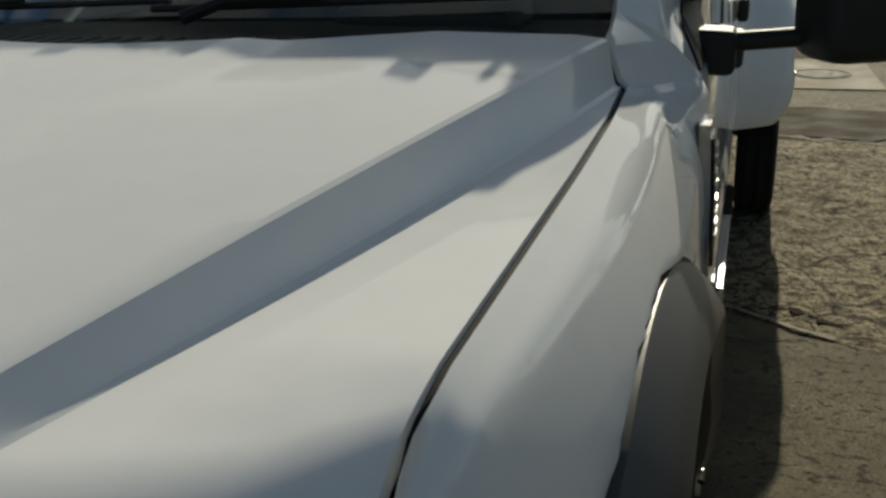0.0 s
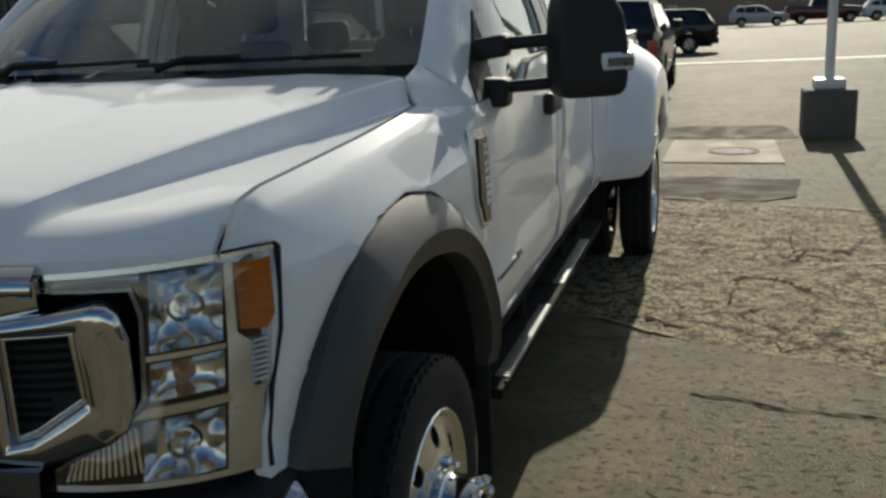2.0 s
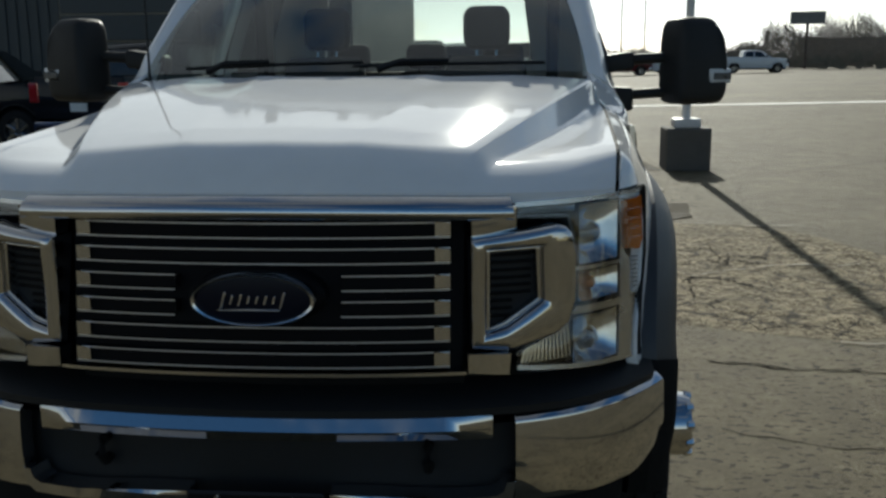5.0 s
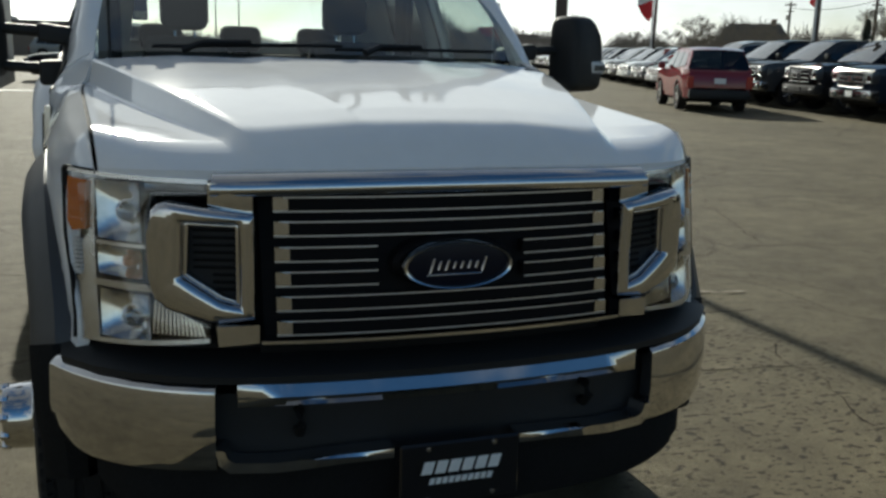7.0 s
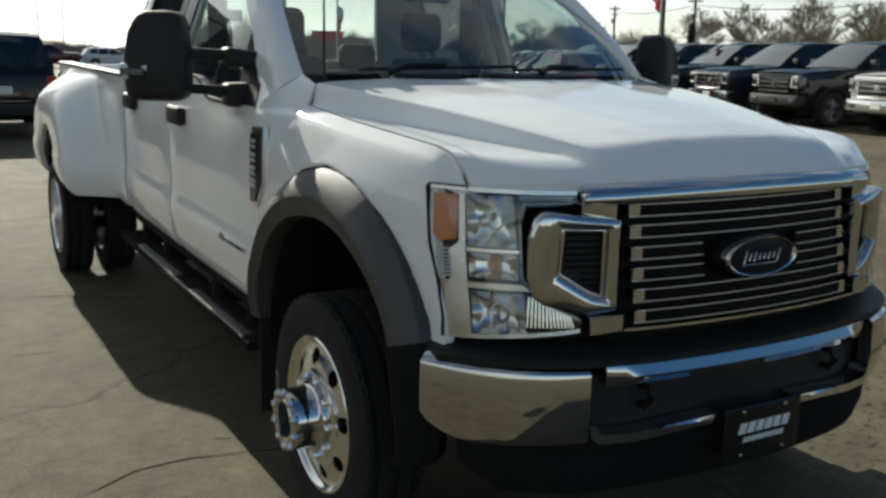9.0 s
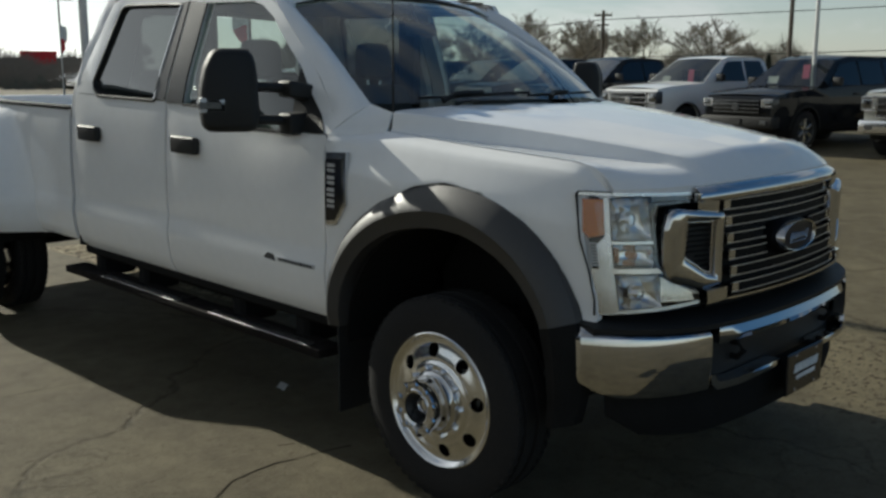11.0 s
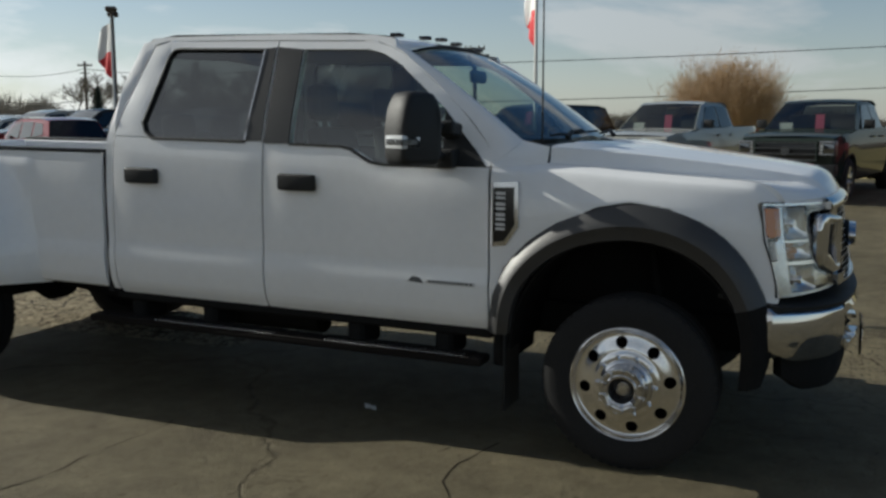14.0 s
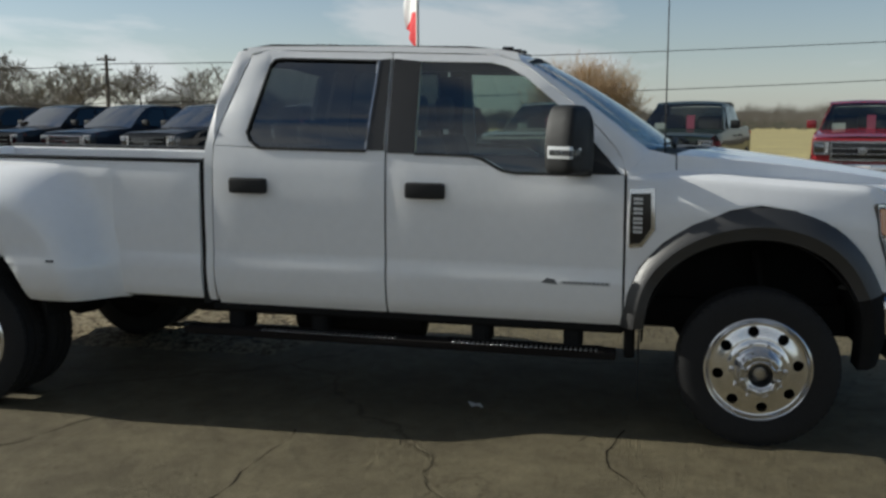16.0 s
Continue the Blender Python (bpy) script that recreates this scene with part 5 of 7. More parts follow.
# ---- ground ----
def ground_mat():
    m = bpy.data.materials.new("worn_asphalt")
    m.use_nodes = True
    n, l = m.node_tree.nodes, m.node_tree.links
    p = n["Principled BSDF"]
    p.inputs["Roughness"].default_value = 0.80
    p.inputs["Specular IOR Level"].default_value = 0.24
    tc = n.new("ShaderNodeTexCoord")

    def noise_(sc, det=5.0, rough=0.55):
        a = n.new("ShaderNodeTexNoise")
        a.inputs["Scale"].default_value, a.inputs["Detail"].default_value, a.inputs["Roughness"].default_value = sc, det, rough
        l.new(tc.outputs["Object"], a.inputs["Vector"])
        return a

    def ramp(src, a, b, ca, cb):
        r = n.new("ShaderNodeValToRGB")
        r.color_ramp.elements[0].position, r.color_ramp.elements[0].color = a, (*ca, 1)
        r.color_ramp.elements[1].position, r.color_ramp.elements[1].color = b, (*cb, 1)
        l.new(src, r.inputs["Fac"])
        return r

    def mult(a, b):
        x = n.new("ShaderNodeMixRGB")
        x.blend_type = "MULTIPLY"
        x.inputs["Fac"].default_value = 1.0
        l.new(a, x.inputs["Color1"])
        l.new(b, x.inputs["Color2"])
        return x.outputs["Color"]

    big, mid, fine = noise_(0.35, 6), noise_(2.6, 7, 0.62), noise_(75, 6, 0.7)
    base = ramp(big.outputs["Fac"], 0.35, 0.68, (0.104, 0.088, 0.054), (0.150, 0.128, 0.080))
    c = mult(base.outputs["Color"], ramp(mid.outputs["Fac"], 0.34, 0.62, (0.80, 0.79, 0.77), (1.12, 1.12, 1.10)).outputs["Color"])
    c = mult(c, ramp(fine.outputs["Fac"], 0.34, 0.60, (0.76, 0.75, 0.73), (1.08, 1.08, 1.07)).outputs["Color"])
    # dark stones and pits
    pits = noise_(1.0, 3, 0.5)
    stretch = n.new("ShaderNodeMapping")
    stretch.inputs["Scale"].default_value = (20.0, 29.0, 20.0)
    l.new(tc.outputs["Object"], stretch.inputs["Vector"])
    l.new(stretch.outputs["Vector"], pits.inputs["Vector"])
    c = mult(c, ramp(pits.outputs["Fac"], 0.64, 0.67, (1, 1, 1), (0.68, 0.66, 0.61)).outputs["Color"])
    # a band beside the pickup: sun sheen painted paler, with dark stone holes
    sep = n.new("ShaderNodeSeparateXYZ")
    l.new(tc.outputs["Object"], sep.inputs["Vector"])
    wob = n.new("ShaderNodeMath")
    wob.operation = "MULTIPLY_ADD"
    wob.inputs[1].default_value = 1.2
    l.new(mid.outputs["Fac"], wob.inputs[0])
    l.new(sep.outputs["X"], wob.inputs[2])
    slab = n.new("ShaderNodeValToRGB")
    slab.color_ramp.elements[0].position, slab.color_ramp.elements[0].color = 0.16, (0, 0, 0, 1)
    slab.color_ramp.elements[1].position, slab.color_ramp.elements[1].color = 0.20, (1, 1, 1, 1)
    e_ = slab.color_ramp.elements.new(0.30)
    e_.color = (1, 1, 1, 1)
    e_ = slab.color_ramp.elements.new(0.38)
    e_.color = (0, 0, 0, 1)
    scl = n.new("ShaderNodeMath")
    scl.operation = "MULTIPLY"
    scl.inputs[1].default_value = 0.1
    l.new(wob.outputs["Value"], scl.inputs[0])
    l.new(scl.outputs["Value"], slab.inputs["Fac"])
    sheen_pits = ramp(pits.outputs["Fac"], 0.575, 0.60, (1.24, 1.23, 1.21), (0.36, 0.33, 0.28))
    mx = n.new("ShaderNodeMixRGB")
    mx.blend_type = "MULTIPLY"
    l.new(slab.outputs["Color"], mx.inputs["Fac"])
    l.new(c, mx.inputs["Color1"])
    l.new(sheen_pits.outputs["Color"], mx.inputs["Color2"])
    c = mx.outputs["Color"]
    grit = noise_(7.5, 8, 0.7)
    c = mult(c, ramp(grit.outputs["Fac"], 0.36, 0.64, (0.86, 0.85, 0.83), (1.12, 1.12, 1.11)).outputs["Color"])
    # cracks along wandering cell borders
    warp = noise_(1.1, 6, 0.6)
    wv = n.new("ShaderNodeVectorMath")
    wv.operation = "MULTIPLY_ADD"
    wv.inputs[1].default_value = (0.9, 0.9, 0.0)
    l.new(warp.outputs["Color"], wv.inputs[0])
    l.new(tc.outputs["Object"], wv.inputs[2])
    vor = n.new("ShaderNodeTexVoronoi")
    vor.feature = "DISTANCE_TO_EDGE"
    vor.inputs["Scale"].default_value = 0.22
    l.new(wv.outputs["Vector"], vor.inputs["Vector"])
    crack = ramp(vor.outputs["Distance"], 0.0, 0.0045, (0.52, 0.50, 0.46), (1, 1, 1))
    c = mult(c, crack.outputs["Color"])
    # a crazed patch of fine cracks
    vor2 = n.new("ShaderNodeTexVoronoi")
    vor2.feature = "DISTANCE_TO_EDGE"
    vor2.inputs["Scale"].default_value = 2.9
    l.new(wv.outputs["Vector"], vor2.inputs["Vector"])
    fine_crack = ramp(vor2.outputs["Distance"], 0.0, 0.026, (0.56, 0.54, 0.50), (1, 1, 1))
    zone = ramp(noise_(0.30, 4).outputs["Fac"], 0.53, 0.64, (0, 0, 0), (1, 1, 1))
    mz = n.new("ShaderNodeMixRGB")
    l.new(zone.outputs["Color"], mz.inputs["Fac"])
    mz.inputs["Color1"].default_value = (1, 1, 1, 1)
    l.new(fine_crack.outputs["Color"], mz.inputs["Color2"])
    c = mult(c, mz.outputs["Color"])
    l.new(c, p.inputs["Base Color"])
    h = n.new("ShaderNodeMath")
    h.operation = "ADD"
    rough_ = n.new("ShaderNodeMath")
    rough_.operation = "MULTIPLY_ADD"
    rough_.inputs[1].default_value = 1.6
    l.new(grit.outputs["Fac"], rough_.inputs[0])
    l.new(fine.outputs["Fac"], rough_.inputs[2])
    l.new(rough_.outputs["Value"], h.inputs[0])
    l.new(crack.outputs["Color"], h.inputs[1])
    b = n.new("ShaderNodeBump")
    b.inputs["Strength"].default_value, b.inputs["Distance"].default_value = 0.95, 0.016
    l.new(h.outputs[0], b.inputs["Height"])
    l.new(b.outputs["Normal"], p.inputs["Normal"])
    return m


M_GROUND = ground_mat()
M_SLAB = mat("slab_concrete", (0.27, 0.235, 0.172), rough=0.9, vary=0.22, scale=2.5, bump=0.4, bump_scale=110)
M_PATCH = mat("dark_patch", (0.058, 0.048, 0.032), rough=0.9, vary=0.35, scale=3, bump=0.6, bump_scale=90)
M_CONCRETE = mat("pale_concrete", (0.46, 0.41, 0.32), rough=0.9, vary=0.18, scale=2, bump=0.4, bump_scale=120)
M_CONC_DARK = mat("post_base_concrete", (0.10, 0.094, 0.082), rough=0.9, vary=0.25, scale=5, bump=0.5, bump_scale=80)
M_IRON = mat("cast_iron", (0.08, 0.07, 0.055), rough=0.85, metal=0.0, vary=0.3, scale=30)
M_LINE = mat("strip_white", (0.78, 0.76, 0.70), rough=0.9, vary=0.3, scale=6)
M_GALV = mat("painted_pole", (0.60, 0.60, 0.58), rough=0.5, vary=0.1, scale=3)
M_DARKPOLE = mat("brown_pole", (0.07, 0.055, 0.045), rough=0.7, vary=0.2, scale=3)
M_GRASS = mat("dry_grass", (0.34, 0.285, 0.115), rough=0.95, vary=0.35, scale=0.25, bump=0.5, bump_scale=20)
M_CRACK = mat("crack_dirt", (0.030, 0.025, 0.018), rough=1.0)
for m_ in (M_CRACK, M_PATCH):
    m_.node_tree.nodes["Principled BSDF"].inputs["Specular IOR Level"].default_value = 0.06



def gz(x, y=0.0):
    """Height of the lot: level round the pickup, rising gently towards the stock row."""
    return 0.0125 * min(22.0, max(0.0, x - 2.0))


def standing(m):
    """A pose set down on the lot."""
    m = m.copy()
    m.translation.z += gz(m.translation.x, m.translation.y)
    return m


XS = [-1500, -400, -100, -30, -12, -6, -3, 0, 1, 2, 3, 5, 8, 12, 16, 20, 24, 26, 40, 100, 400, 1500]
YS = [-1500, -300, -60, -20, -8, -4, 0, 4, 8, 16, 30, 60, 120, 400, 1500]
g = bmesh.new()
gv = [[g.verts.new((x, y, gz(x, y))) for y in YS] for x in XS]
for i in range(len(XS) - 1):
    for j in range(len(YS) - 1):
        g.faces.new((gv[i][j], gv[i + 1][j], gv[i + 1][j + 1], gv[i][j + 1]))
tagged(part("ground", g, M_GROUND), label="worn tan asphalt lot with cracks and patches", category="ground", kind="structure")


def flat(name, pts, z, material, label, category, kind="structure", th=0.0):
    bm = bmesh.new()
    bm.faces.new([bm.verts.new((x, y, z + gz(x, y))) for x, y in pts])
    if th:
        r = bmesh.ops.extrude_face_region(bm, geom=bm.faces[:])
        for v in [q for q in r["geom"] if isinstance(q, bmesh.types.BMVert)]:
            v.co.z -= th
    bmesh.ops.recalc_face_normals(bm, faces=bm.faces[:])
    return tagged(part(name, bm, material, smooth=0), label=label, category=category, kind=kind)


def ragged(pts, amp, step=0.12, seed=1):
    rnd = random.Random(seed)
    out = []
    for i, b in enumerate(pts):
        a = pts[i - 1]
        n = max(1, int(math.dist(a, b) / step))
        for k in range(n):
            f = k / n
            out.append((a[0] + (b[0] - a[0]) * f + rnd.uniform(-amp, amp), a[1] + (b[1] - a[1]) * f + rnd.uniform(-amp, amp)))
    return out


flat("concrete_slab", [(1.02, 8.78), (2.34, 8.70), (2.30, 10.62), (1.04, 10.66)], 0.012, M_SLAB, "pale square concrete slab with a manhole", "slab", th=0.05)
flat("asphalt_patch", ragged([(0.75, 6.70), (1.98, 6.50), (2.34, 6.74), (2.42, 7.62), (1.5, 7.82), (0.9, 7.70)], 0.03, seed=3), 0.010, M_PATCH, "dark asphalt repair patch", "patch")
flat("asphalt_patch", ragged([(0.9, 10.9), (2.6, 10.8), (2.5, 12.2), (0.6, 12.3)], 0.06, seed=4), 0.005, M_PATCH, "dark asphalt repair patch", "patch")
man = lathe(((0.30, 0.012), (0.30, 0.022), (0.275, 0.024), (0.270, 0.016), (0.25, 0.016), (0.245, 0.022), (0.0, 0.022)), 40, "z", center=(1.80, 9.60, 0))
tagged(part("manhole_cover", man, M_IRON), label="round cast-iron manhole cover set in concrete", category="manhole cover")
flat("pale_strip", ragged([(-14, 28.2), (2, 28.6), (14, 29.0), (14, 30.0), (2, 29.7), (-14, 29.3)], 0.08, 1.0, 6), 0.012, M_LINE, "pale ragged strip across the lot", "strip")
def wander(pts, seed, wob=0.014, step=0.10):
    rnd = random.Random(seed)
    out = []
    for a, b in zip(pts, pts[1:]):
        n = max(2, int(math.dist(a, b) / step))
        for k in range(n):
            out.append((a[0] + (b[0] - a[0]) * k / n + rnd.gauss(0, wob), a[1] + (b[1] - a[1]) * k / n + rnd.gauss(0, wob)))
    return out


def strip(name, pts, seed, mean, spread, z, material, label, category, step=0.10):
    """A thin uneven line lying on the lot, broken where its width falls to nothing."""
    rnd = random.Random(seed + 500)
    dense = wander(pts, seed, min(0.014, step * 0.3), step)
    bm = bmesh.new()
    prev = None
    for i, (x, y) in enumerate(dense):
        nx, ny = dense[min(i + 1, len(dense) - 1)]
        px_, py_ = dense[max(i - 1, 0)]
        L = math.hypot(nx - px_, ny - py_) or 1
        w = max(0.0008, rnd.gauss(mean, spread))
        ox, oy = -(ny - py_) / L * w, (nx - px_) / L * w
        cur = [bm.verts.new((vx, vy, (z(vx, vy) if callable(z) else z + gz(vx)))) for vx, vy in ((x + ox, y + oy), (x - ox, y - oy))]
        if prev:
            bm.faces.new((prev[0], cur[0], cur[1], prev[1]))
        prev = cur
    return tagged(part(name, bm, material, smooth=0), label=label, category=category, kind="structure")


CRACKS = (
    ((1.49, 1.02), (1.70, 0.90), (1.98, 0.81), (2.9, 0.70)), ((1.62, 1.96), (2.05, 1.84), (2.36, 1.81), (3.2, 1.7)), ((1.6, -1.2), (2.6, -0.6), (3.6, -0.9)),
    ((-0.95, 0.70), (-1.28, 0.77), (-1.53, 0.73), (-1.95, 0.52)), ((-1.15, 0.95), (-1.06, 0.74)), ((-1.25, 2.48), (-1.64, 2.50), (-2.28, 2.54), (-3.3, 2.72)),
    ((-1.25, 3.70), (-1.85, 3.96), (-2.7, 4.15)),
    ((2.75, 1.1), (2.60, 0.93), (2.56, 0.48), (2.35, 0.0), (2.5, -0.5)), ((5.6, 5.9), (5.37, 5.54), (4.66, 3.91), (4.5, 3.4)), ((6.4, 8.1), (7.12, 8.20), (8.5, 8.34), (9.4, 8.2)),
    ((10.31, 21.25), (8.28, 19.09), (8.43, 17.34), (8.30, 15.0)), ((13.6, 31.6), (10.3, 21.2), (9.0, 12.0)),
)
for q, pts in enumerate(CRACKS):
    strip("pavement_crack", pts, 20 + q, 0.0035, 0.0025, 0.002, M_CRACK, "open dark crack in the pavement", "crack")
def crust(x, y):
    """Relief of the broken patch over the lot."""
    return 0.008 + 0.014 * noise.noise((x * 2.2, y * 2.2, 0.0)) + 0.016 * noise.noise((x * 7, y * 7, 5.0)) + 0.008 * noise.noise((x * 19, y * 19, 9.0))


PALE = (((1.12, 2.95), (1.35, 2.82), (1.62, 2.70)), ((2.45, 2.34), (2.8, 2.22), (3.4, 2.1)), ((1.85, 3.98), (2.2, 4.2), (2.7, 4.33), (3.3, 4.36)), ((1.05, 6.62), (1.9, 6.44), (2.9, 6.14), (3.5, 6.05)))
for q, pts in enumerate(PALE):
    strip("pale_edge", pts, 60 + q, 0.014, 0.007, lambda x, y: gz(x) + max(0.004, crust(x, y)) + 0.006, M_SLAB, "pale crumbling edge of the broken pavement", "edge")


def broken_mat():
    m = bpy.data.materials.new("broken_pavement")
    m.use_nodes = True
    n, l = m.node_tree.nodes, m.node_tree.links
    p = n["Principled BSDF"]
    p.inputs["Roughness"].default_value = 0.9
    p.inputs["Specular IOR Level"].default_value = 0.18
    tc = n.new("ShaderNodeTexCoord")
    cols = []
    for sc, det, a, b, ca, cb in ((2.0, 7, 0.36, 0.52, (0.165, 0.141, 0.092), (0.275, 0.238, 0.160)), (10.0, 9, 0.40, 0.50, (0.42, 0.38, 0.32), (1.12, 1.11, 1.09)), (26.0, 3, 0.40, 0.45, (0.26, 0.22, 0.17), (1.0, 1.0, 1.0)), (60.0, 5, 0.36, 0.58, (0.50, 0.47, 0.43), (1.15, 1.14, 1.12))):
        t = n.new("ShaderNodeTexNoise")
        t.inputs["Scale"].default_value, t.inputs["Detail"].default_value, t.inputs["Roughness"].default_value = sc, det, 0.65
        l.new(tc.outputs["Object"], t.inputs["Vector"])
        r = n.new("ShaderNodeValToRGB")
        r.color_ramp.elements[0].position, r.color_ramp.elements[0].color = a, (*ca, 1)
        r.color_ramp.elements[1].position, r.color_ramp.elements[1].color = b, (*cb, 1)
        l.new(t.outputs["Fac"], r.inputs["Fac"])
        cols.append((t, r))
    c = cols[0][1].outputs["Color"]
    for t, r in cols[1:]:
        x = n.new("ShaderNodeMixRGB")
        x.blend_type = "MULTIPLY"
        x.inputs["Fac"].default_value = 1.0
        l.new(c, x.inputs["Color1"])
        l.new(r.outputs["Color"], x.inputs["Color2"])
        c = x.outputs["Color"]
    # a net of fine open cracks, denser in places
    wv = n.new("ShaderNodeVectorMath")
    wv.operation = "MULTIPLY_ADD"
    wv.inputs[1].default_value = (0.35, 0.35, 0.0)
    l.new(cols[0][0].outputs["Color"], wv.inputs[0])
    l.new(tc.outputs["Object"], wv.inputs[2])
    for sc, wd, dark in ((2.2, 0.026, 0.16), (7.0, 0.055, 0.36)):
        vo = n.new("ShaderNodeTexVoronoi")
        vo.feature = "DISTANCE_TO_EDGE"
        vo.inputs["Scale"].default_value = sc
        l.new(wv.outputs["Vector"], vo.inputs["Vector"])
        r = n.new("ShaderNodeValToRGB")
        r.color_ramp.elements[0].position, r.color_ramp.elements[0].color = wd * 0.3, (dark, dark * 0.9, dark * 0.75, 1)
        r.color_ramp.elements[1].position, r.color_ramp.elements[1].color = wd, (1, 1, 1, 1)
        l.new(vo.outputs["Distance"], r.inputs["Fac"])
        zone = n.new("ShaderNodeTexNoise")
        zone.inputs["Scale"].default_value, zone.inputs["Detail"].default_value = 1.3 + sc * 0.1, 4.0
        l.new(tc.outputs["Object"], zone.inputs["Vector"])
        zr = n.new("ShaderNodeMapRange")
        zr.inputs["From Min"].default_value, zr.inputs["From Max"].default_value = 0.38, 0.54
        l.new(zone.outputs["Fac"], zr.inputs["Value"])
        x = n.new("ShaderNodeMixRGB")
        x.blend_type = "MULTIPLY"
        l.new(zr.outputs["Result"], x.inputs["Fac"])
        l.new(c, x.inputs["Color1"])
        l.new(r.outputs["Color"], x.inputs["Color2"])
        c = x.outputs["Color"]
    l.new(c, p.inputs["Base Color"])
    h = n.new("ShaderNodeMath")
    h.operation = "ADD"
    l.new(cols[1][0].outputs["Fac"], h.inputs[0])
    l.new(cols[2][0].outputs["Fac"], h.inputs[1])
    b = n.new("ShaderNodeBump")
    b.inputs["Strength"].default_value, b.inputs["Distance"].default_value = 0.9, 0.02
    l.new(h.outputs[0], b.inputs["Height"])
    l.new(b.outputs["Normal"], p.inputs["Normal"])
    return m


def broken_point(i, j):
    x = 0.3 + 3.3 * i
    near = interp(x, ((0.3, 3.3), (1.12, 2.95), (1.62, 2.68), (2.5, 2.36), (3.1, 2.6), (3.6, 3.6)))
    far = interp(x, ((0.3, 6.8), (1.05, 6.62), (1.9, 6.44), (2.9, 6.14), (3.3, 5.6), (3.6, 4.6)))
    y = near + (far - near) * j
    y += 0.05 * noise.noise((x * 3, y * 3, 3.0)) * (1 if 0.0 < j < 1.0 else 0.4)
    lift = crust(x, y)
    edge = sm(min(i, 1 - i, j, 1 - j) / 0.10)
    return Vector((x, y, gz(x) + max(0.0015, lift * edge + 0.0015)))


tagged(part("broken_pavement", grid(broken_point, 125, 95), broken_mat(), smooth=50), label="crumbling patch of stained broken pavement", category="pavement", kind="structure")

# dark gashes and cracks where the crust has broken away
GASHES = (
    (((1.20, 3.02), (1.30, 3.05), (1.40, 3.01), (1.47, 2.93), (1.56, 2.88)), 0.012, 0.012),
    (((1.79, 3.86), (1.88, 3.94), (1.96, 3.94), (2.06, 3.93), (2.14, 3.88), (2.25, 3.62)), 0.022, 0.020),
    (((1.84, 3.86), (1.81, 3.69), (1.78, 3.32)), 0.004, 0.005),
    (((2.24, 5.37), (2.20, 5.0), (2.22, 4.68), (2.14, 4.36)), 0.005, 0.005),
    (((2.19, 4.37), (2.24, 4.52), (2.29, 4.69), (2.45, 4.71), (2.62, 4.66)), 0.014, 0.011),
    (((2.12, 4.52), (2.3, 4.50), (2.5, 4.42)), 0.012, 0.010),
    (((1.62, 1.96), (1.88, 1.93), (2.03, 1.85), (2.30, 1.85), (2.7, 1.74)), 0.006, 0.004),
    (((2.02, 2.75), (2.04, 2.58), (2.15, 2.66), (2.30, 2.77)), 0.006, 0.004),
)
for q, (pts, wd, sd) in enumerate(GASHES):
    strip("pavement_gash", pts, 90 + q, wd, sd, (lambda x, y: gz(x) + max(0.0015, crust(x, y)) + 0.004) if q < 6 else 0.004, M_CRACK, "dark gash in the broken pavement", "crack", 0.025)

# a scrap of paper in the pickup's shade
scrap = grid(lambda i, j: Vector((0.085 * (i - 0.5), 0.06 * (j - 0.5) + 0.02 * i, 0.006 + 0.014 * math.sin(3.0 * i + 2.0 * j) ** 2)), 6, 5)
sc_ = tagged(part("paper_scrap", thick(scrap, 0.001), M_PAPER), label="crumpled scrap of white paper on the asphalt", category="litter")
sc_.matrix_world = pose(-0.64, 1.57, 0, 0, 0, 20)

# light pole on its concrete base
lp = thing("light_pole", pose(2.96, 11.1, 0), "pale round light pole on a square dark concrete base", "light pole")
part("concrete_base", boxb(-0.32, 0.32, -0.32, 0.32, 0, 0.62, bev=0.02), M_CONC_DARK, lp, "dark square concrete base")
part("base_plate", boxb(-0.19, 0.19, -0.19, 0.19, 0.62, 0.75, bev=0.03, seg=2), M_GALV, lp)
part("pole", tube([(0, 0, 0.7), (0, 0, 4), (0, 0, 8.5)], [0.062, 0.058, 0.05], 16), M_GALV, lp)
part("lamp_head", boxb(-0.9, 0.9, -0.2, 0.2, 8.45, 8.6, bev=0.04), M_GALV, lp)

# ---- parked vehicles ----
M_WGLASS = glass("stock_windshield_glass", (0.52, 0.56, 0.53), 0.9, 0.10)
M_SKYGLASS = glass("sloping_car_glass", (0.30, 0.33, 0.32), 0.95, 0.28)
M_DGLASS = glass("dark_car_glass", (0.10, 0.11, 0.11), 0.9, 0.07)
M_CARWHITE = paint("car_white", (0.70, 0.71, 0.71))
M_CARBLACK = paint("car_black", (0.012, 0.013, 0.015), coat=0.55)
M_CARDBLUE = paint("car_dark_blue", (0.014, 0.022, 0.038), coat=0.55)
M_CARGREY = paint("car_grey", (0.29, 0.295, 0.275))
M_CARSILVER = paint("car_silver", (0.42, 0.43, 0.43))
M_CARDGREY = paint("car_dark_grey", (0.055, 0.058, 0.062), coat=0.55)
M_CARRED = paint("car_red", (0.19, 0.019, 0.025))
M_CARMAROON = paint("car_maroon", (0.10, 0.016, 0.020))
M_CARBLUE = paint("car_blue", (0.07, 0.11, 0.25))
M_CARGREEN = paint("car_dark_green", (0.022, 0.030, 0.026), coat=0.55)

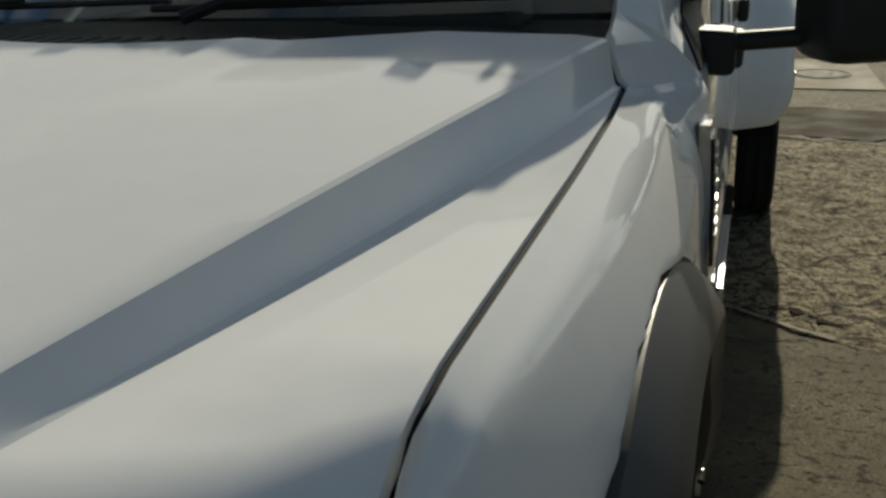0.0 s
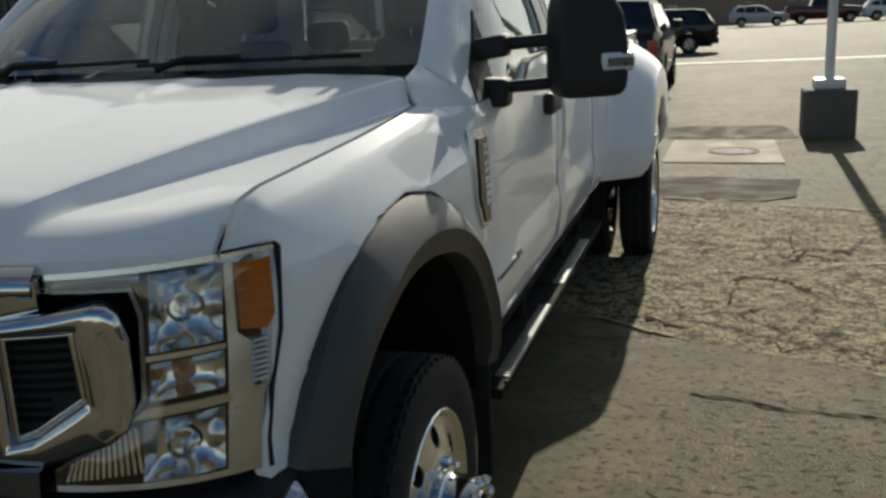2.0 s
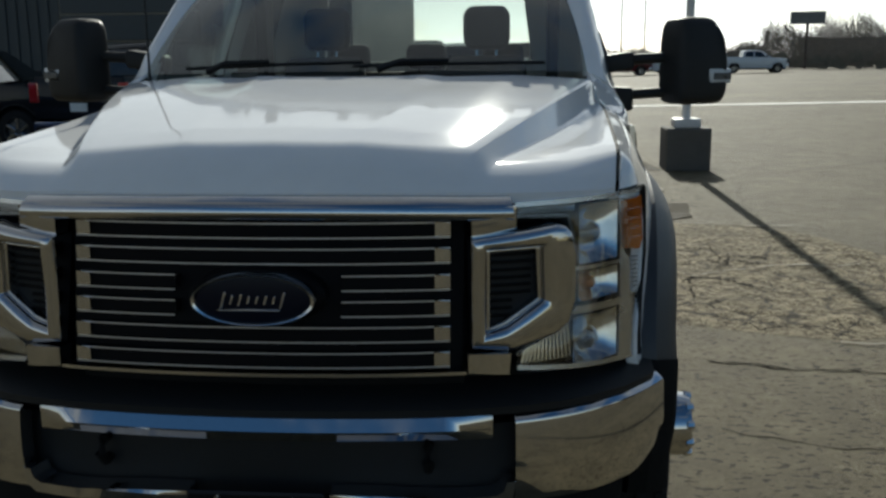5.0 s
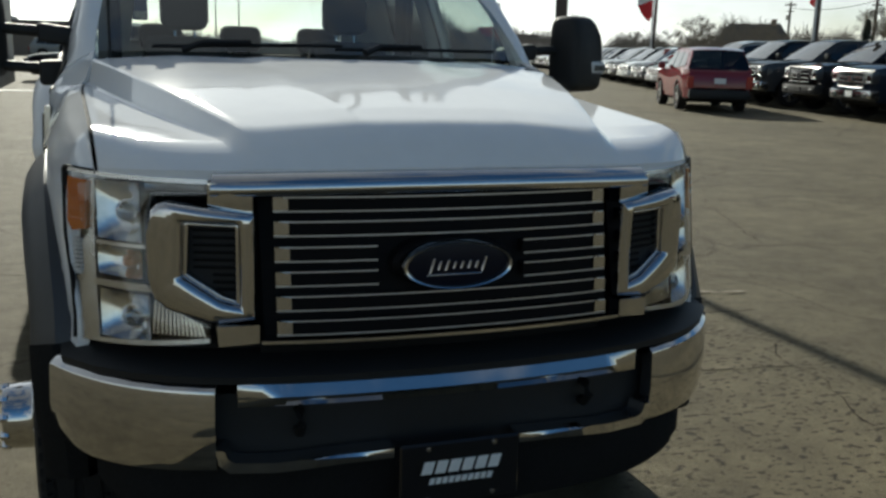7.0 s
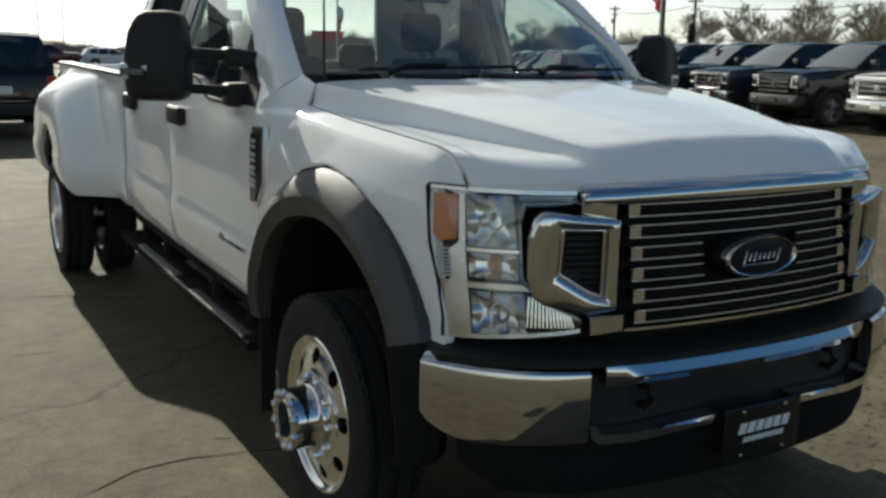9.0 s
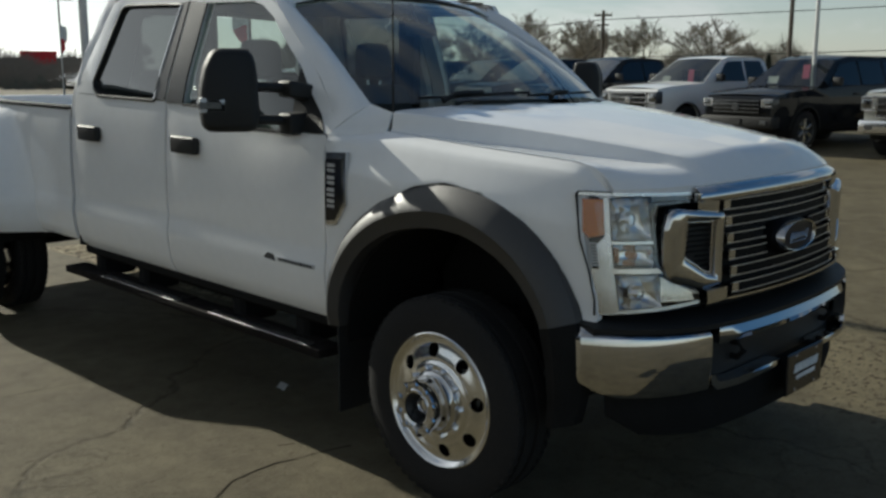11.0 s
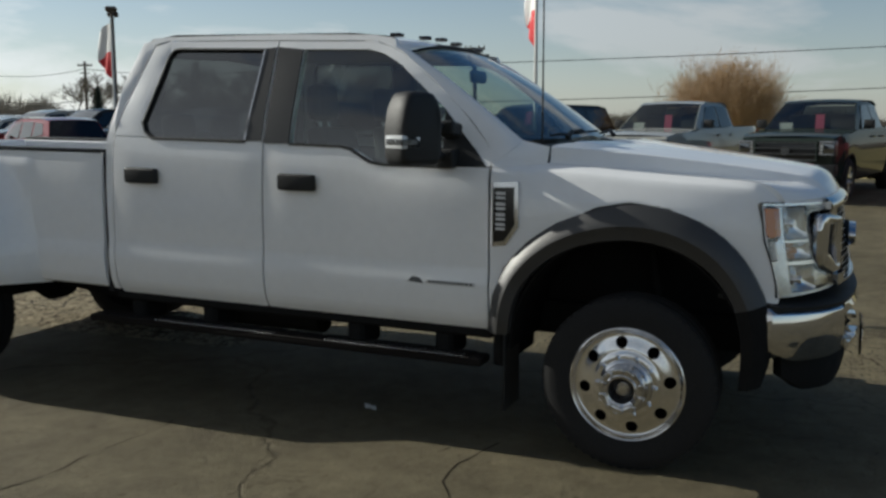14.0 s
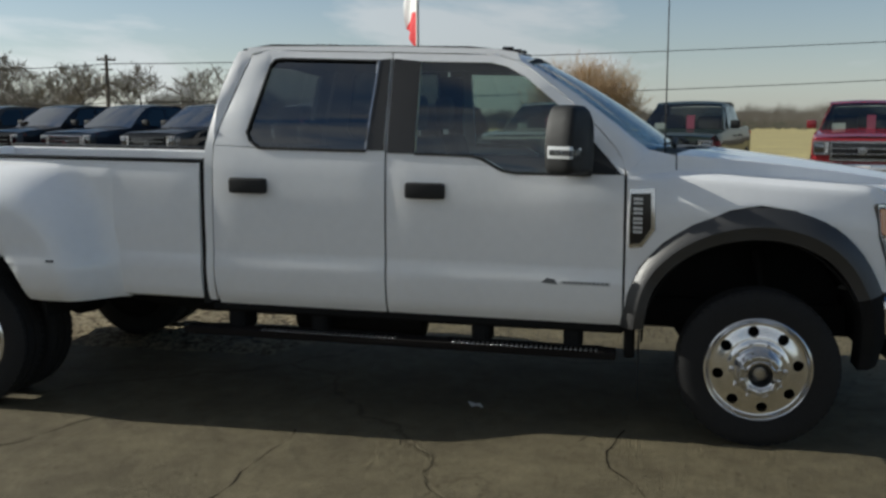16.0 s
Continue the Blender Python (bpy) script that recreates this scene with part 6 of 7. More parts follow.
SPECS = {
    "pickup": dict(L=5.85, W=0.985, front=-2.03, rear=1.68, R=0.395, belt=1.35, hood=((-2.86, 1.20), (-2.60, 1.255), (-2.2, 1.285), (-1.42, 1.335)), gh=((-1.46, 1.34), (-1.05, 1.64), (-0.66, 1.885), (-0.48, 1.935), (-0.20, 1.955), (0.55, 1.955), (0.78, 1.925), (0.88, 1.85), (0.98, 1.38)), tail=((0.98, 1.385), (2.88, 1.405)), sill=0.42, win=(((-1.02, 1.38), (-0.62, 1.78), (-0.50, 1.84), (-0.02, 1.865), (-0.02, 1.38)), ((0.06, 1.38), (0.06, 1.865), (0.60, 1.865), (0.68, 1.84), (0.80, 1.40)))),
    "suv": dict(L=4.70, W=0.925, front=-1.42, rear=1.32, R=0.355, belt=1.06, hood=((-2.26, 0.90), (-2.0, 0.98), (-1.10, 1.07)), gh=((-1.16, 1.07), (-0.40, 1.60), (0.0, 1.68), (1.45, 1.66), (1.88, 1.60), (2.22, 1.10)), tail=((2.22, 1.12), (2.30, 1.05)), sill=0.33, win=(((-0.82, 1.12), (-0.36, 1.52), (0.16, 1.58), (0.16, 1.12)), ((0.24, 1.12), (0.24, 1.58), (0.98, 1.57), (1.05, 1.14)), ((1.14, 1.16), (1.08, 1.56), (1.60, 1.52), (1.82, 1.22)))),
    "large_suv": dict(L=5.35, W=1.0, front=-1.72, rear=1.42, R=0.395, belt=1.28, hood=((-2.58, 1.10), (-2.3, 1.18), (-1.22, 1.26)), gh=((-1.28, 1.27), (-0.52, 1.84), (-0.10, 1.93), (1.9, 1.93), (2.35, 1.86), (2.58, 1.30)), tail=((2.58, 1.32), (2.64, 1.25)), sill=0.40, win=(((-0.92, 1.32), (-0.48, 1.76), (0.12, 1.82), (0.12, 1.32)), ((0.20, 1.32), (0.20, 1.82), (1.0, 1.82), (1.05, 1.33)), ((1.14, 1.34), (1.10, 1.82), (2.08, 1.80), (2.30, 1.38)))),
    "sedan": dict(L=4.75, W=0.905, front=-1.48, rear=1.32, R=0.33, belt=0.92, hood=((-2.30, 0.76), (-2.05, 0.83), (-1.05, 0.95)), gh=((-1.12, 0.95), (-0.20, 1.38), (0.20, 1.45), (0.85, 1.43), (1.20, 1.37), (1.85, 1.04)), tail=((1.85, 1.05), (2.32, 1.03)), sill=0.28, win=(((-0.68, 0.99), (-0.14, 1.30), (0.30, 1.36), (0.30, 0.99)), ((0.38, 0.99), (0.38, 1.36), (0.92, 1.34), (1.42, 1.04)))),
}


def car_wheel(R, wid, sides=28):
    t = lathe(((R * 0.66, -wid / 2), (R * 0.92, -wid / 2), (R, -wid * 0.36), (R, wid * 0.36), (R * 0.92, wid / 2), (R * 0.66, wid / 2)), sides, "x")
    r_ = lathe(((R * 0.67, wid * 0.40), (R * 0.69, wid * 0.50), (R * 0.62, wid * 0.46), (R * 0.58, wid * 0.20), (R * 0.2, wid * 0.24), (R * 0.18, wid * 0.34), (0, wid * 0.36)), sides, "x")
    sp = bmesh.new()
    for k in range(6):
        b = bmesh.new()
        box(b, wid * 0.22, wid * 0.44, -R * 0.075, R * 0.075, R * 0.12, R * 0.63, bev=0.01)
        bmesh.ops.rotate(b, verts=b.verts[:], matrix=Matrix.Rotation(2 * math.pi * k / 6, 3, "X"))
        me = bpy.data.meshes.new("t")
        b.to_mesh(me)
        b.free()
        sp.from_mesh(me)
        bpy.data.meshes.remove(me)
    return t, r_, sp


WHEEL_MESH = {}


def vehicle(kind, body_mat, m, label, category, group="", shiny=True, card=False, plain_front=False):
    """A parked vehicle with its nose towards local -y."""
    S = SPECS[kind]
    L, W, R = S["L"], S["W"], S["R"]
    ob = thing({"pickup": "parked_pickup", "suv": "parked_suv", "large_suv": "parked_suv", "sedan": "parked_car"}[kind], m, label, category, group)
    ob.matrix_world = m if m.translation.z else standing(m)
    y0, y1 = -L / 2, L / 2

    def xw(y, z):
        t = max(0.0, (abs(y) - L / 2 + 0.75) / 0.75)
        return W * (1 - 0.045 * ((z - 0.85) / 0.5) ** 2) * (1 - 0.13 * t ** 2.4)

    def xg(y, z):
        t = max(0.0, (-(y) - 0.0) / L)
        return W * 0.955 - (z - S["belt"]) * 0.34 - 0.05 * t

    def arch(c, up):
        return [(c + R * 1.17 * math.cos(radians(a)), R + 0.02 + R * 1.16 * math.sin(radians(a))) for a in (range(0, 181, 15) if not up else range(180, -1, -15))]

    top = [(S["hood"][0][0] - 0.06, S["hood"][0][1] - 0.10)] + list(S["hood"]) + [(S["gh"][0][0] + 0.02, S["gh"][0][1])] + [(S["gh"][-1][0], S["gh"][-1][1] + 0.0)] + list(S["tail"])
    bottom = [(y1 - 0.02, S["sill"] + 0.12), (y1 - 0.12, S["sill"] + 0.02)] + arch(S["rear"], False) + [(S["rear"] - R * 1.3, S["sill"]), (S["front"] + R * 1.3, S["sill"])] + arch(S["front"], False) + [(y0 + 0.14, S["sill"] + 0.02), (y0, S["sill"] + 0.14), (y0 - 0.01, S["hood"][0][1] - 0.22)]
    seen_ = []
    for p in top + bottom:
        if not seen_ or math.dist(p, seen_[-1]) > 0.012:
            seen_.append(p)
    side = plate(seen_, lambda u, v, d: Vector((xw(u, v) + d, u, v)), 0.0, 0.018, 0.32, -0.10)
    side2 = mirrored(side)
    part("body_side", side, body_mat, ob)
    part("body_side", side2, body_mat, ob)

    def strip(pts, xf, crown, n=8, inset=0.0):
        bm = bmesh.new()
        rows = [[bm.verts.new(((xf(y, z) - inset) * s, y - crown * 0.6 * (1 - s * s) * (1 if y < -1.5 else 0), z + crown * (1 - s * s))) for s in [(-1 + 2 * k / n) for k in range(n + 1)]] for y, z in pts]
        for a, b in zip(rows, rows[1:]):
            for k in range(n):
                bm.faces.new((a[k], b[k], b[k + 1], a[k + 1]))
        bmesh.ops.recalc_face_normals(bm, faces=bm.faces[:])
        return bm

    nose = [(y0 + 0.10, S["sill"] + 0.02), (y0 - 0.0, S["sill"] + 0.16), (y0 - 0.01, S["hood"][0][1] - 0.16), (S["hood"][0][0] - 0.06, S["hood"][0][1] - 0.08), S["hood"][0]]
    part("nose", strip(nose, xw, 0.0, inset=0.012), body_mat, ob)
    part("hood", strip(list(S["hood"]) + [(S["gh"][0][0] + 0.06, S["gh"][0][1])], xw, 0.035, inset=0.012), body_mat, ob)
    gh = S["gh"]
    nw = 2 if kind == "pickup" else 1
    part("windshield", strip(gh[:nw + 1], xg, 0.035, inset=0.045), M_WGLASS if card else M_SKYGLASS, ob, "windshield")
    part("roof", strip(list(gh[nw:-1]), xg, 0.03), body_mat, ob)
    part("rear_glass", strip([gh[-2], gh[-1]], xg, 0.012, inset=0.05), M_DGLASS, ob)
    tl = S["tail"]
    if kind == "pickup":
        part("bed_cover", strip([(tl[0][0] - 0.02, tl[0][1] - 0.10), (tl[1][0], tl[1][1] - 0.10)], xw, 0.0, inset=0.05), M_SHADOWBLACK, ob)
    elif kind == "sedan":
        part("trunk_lid", strip([gh[-1]] + list(tl), xw, 0.02, inset=0.012), body_mat, ob)
    back = [tl[1], (y1 - 0.0, tl[1][1] - 0.12), (y1, S["sill"] + 0.30)]
    if kind in ("suv", "large_suv"):
        back = [gh[-1]] + back
    part("tail_panel", strip(back, xw, 0.0, inset=0.012), body_mat, ob)
    part("rear_bumper", boxb(-W * 0.86, W * 0.86, y1 - 0.16, y1 + 0.05, S["sill"] + 0.02, S["sill"] + 0.26, bev=0.05, seg=2), M_BLACKPL if not kind == "pickup" else M_CHROME_SOFT, ob)
    for s in (1, -1):
        def m_(bm, s=s):
            return bm if s > 0 else mirrored(bm)

        part("cab_side", m_(plate(list(gh), lambda u, v, d: Vector((xg(u, v) + d, u, v)), 0.0, 0.035, 0.4, -0.06)), body_mat, ob)
        for w in S["win"]:
            part("side_window", m_(plate(w, lambda u, v, d: Vector((xg(u, v) + d, u, v)), 0.004, 0.002, 0.4, -0.004)), M_DGLASS, ob)
        hz = S["hood"][0][1]
        tall = 0.28 if kind == "pickup" else 0.18
        hl = part("headlamp", m_(boxb(W * 0.60, W * 0.915, y0 - 0.035, y0 + 0.16, hz - 0.05 - tall, hz - 0.05, bev=0.03, seg=2)), M_LAMPDARK, ob)
        part("lamp_surround", m_(boxb(W * 0.62, W * 0.90, y0 - 0.052, y0 - 0.02, hz - 0.095, hz - 0.060, bev=0.01)), M_LAMPBAND, hl)
        part("lamp_surround", m_(boxb(W * 0.62, W * 0.685, y0 - 0.052, y0 - 0.02, hz - 0.04 - tall, hz - 0.06, bev=0.01)), M_LAMPBAND, hl)
        part("lamp_surround", m_(boxb(W * 0.62, W * 0.88, y0 - 0.052, y0 - 0.02, hz - 0.04 - tall, hz - 0.01 - tall, bev=0.01)), M_LAMPBAND, hl)
        part("lamp_lens", m_(boxb(W * 0.70, W * 0.89, y0 - 0.048, y0, hz - tall, hz - 0.105, bev=0.02, seg=2)), M_LAMPHOUSE, hl)
        part("fog_lamp", m_(boxb(W * 0.62, W * 0.80, y0 - 0.085, y0 - 0.03, S["sill"] + 0.11, S["sill"] + 0.21, bev=0.02)), M_LAMPDARK, ob)
        for c in (S["front"], S["rear"]):
            lip = [(c + R * q * math.cos(radians(a)), R + 0.02 + R * q * math.sin(radians(a))) for q, rng in ((1.17, range(0, 181, 15)), (1.24, range(180, -1, -15))) for a in rng]
            part("arch_lip", m_(plate(lip, lambda u, v, d: Vector((xw(u, v) + d, u, v)), 0.012, 0.006, 0.5, -0.03)), M_BLACKPL if kind != "sedan" else body_mat, ob)
        part("tail_lamp", m_(boxb(W * 0.74, W * 0.92, y1 - 0.05, y1 + 0.02, tl[1][1] - 0.42, tl[1][1] - 0.10, bev=0.015)), M_RED_LENS, ob)
        part("door_mirror", m_(boxb(W * 0.98, W * 0.98 + 0.20, gh[0][0] + 0.34, gh[0][0] + 0.46, S["belt"] + 0.02, S["belt"] + 0.20, bev=0.03, seg=2)), body_mat if body_mat in (M_CARRED,) else M_BLACKPL, ob)
        for w in S["win"][:2]:
            yy = w[-1][0] if w is S["win"][0] else w[-1][0]
            part("door_handle", m_(boxb(W * 0.985, W * 0.985 + 0.035, yy - 0.26, yy - 0.06, S["belt"] - 0.16, S["belt"] - 0.12, bev=0.01)), body_mat, ob)
        for c in (S["front"], S["rear"]):
            key = (kind,)
            wp = thing("wheel", pose(s * (W - 0.13), c, R, 0, 0, 0 if s > 0 else 180), "", "")
            wp.parent = ob
            if key not in WHEEL_MESH:
                t, r_, sp = car_wheel(R, 0.25)
                WHEEL_MESH[key] = [part(nm, b_, mm, wp).data for nm, b_, mm in (("tyre", t, M_RUBBER), ("rim", r_, M_LAMPDARK), ("spokes", sp, M_ALU))]
            else:
                for nm, me in zip(("tyre", "rim", "spokes"), WHEEL_MESH[key]):
                    o2 = new(nm, me)
                    o2.parent = wp
            part("wheel_well", boxb(min(s * (W - 0.10), s * (W - 0.45)), max(s * (W - 0.10), s * (W - 0.45)), c - R * 1.1, c + R * 1.1, 0.25, R * 2.05, bev=0.05), M_SHADOWBLACK, ob)
    hz = S["hood"][0][1]
    g0, g1 = (hz - 0.44, hz - 0.06) if kind == "pickup" else (hz - 0.36, hz - 0.07)
    if kind == "sedan":
        g0 = hz - 0.26
    gr = part("grille", boxb(-W * 0.60, W * 0.60, y0 - 0.05, y0 + 0.05, g0, g1, bev=0.03, seg=2), M_GLOSSBLACK, ob)
    gm = M_CHROME_SOFT if shiny else M_LAMPDARK
    if kind == "pickup":
        for x0, x1, z0, z1 in ((-0.59, 0.59, g1 - 0.035, g1 + 0.005), (-0.59, 0.59, g0 - 0.005, g0 + 0.03), (-0.60, -0.56, g0, g1), (0.56, 0.60, g0, g1)):
            part("grille_surround", boxb(W * x0, W * x1, y0 - 0.066, y0 - 0.03, z0, z1, bev=0.01), gm if shiny else body_mat, gr)
    for k in range(4):
        zz = g0 + 0.03 + (g1 - g0 - 0.06) * k / 3
        part("grille_bar", boxb(-W * 0.585, W * 0.585, y0 - 0.068, y0 - 0.045, zz - 0.012, zz + 0.012, bev=0.004), gm, gr)
    part("emblem", lathe(((0.085, 0.0), (0.08, -0.01), (0.0, -0.012)), 20, "y", center=(0, y0 - 0.068, (g0 + g1) / 2)), gm, gr)
    part("front_bumper", boxb(-W * 0.93, W * 0.93, y0 - 0.07, y0 + 0.20, S["sill"] + 0.05, S["sill"] + 0.29, bev=0.05, seg=2), (M_CHROME_SOFT if shiny else M_BLACKPL) if kind in ("pickup", "large_suv") else body_mat, ob)
    part("plate_blank", boxb(-0.15, 0.15, y0 - 0.085, y0 - 0.065, S["sill"] + 0.11, S["sill"] + 0.25, bev=0.004), M_PAPER if shiny else M_BLACKPL, ob)
    part("rear_plate", boxb(-0.15, 0.15, y1 + 0.0, y1 + 0.03, S["sill"] + 0.42, S["sill"] + 0.56, bev=0.004), M_PAPER, ob)
    part("floor_pan", boxb(-W * 0.85, W * 0.85, y0 + 0.2, y1 - 0.2, S["sill"] - 0.08, S["sill"] + 0.25, bev=0.03), M_SHADOWBLACK, ob)
    if card:
        a, b = Vector((0, *gh[0])), Vector((0, *gh[1]))
        for nm, x, f, wd, hh, mt, tip in (("price_card", 0.10, 0.62, 0.17, 0.30, M_PINK, 0.10), ("window_sheet", -0.52 if card == 1 else 0.52, 0.30, 0.26, 0.17, M_PAPER, 0.45)):
            c = a.lerp(b, f) + Vector((x, 0.05 + hh * 0.5, -0.02))
            u = Vector((0, tip, 1)).normalized()
            bm = bmesh.new()
            bm.faces.new([bm.verts.new(c + Vector((sx * wd / 2, 0, 0)) + u * (sy * hh / 2)) for sx, sy in ((-1, -1), (1, -1), (1, 1), (-1, 1))])
            part(nm, thick(bm, 0.003), mt, ob, "pink price card inside the windshield" if mt is M_PINK else "white sheet behind the windshield", smooth=0)
        part("dashboard", boxb(-W * 0.80, W * 0.80, gh[0][0] + 0.30, gh[0][0] + 0.75, gh[0][1] - 0.35, gh[0][1] + 0.02, bev=0.05, seg=2), M_DASH, ob)
        for x in (-0.42, 0.42):
            part("seat", boxb(x - 0.25, x + 0.25, gh[1][0] + 0.55, gh[1][0] + 0.72, S["belt"] - 0.5, S["belt"] + 0.30, bev=0.06, seg=2), M_SEAT, ob)
        part("cabin_floor", boxb(-W * 0.84, W * 0.84, gh[0][0] + 0.3, gh[-1][0] - 0.05, S["belt"] - 0.62, S["belt"] - 0.5), M_SHADOWBLACK, ob)
    return ob


# front line of the stock row: noses on a line that runs away to the upper right, noses towards the aisle
ROW0, ROWDIR = Vector((13.85, 0.62, 0)), Vector((0.165, 0.986, 0))
ROW1, ROWDIR1 = Vector((17.6, 23.5, 0)), Vector((0.315, 0.949, 0))
NOSE = Vector((-0.974, 0.225, 0))
TURN = math.degrees(math.atan2(NOSE.x, -NOSE.y))


def in_row(s, length, back=0.0):
    p = (ROW0 + ROWDIR * s if s < 23 else ROW1 + ROWDIR1 * (s - 23)) - NOSE * (length / 2 + back)
    return standing(pose(p.x, p.y, 0, 0, 0, TURN))


RG = "stock row of pickups"
row = (
    (-4.15, "pickup", M_CARRED, "red pickup with pink price card, parked in the row", 1, True, 0.3),
    (-0.50, "pickup", M_CARGREEN, "black pickup with dark grille and pink price card", 1, False, 0.0),
    (2.75, "pickup", M_CARGREY, "grey pickup with chrome grille and pink price card", 1, True, 0.1),
    (6.35, "large_suv", M_CARBLACK, "black full-size SUV with pink price card", 1, False, 0.1),
    (9.35, "pickup", M_CARWHITE, "white pickup with bright grille in the row", 1, True, 0.1),
    (12.45, "pickup", M_CARBLACK, "black pickup with dark grille in the row", 0, False, 0.0),
    (15.2, "pickup", M_CARDBLUE, "dark blue pickup with chrome grille", 0, True, 0.1),
    (17.9, "pickup", M_CARBLACK, "black pickup with dark grille in the row", 0, False, 0.3),
    (20.8, "pickup", M_CARDGREY, "dark grey pickup in the row", 0, True, 0.3),
    (23.6, "pickup", M_CARBLACK, "black pickup with dark grille in the row", 0, False, 0.4),
    (26.6, "large_suv", M_CARGREY, "grey full-size SUV in the row", 0, True, 0.1),
)
first = {}
for s, kind, mt, label, card, shiny, back_ in row:
    ob = vehicle(kind, mt, in_row(s, SPECS[kind]["L"], back_), label, "SUV" if "suv" in kind else "pickup truck", RG, shiny, card)
    first[(kind, mt.name)] = ob
    ob.empty_display_size = 0.3
SG = "far row of cars"
far_mats = (M_CARSILVER, M_CARDGREY, M_CARWHITE, M_CARBLACK, M_CARGREY)
far_first = [vehicle("suv", mt, in_row(29.6 + 2.9 * k, 4.7), lab, "SUV", SG) for k, (mt, lab) in enumerate(zip(far_mats, ("silver SUV parked far down the row", "dark grey SUV parked far down the row", "white SUV parked far down the row", "black SUV parked far down the row", "grey SUV parked far down the row")))]
rnd = random.Random(11)
for k in range(5, 34):
    c = copy_thing(far_first[rnd.randrange(5)], in_row(29.6 + 2.9 * k, 4.7, rnd.uniform(0, 0.4)))
# second row behind
behind = [first[("pickup", M_CARBLACK.name)], first[("pickup", M_CARGREY.name)], first[("pickup", M_CARWHITE.name)], first[("pickup", M_CARDGREY.name)]]
for k in range(12):
    src = behind[rnd.randrange(4)]
    c = copy_thing(src, in_row(24.0 + 3.2 * k, 5.85, 9.0))
    tagged(c, group="second row of pickups")

vehicle("suv", M_CARRED, pose(15.35, 20.3, 0, 0, 0, -22.5 + 180), "red SUV with dark rear window standing in the aisle", "SUV")
vehicle("large_suv", M_CARBLACK, pose(-0.52, 18.9, 0, 0, 0, 180), "black SUV with red tail lamps behind the pickup", "SUV")
vehicle("suv", M_CARBLACK, pose(-1.2, 37.0, 0, 0, 0, -90), "black SUV seen from the side across the lot", "SUV")
vehicle("pickup", M_CARBLACK, pose(-6.2, 14.8, 0, 0, 0, 172), "black pickup parked beside the building", "pickup truck", shiny=False)
vehicle("sedan", M_CARBLUE, pose(-9.0, 9.4, 0, 0, 0, 20), "blue sedan with pale hood parked by the building", "car")
vehicle("large_suv", M_CARBLACK, pose(-10.2, 14.6, 0, 0, 0, 85), "black SUV parked before the dark wall", "SUV")
for x, y, kind, mt, lab, turn in ((3.6, 81.5, "suv", M_CARSILVER, "silver SUV parked at the far edge of the lot", 90), (8.6, 83.0, "pickup", M_CARMAROON, "maroon pickup parked at the far edge of the lot", 92), (14.0, 83.4, "suv", M_CARWHITE, "white SUV parked at the far edge of the lot", 90), (20.5, 84.0, "pickup", M_CARWHITE, "white pickup parked at the far edge of the lot", 90), (-4.0, 82.5, "suv", M_CARGREY, "grey SUV parked at the far edge of the lot", 90)):
    vehicle(kind, mt, pose(x, y, 0, 0, 0, turn), lab, "SUV" if kind == "suv" else "pickup truck", "cars at the far edge")

# ---- buildings, poles, trees and distance ----
M_METALWALL = mat("ribbed_metal_wall", (0.045, 0.052, 0.055), rough=0.5, vary=0.15, scale=1.2)
M_TANWALL = mat("tan_block_wall", (0.23, 0.18, 0.135), rough=0.9, vary=0.15, scale=1.5, bump=0.3, bump_scale=10)
M_PALEWALL = mat("pale_wall", (0.50, 0.48, 0.44), rough=0.85, vary=0.1, scale=1.0)
M_ROOFING = mat("dark_shingle", (0.085, 0.080, 0.077), rough=0.9, vary=0.25, scale=2)
M_BARK = mat("grey_bark", (0.075, 0.064, 0.055), rough=0.95, vary=0.3, scale=2)
M_TWIG = mat("bare_twigs", (0.17, 0.152, 0.132), rough=0.95, vary=0.3, scale=0.8)
M_WILLOW = mat("tan_willow_twigs", (0.33, 0.225, 0.125), rough=0.95, vary=0.3, scale=0.8)
M_SCRUB = mat("dull_scrub", (0.13, 0.13, 0.105), rough=1.0, vary=0.35, scale=0.15)
M_EVERGREEN = mat("dark_evergreen", (0.025, 0.036, 0.022), rough=1.0, vary=0.3, scale=1)
M_FLAGRED = mat("red_cloth", (0.55, 0.03, 0.035), rough=0.8, vary=0.08, scale=3)
M_FLAGWHITE = mat("white_cloth", (0.72, 0.72, 0.71), rough=0.8, vary=0.05, scale=3)
M_SIGNBLUE = mat("sign_blue", (0.035, 0.055, 0.14), rough=0.3, vary=0.05)

# service building with ribbed wall
sb = thing("service_building", pose(-3.9, 22.0, 0), "long building with dark ribbed metal wall in shade", "building")
part("wall", boxb(-46, 0, 0, 14, 0, 6.2), M_METALWALL, sb)
for k in range(150):
    x = -0.15 - k * 0.3
    part("wall_rib", boxb(x - 0.035, x + 0.035, -0.05, 0.01, 0.3, 6.1, bev=0.01), M_METALWALL, sb) if k < 90 else None
part("plinth", boxb(-46, 0.1, -0.12, 0.0, 0, 0.3), M_CONCRETE, sb)
part("roof_edge", boxb(-46.2, 0.2, -0.25, 14.2, 6.2, 6.5), M_PALEWALL, sb)
for k in range(5):
    x = -6.0 - k * 6
    gd = part("garage_door", boxb(x - 1.9, x + 1.9, -0.09, -0.055, 0.05, 3.6, bev=0.01), M_GLOSSBLACK, sb)
    for q in range(5):
        part("door_panel", boxb(x - 1.85, x + 1.85, -0.11, -0.09, 0.08 + q * 0.71, 0.72 + q * 0.71, bev=0.01), M_METALWALL, gd)
